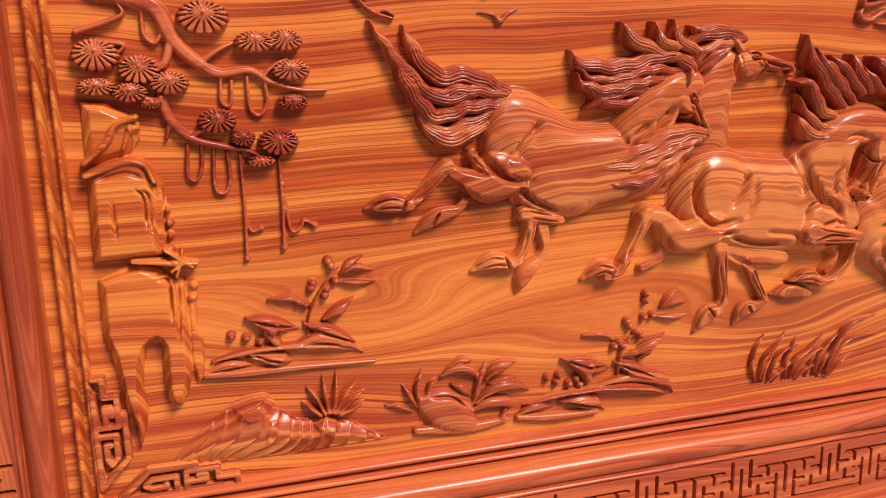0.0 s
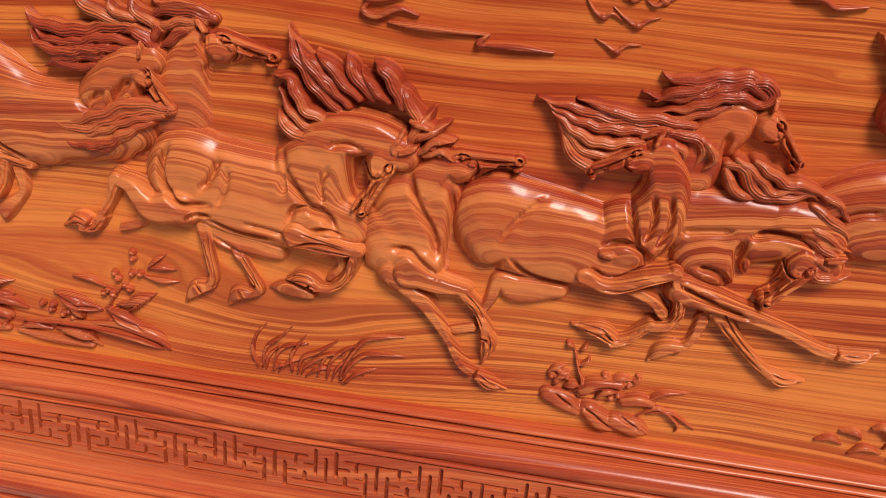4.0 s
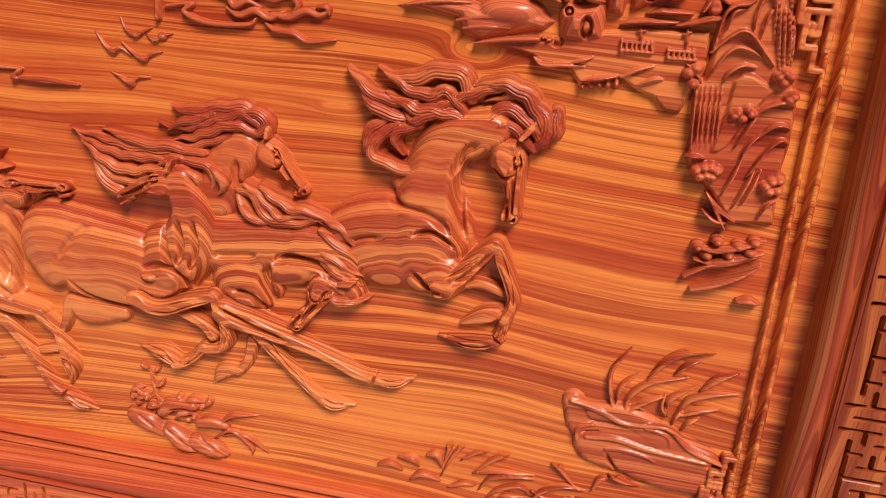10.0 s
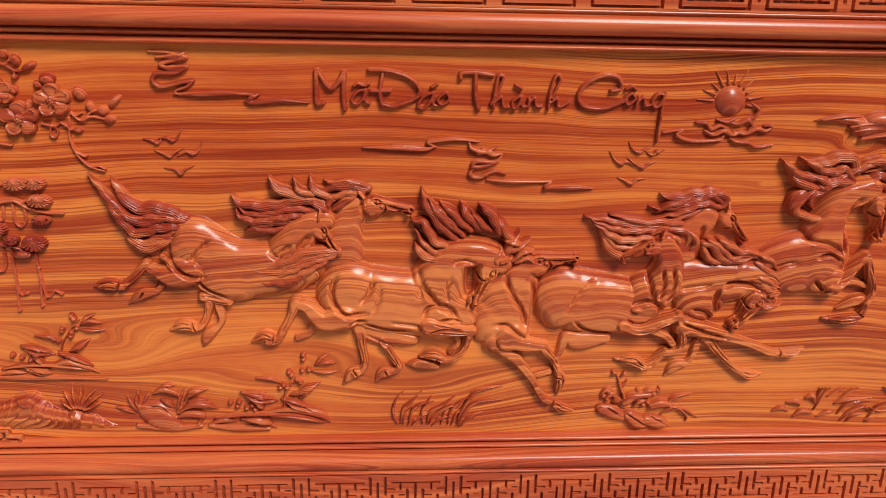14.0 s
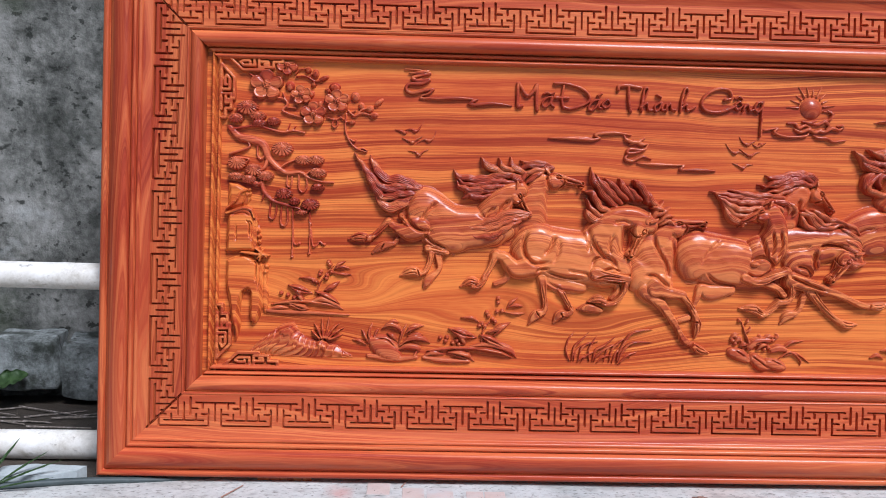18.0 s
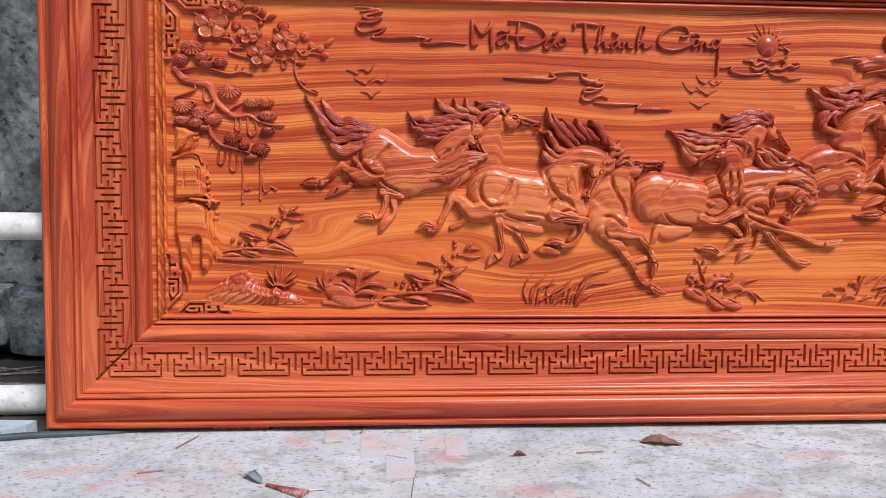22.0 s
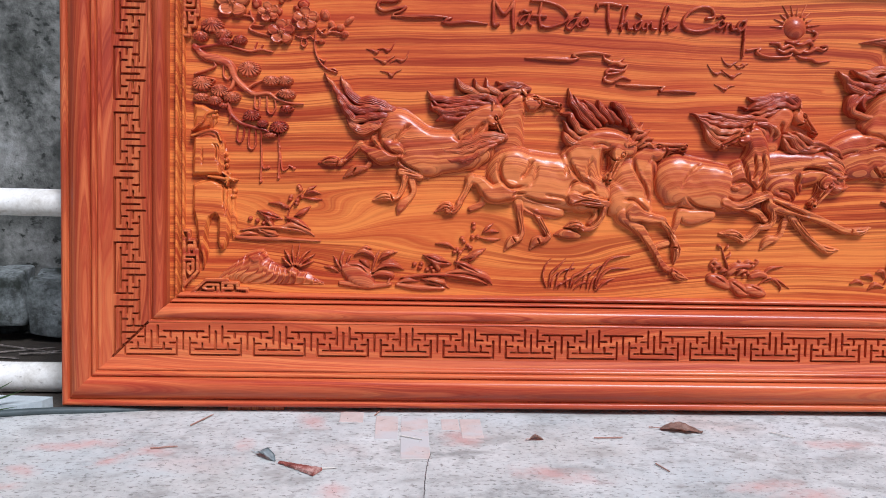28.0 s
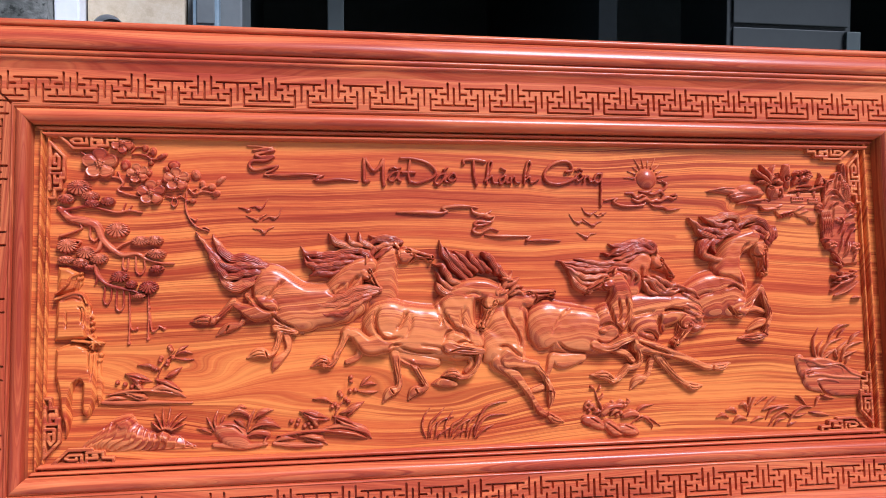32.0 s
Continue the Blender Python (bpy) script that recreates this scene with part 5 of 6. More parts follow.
for line, w in (([(24, 530), (45, 511), (75, 504), (98, 493), (110, 466), (131, 444), (151, 433), (180, 435), (200, 423), (228, 415), (254, 414)], [16, 19, 20, 18, 14, 12, 9, 7, 6, 5]), ([(25, 527), (46, 530), (81, 536), (111, 529), (140, 523), (163, 527), (188, 523)], [8, 7, 6, 6, 6, 4]),
                ([(149, 526), (156, 543)], [5, 3]), ([(160, 526), (168, 537)], [5, 3]), ([(134, 443), (150, 454), (165, 461)], [7, 5, 4]), ([(191, 428), (205, 440), (217, 445)], [6, 4, 3]), ([(108, 463), (100, 442), (82, 437)], [10, 9, 6]), ([(26, 473), (54, 482), (68, 489), (64, 499)], [7, 6, 5, 3]),
                ([(95, 411), (102, 389), (121, 371), (151, 362), (175, 356), (194, 344)], [11, 10, 9, 8, 6, 5]), ([(119, 372), (133, 380), (147, 385)], [6, 5, 3]), ([(102, 389), (97, 372)], [7, 4]), ([(44, 464), (66, 461), (58, 451)], [6, 5, 3]), ([(65, 420), (81, 411), (95, 408)], [6, 6, 8])):
    pine.stroke(line, w, [10, 12, 12, 10, 8])
for line, w in (([(152, 429), (151, 406), (158, 401), (161, 409), (162, 425)], 4.5), ([(177, 429), (178, 399), (187, 391), (195, 403), (194, 423)], 4.5), ([(116, 365), (114, 336), (122, 330), (128, 344), (129, 363)], 4.5), ([(140, 360), (139, 322), (148, 316), (154, 329), (153, 356)], 4.5),
                ([(165, 353), (166, 303), (165, 247)], 4), ([(166, 290), (171, 275), (181, 277)], 3.5), ([(203, 348), (204, 302), (203, 255)], 4), ([(206, 309), (211, 273), (221, 275), (225, 282), (236, 276)], 4), ([(85, 497), (85, 471), (94, 462), (101, 471)], 5)):
    pine.stroke(line, w, 7)
for x, z in (165, 247), (203, 255), (181, 277), (236, 276), (205, 296), (205, 321):
    pine.swell(x, z, 3.6, 3.6, 0, 8)
pine_ob = pine.build("pine_branch", WOOD_DEEP, panel, "gnarled pine branches with hanging vines")


def needle_fan(cx, cz, rx, rz, parent, lift=18.0):
    """A flat disc of pine needles: ribs that run out from a boss near its upper edge, ending in a scalloped rim."""
    c = Relief(cx - rx - 6, cx + rx + 6, cz - rz - 8, cz + rz + 6, 0.9)
    X, Z = np.meshgrid(c.x, c.z)
    u, v = (X - cx) / rx, (Z - cz) / rz
    ang, q = np.arctan2(v - 0.25, u), np.hypot(u, v)
    rib = np.abs(np.cos(ang * 9.0))
    edge = 1.0 - 0.12 * (1 - rib)
    out = np.hypot(u, v - 0.25)
    top = lift * np.clip((edge - q) * 9, 0, 1) ** 0.5 * (1 - 0.12 * out)
    c.h = np.where(q < edge, top - 11.0 * np.clip(1.1 - 2.4 * rib, 0, 1) * np.clip(out * 2.4 - 0.5, 0, 1), -9.0 * np.clip((q - edge) * 9, 0, 1))
    c.swell(cx, cz + rz * 0.25, rx * 0.17, rz * 0.2, 0, lift + 3)
    return c.build("needle_fan", WOOD_DEEP, parent)


for x, z, a, b in ((62, 575, 25, 17), (37, 551, 18, 11), (85, 557, 19, 11), (89, 541, 17, 9), (120, 546, 16, 10), (140, 485, 25, 17), (41, 452, 22, 16), (78, 438, 20, 14), (104, 425, 19, 12),
                   (39, 423, 18, 9), (68, 417, 17, 10), (86, 406, 11, 5), (187, 462, 20, 11), (216, 463, 18, 11), (220, 434, 20, 11), (220, 403, 16, 8), (146, 387, 19, 13), (169, 370, 13, 9), (204, 364, 21, 14), (185, 346, 16, 6)):
    needle_fan(x, z, a, b, pine_ob)

# ---- cliff at the left ----
r = area([(19, 415), (122, 45)], 1.2)
r.plate([(102, 235), (113, 220), (111, 182), (116, 169), (114, 124), (106, 118), (100, 145)], 9, edge=4).plate([(81, 344), (91, 329), (93, 297), (88, 259), (76, 259)], 11, edge=4)
r.plate([(22, 411), (43, 409), (62, 399), (74, 389), (73, 372), (61, 356), (21, 348)], 13, edge=9, tilt=(0.03, 0.08)).plate([(21, 341), (38, 351), (57, 359), (73, 356), (81, 344), (85, 322), (85, 257), (19, 255)], 19, edge=9, tilt=(0, -0.04))
r.plate([(21, 238), (40, 247), (62, 252), (80, 245), (94, 234), (104, 230), (104, 182), (103, 133), (97, 111), (91, 99), (83, 96), (76, 104), (73, 121), (74, 164), (70, 171), (61, 164), (56, 148), (53, 121), (56, 95), (51, 73), (44, 53), (41, 83), (35, 97), (31, 122), (29, 141), (26, 163), (20, 182)], 21, edge=8, tilt=(0, -0.03))
r.plate([(19, 182), (28, 146), (31, 122), (42, 73), (38, 109), (38, 146), (34, 170)], 12, edge=4)
r.stroke([(21, 352), (43, 372), (52, 387), (71, 394)], [7, 10, 8, 6], 20).stroke([(57, 364), (64, 381), (71, 384)], [5, 8, 7], 17).swell(65, 383, 6, 8, 0, 20).stroke([(21, 341), (42, 348), (60, 353), (75, 348), (82, 332)], [8, 10, 8, 7, 5], 22, soft=2)
r.stroke([(55, 255), (76, 253), (95, 250)], [5, 8, 8], 23).stroke([(86, 264), (100, 254), (111, 246)], [4, 6, 5], 24).stroke([(90, 242), (102, 250), (116, 249)], [4, 6, 4], 24).stroke([(95, 237), (99, 250), (102, 262)], [5, 6, 3], 24).swell(95, 251, 8, 7, 0, 25)
for x, z in (92, 279), (90, 264), (110, 225), (108, 213), (92, 291), (90, 303):
    r.swell(x, z, 6, 6, 0, 15)
r.keep().cut([(64, 326), (71, 317), (72, 288)], 2.0, 6).cut([(69, 324), (76, 317), (76, 279)], 2.0, 6).cut([(76, 235), (87, 230), (87, 191)], 2.2, 7).cut([(71, 240), (93, 233), (92, 170)], 2.2, 7)
r.cut([(92, 235), (96, 225), (95, 182)], 2, 5).cut([(30, 336), (56, 342), (73, 336)], 3, 3).cut([(42, 315), (43, 279)], 3, 3).cut([(93, 336), (89, 303), (90, 264)], 2.0, 5)
r.build("cliff_carving", WOOD, panel, "tall layered cliff carved in relief", gain=0.95)


# ---- rocks, lilies, shrubs and grass along the ground ----
def plant(name, label, box_, masses, leaves, berries=(), cuts=(), mat=WOOD_FINE, plates=()):
    c = area(box_, 1.2)
    for pts, w, h in masses:
        c.stroke(pts, w, h, soft=2, flat=0.75)
    for pts, w, h in leaves:
        c.stroke(pts, [1.6, w * 0.8, w, w * 0.7, 1.6], [h * 0.6, h, h, h * 0.8, 3])
    for x, z in zip(berries[::2], berries[1::2]):
        c.swell(x, z, 5.2, 5.2, 0, 11)
    for pts in plates:
        c.plate(pts, 17, edge=6, tilt=(0, 0.12))
    if cuts:
        c.keep()
        for pts in cuts:
            c.cut(pts, 2.4, 5)
    return c.build(name, mat, panel, label)


c = area([(68, 119), (312, 18)], 1.1)
c.plate([(69, 31), (90, 54), (114, 74), (142, 95), (159, 102), (173, 103), (180, 93), (187, 80), (204, 67), (222, 63), (238, 69), (252, 57), (270, 52), (286, 39), (303, 31), (305, 24), (191, 23), (84, 26)], 17, edge=22, tilt=(0, 0.10), round_off=0.8)
c.plate([(137, 89), (159, 101), (173, 102), (180, 88), (173, 65), (151, 59), (135, 72)], 22, edge=14, soft=4).plate([(161, 66), (175, 79), (190, 71), (184, 37), (160, 32)], 18, edge=12, soft=2).plate([(218, 58), (238, 68), (254, 52), (249, 33), (225, 34)], 18, edge=12, soft=2)
c.strata(5.0, 17.0, -0.7, low=3.0)
for pts, w in (([(235, 68), (226, 88), (217, 100)], 6), ([(239, 69), (236, 93), (235, 111)], 6), ([(243, 69), (248, 92), (250, 114)], 6), ([(246, 68), (260, 90), (274, 101)], 7), ([(250, 67), (267, 82), (284, 92)], 6), ([(230, 67), (219, 78), (211, 83)], 6), ([(252, 65), (269, 72), (281, 77)], 6)):
    c.stroke(pts, [w, w, w * 0.7, 1.4], [14, 15, 13, 4])
c.build("rock_carving", WOOD_HORSE, panel, "craggy slanted rocks with a tuft of grass")
LILY = "flowering plant with broad leaves on flat rocks"
plant("lily_carving", LILY, [(117, 248), (301, 113)],
      [([(114, 126), (157, 124), (217, 123), (294, 120)], [8, 10, 8, 4], [9, 9, 8, 5])],
      [([(121, 140), (157, 147), (211, 149), (253, 146)], 9, 10), ([(157, 145), (187, 135), (205, 132)], 16, 13), ([(205, 149), (241, 154), (282, 131)], 17, 14), ([(158, 184), (182, 176), (213, 166)], 18, 15), ([(172, 171), (187, 157), (193, 147)], 12, 14), ([(218, 171), (244, 161), (273, 144)], 16, 15),
       ([(182, 201), (206, 200), (225, 191)], 8, 10), ([(237, 173), (256, 183), (273, 195)], 14, 14), ([(222, 144), (225, 181), (242, 211), (259, 229)], 4, 8), ([(259, 220), (269, 232), (285, 240)], 8, 11), ([(259, 222), (278, 227), (295, 223)], 8, 11), ([(252, 215), (276, 211), (298, 210)], 7, 10), ([(116, 129), (139, 135), (163, 132)], 10, 10)],
      [247, 237, 250, 231, 230, 215, 228, 209, 242, 200, 244, 207, 221, 192, 214, 195, 254, 215, 172, 157, 158, 162, 143, 166, 179, 162],
      cuts=[[(163, 181), (188, 173), (210, 167)], [(211, 148), (244, 146), (277, 133)], [(163, 142), (193, 133)], [(225, 166), (251, 154), (268, 146)]], plates=[[(157, 184), (172, 181), (182, 179), (194, 181), (196, 172), (213, 167), (192, 164), (185, 154), (175, 167)], [(123, 141), (139, 147), (168, 152), (227, 153), (259, 147), (281, 131), (252, 138), (202, 144), (157, 145)], [(155, 140), (179, 145), (198, 142), (204, 131), (187, 129)], [(270, 194), (253, 188), (239, 170), (255, 176)], [(216, 174), (232, 168), (251, 161), (265, 154), (273, 144), (253, 149), (232, 156)]])
plant("lily_carving", LILY, [(460, 173), (683, 8)],
      [([(462, 28), (509, 22), (564, 21)], [8, 13, 8], [8, 9, 8])],
      [([(469, 43), (509, 48), (558, 50)], 8, 10), ([(514, 41), (548, 37), (577, 21)], 22, 13), ([(552, 51), (608, 58), (652, 50), (671, 30)], 22, 13), ([(517, 94), (544, 86), (581, 75)], 20, 15), ([(536, 85), (549, 69), (556, 59)], 13, 14), ([(586, 81), (611, 71), (646, 53)], 18, 14),
       ([(544, 119), (569, 119), (586, 108)], 8, 10), ([(608, 86), (633, 98), (656, 110)], 16, 14), ([(591, 53), (593, 85), (602, 103), (615, 116)], 5, 9), ([(646, 143), (656, 155), (671, 166)], 8, 11), ([(649, 144), (665, 149), (684, 146)], 9, 11), ([(640, 133), (665, 130), (687, 131)], 8, 10),
       ([(459, 30), (484, 39), (509, 35)], 12, 9), ([(601, 86), (615, 91), (623, 88)], 7, 10)],
      [627, 163, 627, 154, 602, 131, 606, 124, 625, 134, 636, 135, 615, 116, 621, 111, 592, 106, 598, 100, 586, 101, 499, 73, 514, 74, 511, 66, 536, 67, 527, 62, 541, 59],
      cuts=[[(521, 92), (549, 81), (576, 76)], [(565, 53), (614, 53), (665, 35)], [(521, 39), (551, 32), (573, 22)], [(591, 78), (618, 66), (641, 55)]], plates=[[(516, 94), (534, 91), (546, 89), (559, 91), (562, 80), (582, 73), (557, 70), (549, 58), (537, 73)], [(475, 43), (495, 50), (529, 55), (599, 56), (638, 49), (664, 29), (629, 37), (569, 46), (516, 46)], [(513, 41), (542, 46), (565, 43), (572, 29), (552, 27)], [(650, 107), (630, 99), (614, 77), (632, 84)], [(586, 81), (605, 75), (628, 66), (645, 57), (654, 45), (631, 51), (605, 60)]])
plant("shrub_carving", "leafy shrub growing round a boulder", [(301, 113), (478, 15)],
      [([(347, 63), (374, 50), (398, 31)], [21, 56, 32], [9, 14, 10]), ([(339, 30), (398, 24), (447, 28)], [11, 15, 8], 8)],
      [([(344, 57), (340, 81), (347, 104)], 8, 12), ([(339, 57), (331, 75), (323, 88)], 8, 10), ([(335, 54), (319, 63), (303, 65)], 7, 9), ([(349, 69), (356, 84), (362, 91)], 7, 10), ([(368, 91), (386, 101), (405, 93), (411, 81)], 14, 13), ([(376, 98), (392, 108), (406, 105)], 9, 12),
       ([(405, 50), (413, 81), (423, 103)], 7, 12), ([(420, 80), (438, 95), (462, 99)], 16, 14), ([(408, 53), (433, 70), (457, 70), (477, 60)], 17, 15), ([(425, 75), (445, 80), (460, 78)], 9, 11), ([(404, 44), (425, 53), (450, 49), (447, 37)], 16, 13), ([(380, 81), (393, 75), (403, 62)], 12, 12), ([(447, 45), (442, 31), (435, 23)], 8, 9)],
      cuts=[[(355, 69), (380, 66), (398, 50)], [(413, 56), (435, 65), (466, 63)], [(425, 83), (443, 90), (457, 96)]])
plant("grass_carving", "tuft of long arching grass blades", [(772, 108), (990, 13)], [],
      [([(790, 26), (782, 51), (787, 74), (800, 91)], 6, 9), ([(795, 26), (800, 57), (816, 73), (833, 91)], 6, 10), ([(800, 25), (803, 44), (816, 61)], 6, 8), ([(810, 25), (815, 51), (829, 65), (854, 70)], 6, 10), ([(835, 25), (833, 50), (840, 65), (851, 83)], 6, 10), ([(842, 25), (848, 50), (867, 62), (894, 82)], 6, 11),
       ([(846, 25), (853, 40), (880, 60), (902, 62)], 6, 10), ([(880, 24), (884, 50), (899, 68), (920, 81)], 6, 10), ([(897, 24), (902, 49), (925, 87), (950, 97), (976, 99)], 7, 12), ([(899, 24), (909, 49), (931, 69), (976, 71)], 7, 11), ([(904, 21), (918, 39), (943, 49)], 5, 9), ([(899, 19), (918, 39), (927, 36)], 5, 8),
       ([(816, 23), (829, 40), (848, 48)], 5, 8), ([(851, 22), (867, 37), (886, 39)], 5, 8), ([(867, 24), (874, 50), (886, 62)], 5, 9), ([(807, 23), (820, 35), (830, 33)], 5, 8), ([(886, 22), (893, 43), (904, 57)], 5, 9)])
plant("flower_rock_carving", "peony and foliage among rounded rocks", [(1145, 136), (1351, 5)],
      [([(1158, 52), (1178, 46), (1195, 35)], [25, 30, 17], [11, 13, 9]), ([(1209, 39), (1225, 26), (1241, 19)], [28, 30, 13], [14, 14, 9]), ([(1240, 29), (1264, 24), (1280, 19)], [23, 28, 11], [13, 14, 8]), ([(1198, 65), (1211, 77), (1240, 81)], [17, 21, 15], [14, 16, 14]), ([(1248, 58), (1264, 63), (1280, 60)], [15, 19, 13], [13, 14, 10])],
      [([(1185, 58), (1195, 74), (1187, 97), (1179, 123)], 5, 10), ([(1187, 97), (1197, 103), (1200, 112)], 7, 10), ([(1179, 120), (1173, 125), (1171, 128)], 8, 10), ([(1187, 117), (1192, 122), (1194, 129)], 7, 10), ([(1270, 57), (1290, 76), (1323, 81)], 7, 11), ([(1264, 38), (1290, 55), (1315, 37), (1315, 23)], 6, 10),
       ([(1277, 44), (1304, 52), (1337, 31)], 6, 9), ([(1224, 81), (1240, 90), (1257, 86)], 10, 13), ([(1250, 77), (1261, 90), (1257, 96)], 8, 11), ([(1161, 72), (1171, 82), (1182, 87)], 12, 11), ([(1153, 82), (1163, 91), (1174, 94)], 10, 10), ([(1174, 66), (1185, 71), (1192, 69)], 12, 12), ([(1214, 58), (1227, 71), (1245, 68)], 13, 15)],
      [1158, 79, 1167, 87, 1165, 72, 1177, 80, 1182, 71, 1211, 81, 1221, 89, 1250, 81, 1258, 87, 1240, 65, 1232, 60],
      cuts=[[(1201, 45), (1217, 35), (1241, 17)], [(1166, 56), (1187, 43)], [(1246, 37), (1270, 26)], [(1208, 71), (1227, 76), (1245, 73)]])
r = area([(1462, 80), (1793, 30)], 1.2)
for line, w, h in (([(1553, 44), (1569, 81), (1594, 110), (1623, 127), (1657, 129)], 7, 10), ([(1658, 127), (1657, 116), (1630, 96)], 6, 8), ([(1591, 57), (1619, 85), (1660, 104), (1709, 111), (1740, 100)], 7, 11), ([(1664, 101), (1687, 87), (1708, 63)], 7, 9), ([(1575, 71), (1598, 88), (1630, 95)], 5, 8),
                   ([(1599, 35), (1612, 55), (1637, 63), (1663, 63)], 6, 10), ([(1606, 21), (1622, 41), (1646, 52), (1662, 40)], 6, 10), ([(1617, 17), (1630, 33), (1653, 37)], 6, 9), ([(1658, 27), (1673, 50), (1696, 62), (1722, 60)], 6, 10), ([(1660, 47), (1681, 42), (1706, 47)], 5, 8), ([(1736, 103), (1753, 86), (1779, 79)], 8, 11),
                   ([(1475, 44), (1492, 51), (1507, 42)], 10, 10), ([(1500, 61), (1518, 63), (1527, 52)], 10, 11), ([(1534, 70), (1547, 74), (1554, 56)], 10, 11), ([(1552, 102), (1561, 90), (1556, 65)], 8, 11), ([(1516, 32), (1532, 44), (1554, 37)], 10, 10), ([(1591, 57), (1617, 65), (1662, 68)], 6, 9), ([(1562, 31), (1581, 41), (1595, 40)], 7, 8),
                   ([(1712, 49), (1738, 46), (1765, 40)], 9, 9), ([(1641, 13), (1660, 22), (1678, 28)], 5, 7), ([(1728, 62), (1736, 80), (1747, 84)], 8, 9)):
    r.stroke(line, [1.6, w * 0.85, w, w * 0.7, 1.6], [h * 0.6, h, h, 4])
r.build("grass_carving", WOOD_FINE, panel, "arching reeds and tufts along the ground")

# ---- bank with reeds at the lower right ----
r = area([(1675, 246), (1890, 95)], 1.2)
r.stroke([(1694, 174), (1707, 145), (1727, 141)], [26, 34, 26], 8, flat=0.6).stroke([(1728, 127), (1778, 123), (1817, 110), (1844, 94)], [60, 74, 70, 50], 9, flat=0.4).stroke([(1717, 165), (1754, 165), (1800, 142), (1843, 130)], [24, 30, 34, 26], 10, soft=3)
r.stroke([(1692, 176), (1723, 169), (1755, 158), (1797, 161), (1824, 140), (1865, 126)], [7, 9, 8, 7, 8, 6], 13).stroke([(1703, 130), (1704, 144), (1719, 151)], [7, 8, 5], 12).stroke([(1714, 135), (1745, 138), (1783, 131), (1844, 126)], [9, 10, 9, 6], 13).stroke([(1736, 123), (1753, 125), (1778, 122), (1791, 117)], [6, 8, 7, 3], 12)
r.stroke([(1773, 157), (1798, 152), (1804, 139)], [5, 7, 4], 12)
for line, w in (([(1741, 162), (1732, 192), (1731, 219), (1748, 248)], 6), ([(1740, 179), (1743, 201), (1759, 219)], 6), ([(1753, 164), (1752, 187), (1771, 210), (1811, 223)], 7), ([(1768, 212), (1784, 237), (1805, 252), (1840, 257)], 9), ([(1796, 225), (1807, 238), (1821, 246)], 6), ([(1754, 172), (1769, 186), (1791, 197)], 6),
                ([(1793, 183), (1797, 197), (1823, 216)], 6), ([(1804, 175), (1814, 197), (1836, 208), (1865, 213)], 7), ([(1824, 209), (1838, 225), (1860, 237)], 8), ([(1806, 175), (1822, 185), (1847, 191)], 7), ([(1795, 173), (1788, 185), (1790, 199)], 5), ([(1748, 164), (1761, 180), (1770, 175)], 5), ([(1812, 159), (1819, 171), (1829, 177)], 5), ([(1802, 164), (1806, 178), (1815, 181)], 5)):
    r.stroke(line, [1.6, w * 0.9, w, w * 0.8, 1.8], [7, 11, 11, 5])
r.keep().cut([(1736, 118), (1747, 102), (1774, 71)], 3, 6).cut([(1708, 138), (1726, 143)], 2.4, 4)
r.build("bank_carving", WOOD_FINE, panel, "overhanging bank with reeds carved in relief")

# ---- island with pavilion and mountain at the upper right ----
r = area([(1460, 690), (1790, 500)], 1.0)
r.plate([(1547, 545), (1580, 544), (1607, 540), (1619, 531), (1645, 531), (1657, 515), (1674, 520), (1695, 526), (1713, 516), (1727, 512), (1739, 500), (1755, 499), (1775, 548), (1771, 578), (1704, 576), (1627, 561), (1579, 556)], 7, edge=4)
face = r.h.copy()
r.plate([(1468, 576), (1495, 584), (1520, 589), (1544, 588), (1559, 583), (1585, 591), (1612, 586), (1627, 574), (1617, 565), (1585, 558), (1556, 549), (1538, 554), (1532, 568), (1498, 573)], 11, edge=10)
r.swell(*(1583, 580), 34, 15, 3, 17, soft=4)
for line in ([(1530, 567), (1558, 573), (1584, 574), (1616, 570)],
             [(1537, 560), (1561, 564), (1585, 564)],
             [(1551, 547), (1581, 553), (1613, 557), (1633, 557)],
             [(1610, 539), (1620, 533), (1641, 535), (1660, 535)],
             [(1646, 537), (1657, 541), (1667, 545)],
             [(1695, 528), (1709, 537), (1725, 542)],
             [(1712, 523), (1726, 530), (1735, 530)],
             [(1480, 578), (1513, 584), (1545, 585)]):
    r.stroke(line, [2.7, 6.0, 6.0, 2.7], [10.4, 13, 13, 9.1], flat=0.8)
r.plate([(1655, 522), (1668, 528), (1694, 532), (1693, 527), (1674, 521), (1658, 519)], 15, edge=3)
for q in (0, 1, 2, 3, 4):
    r.swell(1660 + q * 8.0, 516 + q * 1.5, 3.2, 4.5, 0, 11)
r.plate([(1633, 556), (1629, 583), (1635, 596), (1651, 594), (1671, 599), (1674, 584), (1674, 561), (1654, 556)], 20, edge=15).plate([(1668, 611), (1671, 631), (1676, 645), (1693, 647), (1695, 621), (1692, 600), (1689, 585), (1675, 586)], 21, edge=15).plate([(1695, 588), (1695, 611), (1703, 620), (1715, 615), (1723, 625), (1732, 618), (1731, 603), (1712, 596)], 18, edge=13)
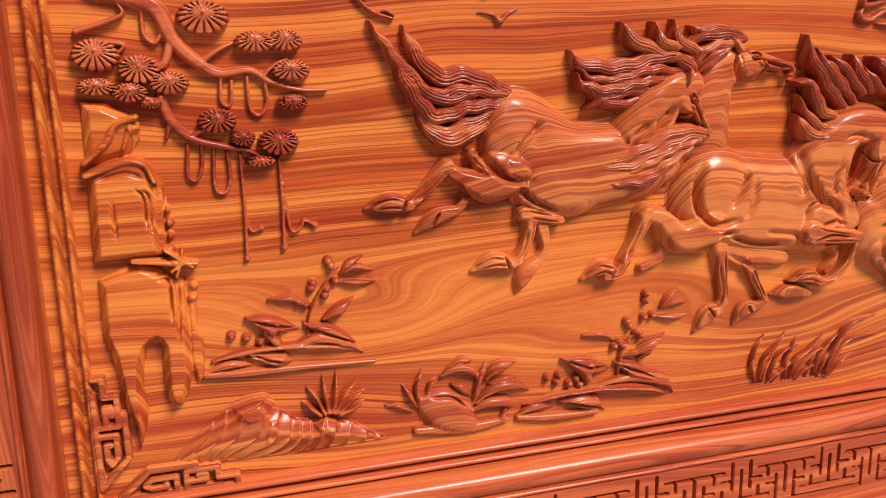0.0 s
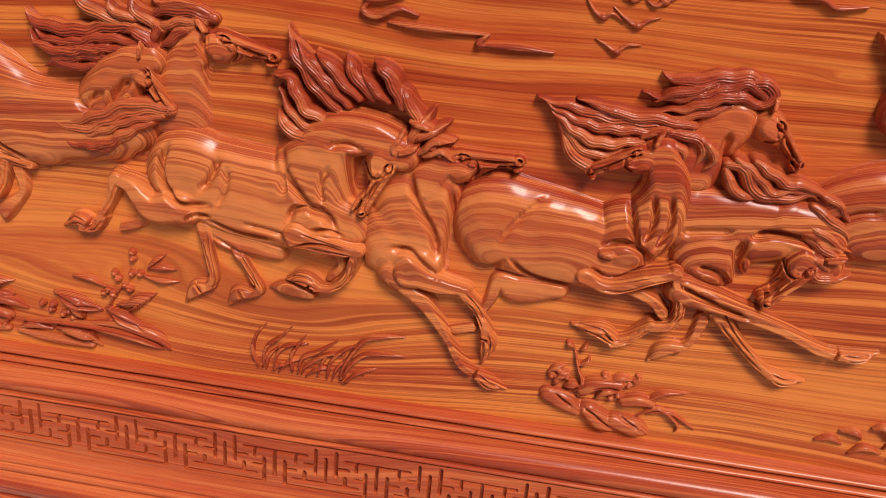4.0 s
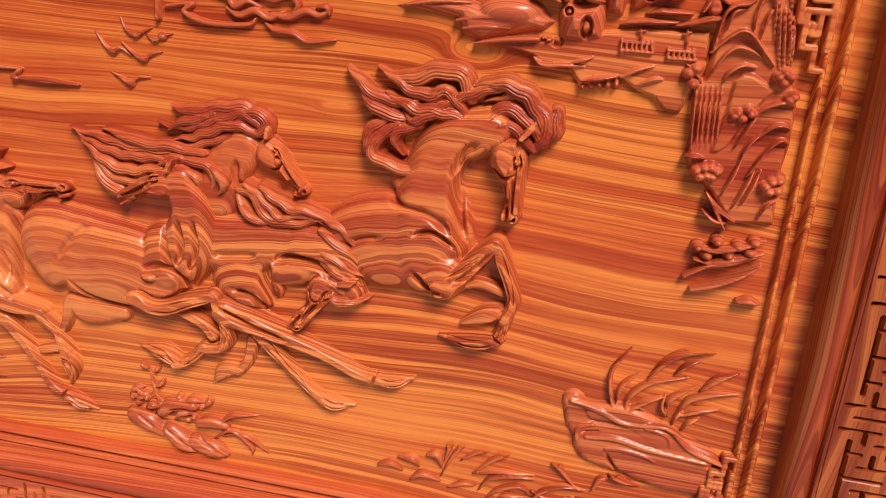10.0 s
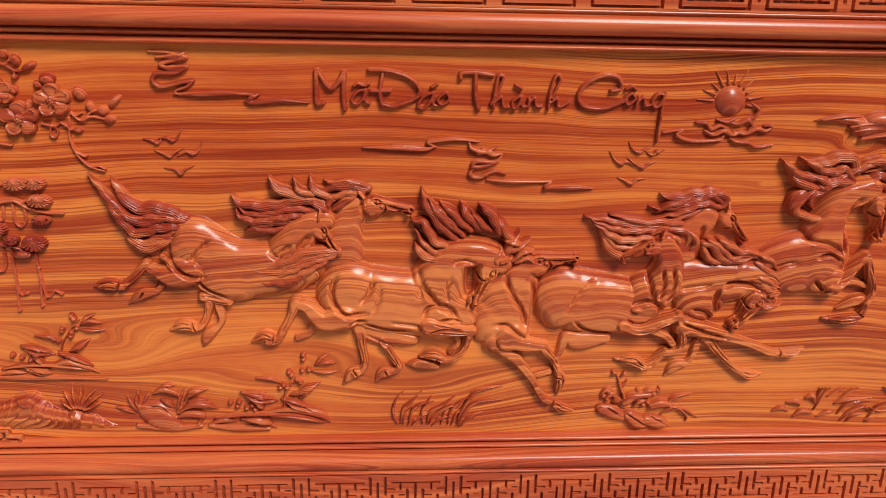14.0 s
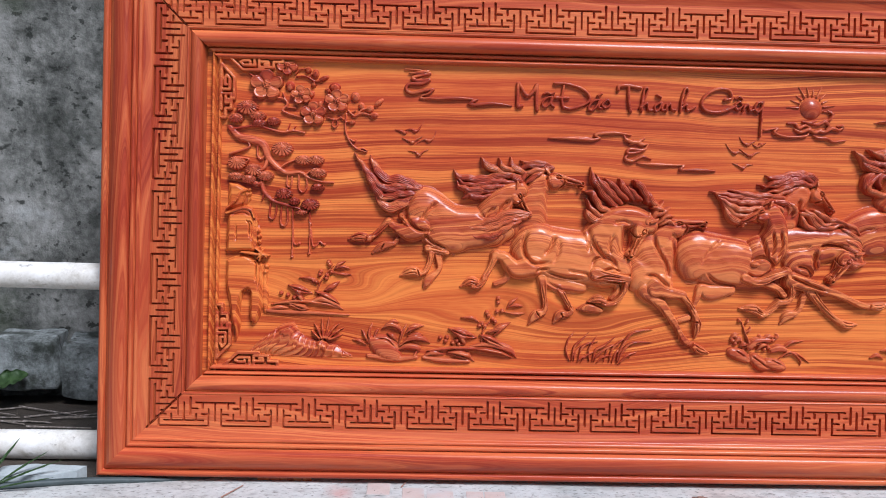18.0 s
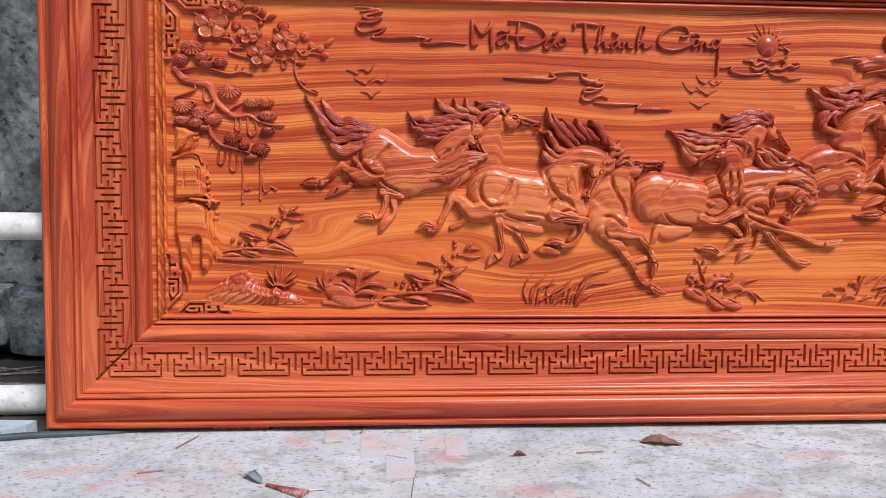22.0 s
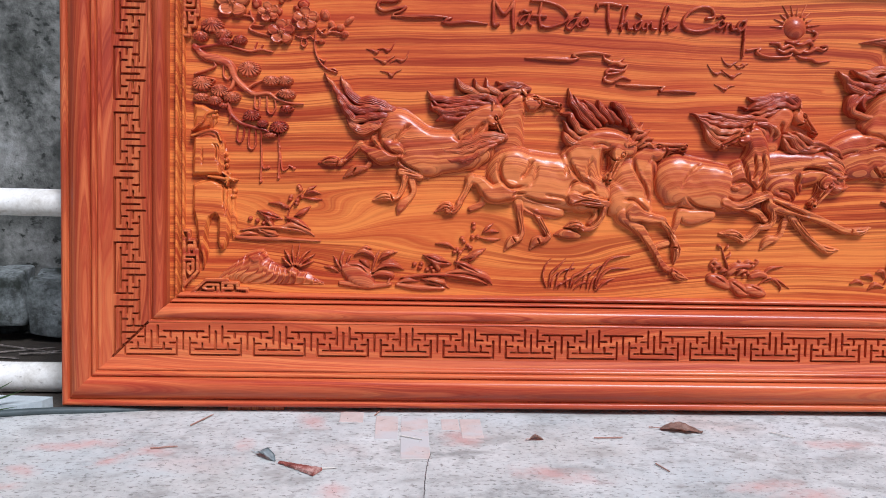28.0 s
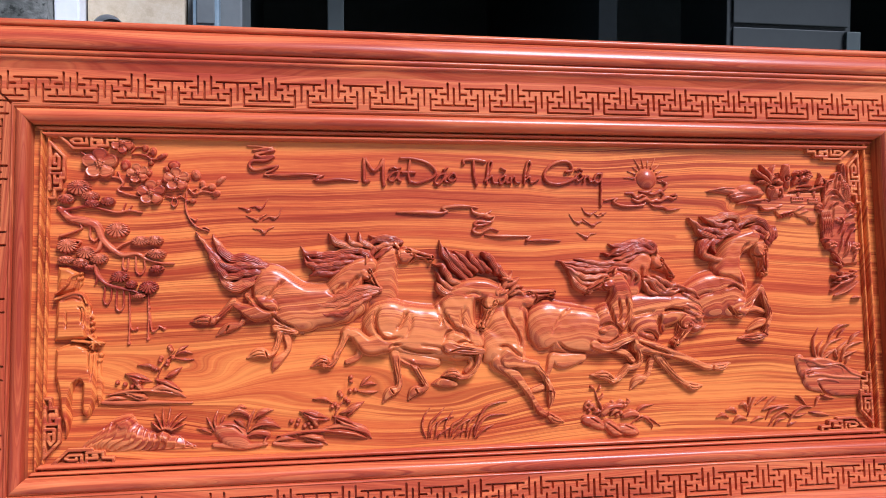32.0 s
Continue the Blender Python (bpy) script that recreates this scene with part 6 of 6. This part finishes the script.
for line, w in (([(1635, 596), (1623, 608), (1612, 615), (1599, 626), (1600, 633)], 13),
                ([(1637, 601), (1633, 616), (1621, 630), (1615, 642)], 13),
                ([(1640, 607), (1637, 621), (1644, 634), (1653, 642)], 11),
                ([(1630, 593), (1616, 599), (1606, 600), (1601, 596)], 9),
                ([(1637, 604), (1646, 615), (1658, 620), (1667, 614)], 10),
                ([(1645, 597), (1652, 601), (1663, 598), (1671, 596)], 12),
                ([(1647, 600), (1655, 605), (1667, 605)], 9)):
    r.stroke(line, [w * 0.5, w, w * 0.8, 3], [16, 20, 18, 9], flat=0.9)
for x, z in ((1705, 621), (1710, 625), (1716, 622), (1724, 625), (1730, 627), (1737, 625), (1741, 620), (1743, 614), (1737, 611), (1732, 613), (1734, 618), (1739, 616), (1734, 607), (1729, 609)):
    r.swell(x, z, 6, 5.5, 0, 19)
r.keep()
X, Z = np.meshgrid(r.x, r.z)
for x, z, a, c in ((1639, 585, 5.0, 5.0), (1657, 572, 6.8, 11.8), (1680, 609, 6.2, 8.1), (1698, 610, 4.3, 7.4), (1678, 585, 4.3, 5.6), (1631, 556, 6.2, 5.6), (1617, 559, 4.3, 5.0), (1712, 605, 5.0, 5.6), (1649, 596, 5.6, 4.3), (1655, 615, 12.4, 6.8), (1614, 595, 9.9, 4.3), (1700, 590, 5.0, 4.3)):
    q = np.hypot((X - x) / a, (Z - z) / c)
    r.h = np.where((r.h > 1) & (q < 1), np.maximum(r.h - 12 * np.clip((1 - q) * 3, 0, 1) + 9 * np.clip((0.62 - q) * 4, 0, 1), 1.5), r.h)
r.plate([(1686, 576), (1694, 582), (1714, 586), (1744, 585), (1739, 581), (1714, 578)], 16, edge=4, tilt=(0, 0.2)).plate([(1729, 578), (1752, 587), (1769, 594), (1780, 592), (1777, 586), (1754, 580)], 17, edge=4, tilt=(0, 0.2)).plate([(1708, 588), (1724, 597), (1755, 594), (1753, 590), (1728, 588)], 13, edge=4)
r.stroke([(1770, 625), (1771, 614), (1771, 599)], [2, 5, 17], [6, 13, 13]).stroke([(1761, 595), (1770, 610), (1782, 604)], [3, 6, 4], 15)
for line in ([(1692, 562), (1718, 562)],
             [(1691, 554), (1721, 554)],
             [(1691, 563), (1692, 552)],
             [(1719, 563), (1721, 554)],
             [(1735, 558), (1759, 558)],
             [(1735, 551), (1761, 551)],
             [(1735, 559), (1736, 550)],
             [(1758, 560), (1760, 551)],
             [(1708, 574), (1710, 562)],
             [(1750, 577), (1752, 558)],
             [(1706, 572), (1712, 574)],
             [(1747, 573), (1753, 576)],
             [(1696, 561), (1697, 553)],
             [(1701, 562), (1702, 554)],
             [(1705, 562), (1706, 554)],
             [(1710, 562), (1711, 555)],
             [(1715, 563), (1715, 555)],
             [(1740, 558), (1741, 550)],
             [(1745, 558), (1746, 551)],
             [(1750, 558), (1750, 551)],
             [(1754, 559), (1755, 552)]):
    r.stroke(line, 3.4, 11, flat=0.6)
r.tag |= r.h > face + 0.3
r.build("island_carving", WOOD_HORSE, panel, "island with tree, pavilion and fence carved in relief", gain=1.25, over=WOOD_DEEP)

r = area([(1700, 660), (1895, 300)], 1.0)
r.plate([(1762, 531), (1771, 536), (1774, 559), (1779, 589), (1786, 602), (1801, 608), (1808, 620), (1816, 627), (1822, 625), (1822, 636), (1827, 645), (1832, 640), (1841, 599), (1851, 547), (1858, 528), (1860, 512), (1861, 480), (1858, 456), (1860, 423), (1861, 401), (1819, 397), (1795, 427), (1775, 442), (1766, 460), (1769, 487)], 9, edge=5)
r.plate([(1794, 538), (1803, 549), (1816, 548), (1833, 538), (1842, 531), (1829, 514), (1819, 495), (1807, 471), (1797, 462), (1783, 463), (1792, 510)], 13, edge=7, tilt=(0.0, 0.02))
face = r.h.copy()
for line in ([(1775, 560), (1779, 590), (1786, 602), (1801, 607), (1807, 619), (1816, 625), (1821, 623)],
             [(1808, 581), (1808, 600), (1813, 615), (1818, 619), (1822, 609), (1827, 578)],
             [(1784, 582), (1788, 597), (1799, 601)],
             [(1814, 575), (1818, 598), (1822, 602)],
             [(1823, 624), (1826, 644), (1830, 639), (1837, 603)]):
    r.stroke(line, [2.475, 5.5, 5.5, 2.475], [13.600000000000001, 17, 17, 11.899999999999999], flat=0.8)
for line in ([(1773, 559), (1788, 576), (1798, 582), (1808, 578), (1821, 564), (1831, 553)],
             [(1778, 543), (1788, 561), (1797, 567), (1808, 565), (1818, 560)],
             [(1789, 534), (1793, 544), (1803, 551), (1816, 550)]):
    r.stroke(line, [2.25, 5.0, 5.0, 2.25], [14.4, 18, 18, 12.6], flat=0.8)
for line in ([(1823, 623), (1829, 587), (1836, 551)],
             [(1831, 604), (1835, 578), (1840, 550)],
             [(1835, 603), (1840, 579), (1844, 553)],
             [(1840, 598), (1843, 577), (1846, 555)]):
    r.stroke(line, [1.8, 4.0, 4.0, 1.8], [12.8, 16, 16, 11.2], flat=0.8)
for line in ([(1766, 528), (1768, 498), (1770, 468)],
             [(1771, 528), (1773, 499), (1775, 468)],
             [(1775, 529), (1777, 499), (1779, 469)],
             [(1780, 529), (1782, 500), (1784, 469)],
             [(1785, 530), (1787, 500), (1789, 470)],
             [(1789, 530), (1791, 501), (1793, 470)]):
    r.stroke(line, [1.62, 3.6, 3.6, 1.62], [11.200000000000001, 14, 14, 9.799999999999999], flat=0.8)
for line in ([(1822, 504), (1829, 514), (1845, 521), (1857, 518)],
             [(1810, 474), (1820, 497), (1828, 512)],
             [(1830, 486), (1839, 497), (1848, 500), (1857, 497)],
             [(1817, 467), (1823, 480), (1833, 491)],
             [(1832, 460), (1842, 479), (1850, 486), (1858, 483)],
             [(1826, 447), (1836, 469), (1842, 478)],
             [(1843, 405), (1849, 423), (1860, 430)],
             [(1818, 415), (1827, 439), (1833, 458)],
             [(1806, 426), (1814, 448), (1819, 467)],
             [(1826, 420), (1833, 438), (1838, 455)],
             [(1766, 460), (1775, 462), (1785, 460)]):
    r.stroke(line, [2.25, 5.0, 5.0, 2.25], [14.4, 18, 18, 12.6], flat=0.8)
for line in ([(1793, 426), (1804, 413), (1824, 400)],
             [(1792, 408), (1804, 400), (1816, 398)],
             [(1754, 547), (1763, 540), (1770, 532)]):
    r.stroke(line, [2.7, 6.0, 6.0, 2.7], [12.0, 15, 15, 10.5], flat=0.8)
for x, z in ((1804, 505), (1807, 508), (1815, 512), (1819, 508), (1812, 503), (1779, 449), (1786, 452), (1792, 453), (1798, 450), (1789, 445), (1783, 443), (1794, 444), (1845, 441), (1850, 446), (1856, 448), (1856, 438), (1849, 436), (1853, 527), (1850, 524), (1842, 548), (1837, 544), (1847, 545), (1842, 539), (1762, 530), (1757, 539), (1763, 544)):
    r.swell(x, z, 7.5, 6.5, 0, 20)
for line in ([(1790, 372), (1809, 369), (1833, 375), (1857, 385)],
             [(1785, 337), (1808, 354), (1835, 364), (1857, 372)],
             [(1794, 324), (1816, 333), (1838, 345), (1857, 359)],
             [(1792, 357), (1819, 356), (1855, 369)],
             [(1841, 318), (1852, 321), (1863, 318)],
             [(1795, 424), (1806, 407), (1816, 391)]):
    r.stroke(line, [2.9250000000000003, 6.5, 6.5, 2.9250000000000003], [12.0, 15, 15, 10.5], flat=0.8)
for x, z in ((1794, 371), (1812, 379), (1832, 376), (1847, 382), (1804, 363), (1825, 366), (1844, 371)):
    r.swell(x, z, 7.0, 6.0, 0, 17)
r.tag |= r.h > face + 0.3
r.build("mountain_carving", WOOD_FINE, panel, "steep mountain with waterfall and boulders carved in relief", gain=1.25, over=WOOD_DEEP)


# ---- border: ridges up both sides and a key ornament in each corner ----
for x, w, hh in ((-12.5, 11, 15), (1.0, 8.5, 12), (1890.5, 11.5, 15), (1874.5, 8.5, 12)):
    c = Relief(x - 9, x + 9, -8, 698, 0.9)
    c.stroke([(x, -8), (x, 340), (x, 698)], w, hh, flat=0.95)
    c.build("border_ridge", WOOD, panel, "narrow rounded ridge beside the picture")
ARM = [[(20, 4), (120, 4)], [(20, 4), (50, 32), (96, 32), (96, 26), (118, 26), (118, 14), (138, 14), (138, 5)], [(76, 6), (76, 22), (52, 22), (45, 16), (52, 12), (66, 12), (66, 16)], [(86, 6), (86, 26), (96, 26)], [(86, 14), (106, 14), (106, 20), (98, 20)]]
for sx, sz, ox, oz in ((1, 1, 0, 0), (-1, 1, 1877, 0), (1, -1, 0, 690), (-1, -1, 1877, 690)):
    c = Relief(min(ox, ox + sx * 145) - 2, max(ox, ox + sx * 145) + 2, min(oz, oz + sz * 145) - 2, max(oz, oz + sz * 145) + 2, 1.1)
    for line in ARM + [[(q, p) for p, q in line] for line in ARM]:
        for a, b in zip(line[:-1], line[1:]):
            c.stroke([(ox + sx * a[0], oz + sz * a[1]), (ox + sx * b[0], oz + sz * b[1])], 8.0, 14, flat=0.5)
    c.build("corner_ornament", WOOD_HORSE, panel, "corner key ornament carved in relief")


# ---- blocks under the panel, bamboo behind it, and litter on the slab ----
for x in (0.1, 1.75):
    # The dark wood stands in for the shade under the panel.
    ob = part("wood_block", box(x, x + 0.12, -0.045, 0.03, 0.0, 0.0078, 0.001), WOOD_STILE_DARK)
    tagged(ob, "thin wooden packing strip, darkened for the shade under the panel", "wood block", "packing strips")


def bamboo(length, radius, joints, seed):
    """A weathered pole along x: it swells at each joint, with a scar ring there."""
    bm = bmesh.new()
    n, seg = 140, 24
    rings = []
    for k in range(n + 1):
        u = -length / 2 + length * k / n
        near = min(abs(u - j) for j in joints)
        r_ = radius * (1 + 0.05 * math.exp(-(near / 0.012) ** 2) - 0.07 * math.exp(-((near - 0.004) / 0.002) ** 2) + 0.012 * noise.noise((u * 5, seed, 0)))
        sag = 0.003 * noise.noise((u * 1.5, seed, 2))
        rings.append([bm.verts.new((u, r_ * math.cos(2 * math.pi * s / seg), sag + r_ * math.sin(2 * math.pi * s / seg))) for s in range(seg)])
    for a, b in zip(rings[:-1], rings[1:]):
        for s in range(seg):
            bm.faces.new((a[s], a[(s + 1) % seg], b[(s + 1) % seg], b[s]))
    bm.faces.new(rings[0][::-1])
    bm.faces.new(rings[-1])
    return bm


for name, x, y, z, rad, joints, tilt in (("bamboo_pole", -0.2, 0.0715, 0.430, 0.030, (-0.62, -0.166, 0.28), 0.6), ("bamboo_pole", -0.25, 0.095, 0.023, 0.034, (-0.7, -0.195, 0.3), -0.2)):
    ob = part(name, bamboo(2.4, rad, joints, x * 10), BAMBOO, smooth=True)
    ob.matrix_basis = pose(x, y, z, 0, tilt, 0)
    tagged(ob, "pale weathered bamboo pole behind the panel", "bamboo pole", "bamboo poles")


def leaf(length, width, curl, mat, name, seed):
    """A leaf with a midrib fold, a curled rim and a stalk."""
    bm = bmesh.new()
    n, m = 18, 8
    rows_ = []
    for k in range(n + 1):
        t = k / n
        w = width * math.sin(math.pi * min(1, t * 0.97 + 0.02)) ** 0.7
        rows_.append([bm.verts.new((t * length, s * w / 2 * (1 + 0.28 * noise.noise((t * 7, s, seed))), 0.002 + curl * (abs(s) ** 1.6) * math.sin(math.pi * t) + 0.10 * width * noise.noise((t * 6, s * 2, seed)) + 0.05 * width * noise.noise((t * 17, s * 5, seed)) + 0.3 * curl * math.sin(t * 5))) for s in np.linspace(-1, 1, m + 1)])
    for a, b in zip(rows_[:-1], rows_[1:]):
        for s in range(m):
            bm.faces.new((a[s], a[s + 1], b[s + 1], b[s]))
    bmesh.ops.solidify(bm, geom=bm.faces[:], thickness=0.0006)
    ob = part(name, bm, mat, smooth=True)
    st = bmesh.new()
    bmesh.ops.create_cone(st, cap_ends=True, segments=6, radius1=0.0012, radius2=0.0008, depth=length * 0.28)
    for v in st.verts:
        v.co = Vector((-length * 0.13 + v.co.z, v.co.x, 0.003 + v.co.y))
    part("stalk", st, mat, ob)
    return ob


ob = leaf(0.088, 0.040, 0.007, LEAF_DRY, "dry_leaf", 1.0)
ob.matrix_basis = pose(1.022, -0.140, 0.002, 0, 0, -9)
tagged(ob, "curled brown dry leaf on the concrete", "leaf")
ob = leaf(0.03, 0.013, 0.006, LEAF_DRY, "small_leaf", 3.0)
ob.matrix_basis = pose(0.736, -0.203, 0.002, 0, 0, 10)
tagged(ob, "small yellowish leaf on the concrete", "leaf")
chip_bm = bmesh.new()
rings = []
for k in range(15):
    t = k / 14
    w, hh = 0.0045 + 0.010 * t ** 1.3, 0.003 + 0.008 * t
    rings.append([chip_bm.verts.new((t * 0.088 - 0.044 + 0.002 * noise.noise((t * 7, s, 1)), w * c + 0.0022 * noise.noise((t * 11, s * 3, 4)), max(0.0, hh * z_ + 0.0016 * noise.noise((t * 13, s * 2, 9)))))
                  for s, (c, z_) in enumerate(((-1, 0), (-0.9, 0.6), (-0.3, 1.0), (0.25, 0.85), (0.95, 0.5), (1, 0)))])
for a, b in zip(rings[:-1], rings[1:]):
    for s in range(6):
        chip_bm.faces.new((a[s], a[(s + 1) % 6], b[(s + 1) % 6], b[s]))
chip_bm.faces.new(rings[0][::-1])
chip_bm.faces.new(rings[-1])
ob = part("wood_chip", chip_bm, RED_BITS)
ob.matrix_basis = pose(0.288, -0.335, 0.002, 0, 0, -31)
tagged(ob, "red-stained splinter of wood on the concrete", "wood chip")
for x, y_, l, yaw, mat, what in ((0.497, -0.196, 0.048, -24, BAMBOO, "pale"), (0.345, -0.338, 0.03, 8, BAMBOO, "pale"), (0.30, -0.52, 0.022, 5, DARK_HOSE, "dark"), (0.06, -0.11, 0.07, 62, LEAF_DRY, "brown"), (0.02, -0.25, 0.05, 12, LEAF_DRY, "brown"),
                                 (1.27, -0.17, 0.05, -40, BAMBOO, "pale"), (0.43, -0.05, 0.06, 70, LEAF_DRY, "brown"), (0.90, -0.19, 0.06, 4, LEAF_DRY, "brown"), (0.97, -0.33, 0.04, -65, LEAF_DRY, "brown")):
    bm = box(-l / 2, l / 2, -0.0014, 0.0014, 0.0, 0.0022, 0.0006)
    for v in bm.verts:
        v.co.y += 0.04 * v.co.x * v.co.x / l
        v.co.y *= 1 - 0.9 * max(0, v.co.x / l)
    ob = part("splinter", bm, mat)
    ob.matrix_basis = pose(x, y_, 0.0022, 0, 0, yaw)
    tagged(ob, what + " thin wood splinter lying on the concrete", "splinter", "splinters on the slab")
ob = leaf(0.05, 0.02, 0.01, PLASTIC_GREY, "grey_leaf", 5.0)
ob.matrix_basis = pose(0.202, -0.275, 0.002, 0, 0, -38)
tagged(ob, "withered grey leaf beside the wood chip", "leaf")

for x0, x1, y0, y1 in ((0.422, 0.470, -0.20, -0.075), (0.475, 0.533, -0.29, -0.075), (0.345, 0.395, -0.11, -0.05), (0.60, 0.645, -0.19, -0.09), (0.56, 0.598, -0.15, -0.09)):
    bm = box(x0, x1, y0, y1, -0.02, 0.0010, 0.0015)
    part("brick", bm, BRICK, slab)
crack = bmesh.new()
line = spline([(0.534, -0.27), (0.528, -0.31), (0.5225, -0.36), (0.519, -0.43), (0.518, -0.449), (0.5155, -0.53), (0.517, -0.64), (0.51, -0.8)], 0.006)
rows_ = []
for k, (x, y_) in enumerate(line):
    w = 0.0005 + 0.0004 * noise.noise((k * 0.7, 3, 1))
    x += 0.0022 * noise.noise((k * 0.5, 0, 5))
    rows_.append([crack.verts.new((x - w, y_, 0.0024)), crack.verts.new((x + w, y_, 0.0024))])
for a, b in zip(rows_[:-1], rows_[1:]):
    crack.faces.new((a[0], a[1], b[1], b[0]))
part("crack", crack, SOIL, slab, "narrow dark crack in the concrete")
sheet_bm = bmesh.new()
pts = [(-0.47, -0.085), (-0.33, -0.072), (-0.295, -0.045), (-0.285, -0.015), (-0.40, -0.01), (-0.46, -0.03)]
top = [sheet_bm.verts.new((x, y, 0.018 + 0.006 * noise.noise((x * 20, y * 20, 0)))) for x, y in pts]
bot = [sheet_bm.verts.new((x, y, -0.012)) for x, y in pts]
sheet_bm.faces.new(top)
for k in range(len(pts)):
    sheet_bm.faces.new((top[k], bot[k], bot[(k + 1) % 6], top[(k + 1) % 6]))
ob = part("flat_stone", sheet_bm, PLASTIC_GREY)
tagged(ob, "pale flat slab of stone beside the bamboo", "stone")

hose_curve = bpy.data.curves.new("hose", "CURVE")
hose_curve.dimensions, hose_curve.bevel_depth = "3D", 0.008
sp = hose_curve.splines.new("NURBS")
path_pts = [(-0.75, -0.20, 0.004), (-0.55, -0.135, 0.006), (-0.42, -0.105, 0.006), (-0.33, -0.085, 0.006), (-0.25, -0.07, 0.006), (-0.12, -0.055, 0.0), (0.0, -0.03, -0.004)]
sp.points.add(len(path_pts) - 1)
for p, c in zip(sp.points, path_pts):
    p.co = (*c, 1)
sp.use_endpoint_u = True
hose_curve.materials.append(DARK_HOSE)
ob = new("hose", hose_curve)
tagged(ob, "dark grey-green rubber hose lying along the slab edge", "hose")

for k, (x, y, z, l, w, yaw, pitch) in enumerate(((-0.46, -0.12, 0.0, 0.16, 0.012, 20, -18), (-0.45, -0.11, 0.0, 0.13, 0.010, 38, -26), (-0.47, -0.10, 0.0, 0.12, 0.010, 60, -42), (-0.46, -0.13, 0.0, 0.15, 0.009, 4, -12))):
    ob = leaf(l, w, 0.002, LEAF_GREEN, "grass_blade", k)
    ob.matrix_basis = pose(x, y, z, 0, pitch, yaw)
    tagged(ob, "narrow green grass blade at the slab edge", "grass", "grass blades")
ob = leaf(0.10, 0.075, 0.012, LEAF_GREEN, "broad_leaf", 9.0)
ob.matrix_basis = pose(-0.70, 0.40, 0.05, 20, -25, 20)
tagged(ob, "broad green weed leaf at the wall foot", "leaf")
rng = random.Random(5)
for k in range(14):
    bm = bmesh.new()
    bmesh.ops.create_cone(bm, cap_ends=True, segments=6, radius1=0.0028, radius2=0.0016, depth=rng.uniform(0.08, 0.2))
    for v in bm.verts:
        v.co = Vector((v.co.z, v.co.x, v.co.y))
    ob = part("twig", bm, GRIT)
    ob.matrix_basis = pose(rng.uniform(-0.75, -0.45), rng.uniform(0.28, 0.42), -0.008 + 0.002 * (k % 3), 0, 0, rng.uniform(-25, 25))
    tagged(ob, "dry twig lying on the soil", "twig", "twigs at the wall foot")

# loose grit, one scatter
grit = bmesh.new()
for k in range(1100):
    x, y = rng.uniform(-0.5, 2.0), -0.065 - abs(rng.gauss(0, 0.2)) - 0.05 * rng.random()
    s = rng.choice((0.0003, 0.0004, 0.0004, 0.0005, 0.0007, 0.0011))
    base = Vector((x, y, 0.0012))
    vs = [grit.verts.new(base + Vector((s * math.cos(a) * rng.uniform(0.6, 1.7), s * math.sin(a) * rng.uniform(0.6, 1.7), rng.uniform(0, 0.4) * s))) for a in (0, 1.3, 2.5, 3.8, 5.0)]
    tip = grit.verts.new(base + Vector((0, 0, s * 1.1)))
    for a, b in zip(vs, vs[1:] + vs[:1]):
        grit.faces.new((a, b, tip))
ob = part("grit", grit, GRIT)
tagged(ob, "scattered dark grit and sawdust on the concrete", "grit", kind="stuff")
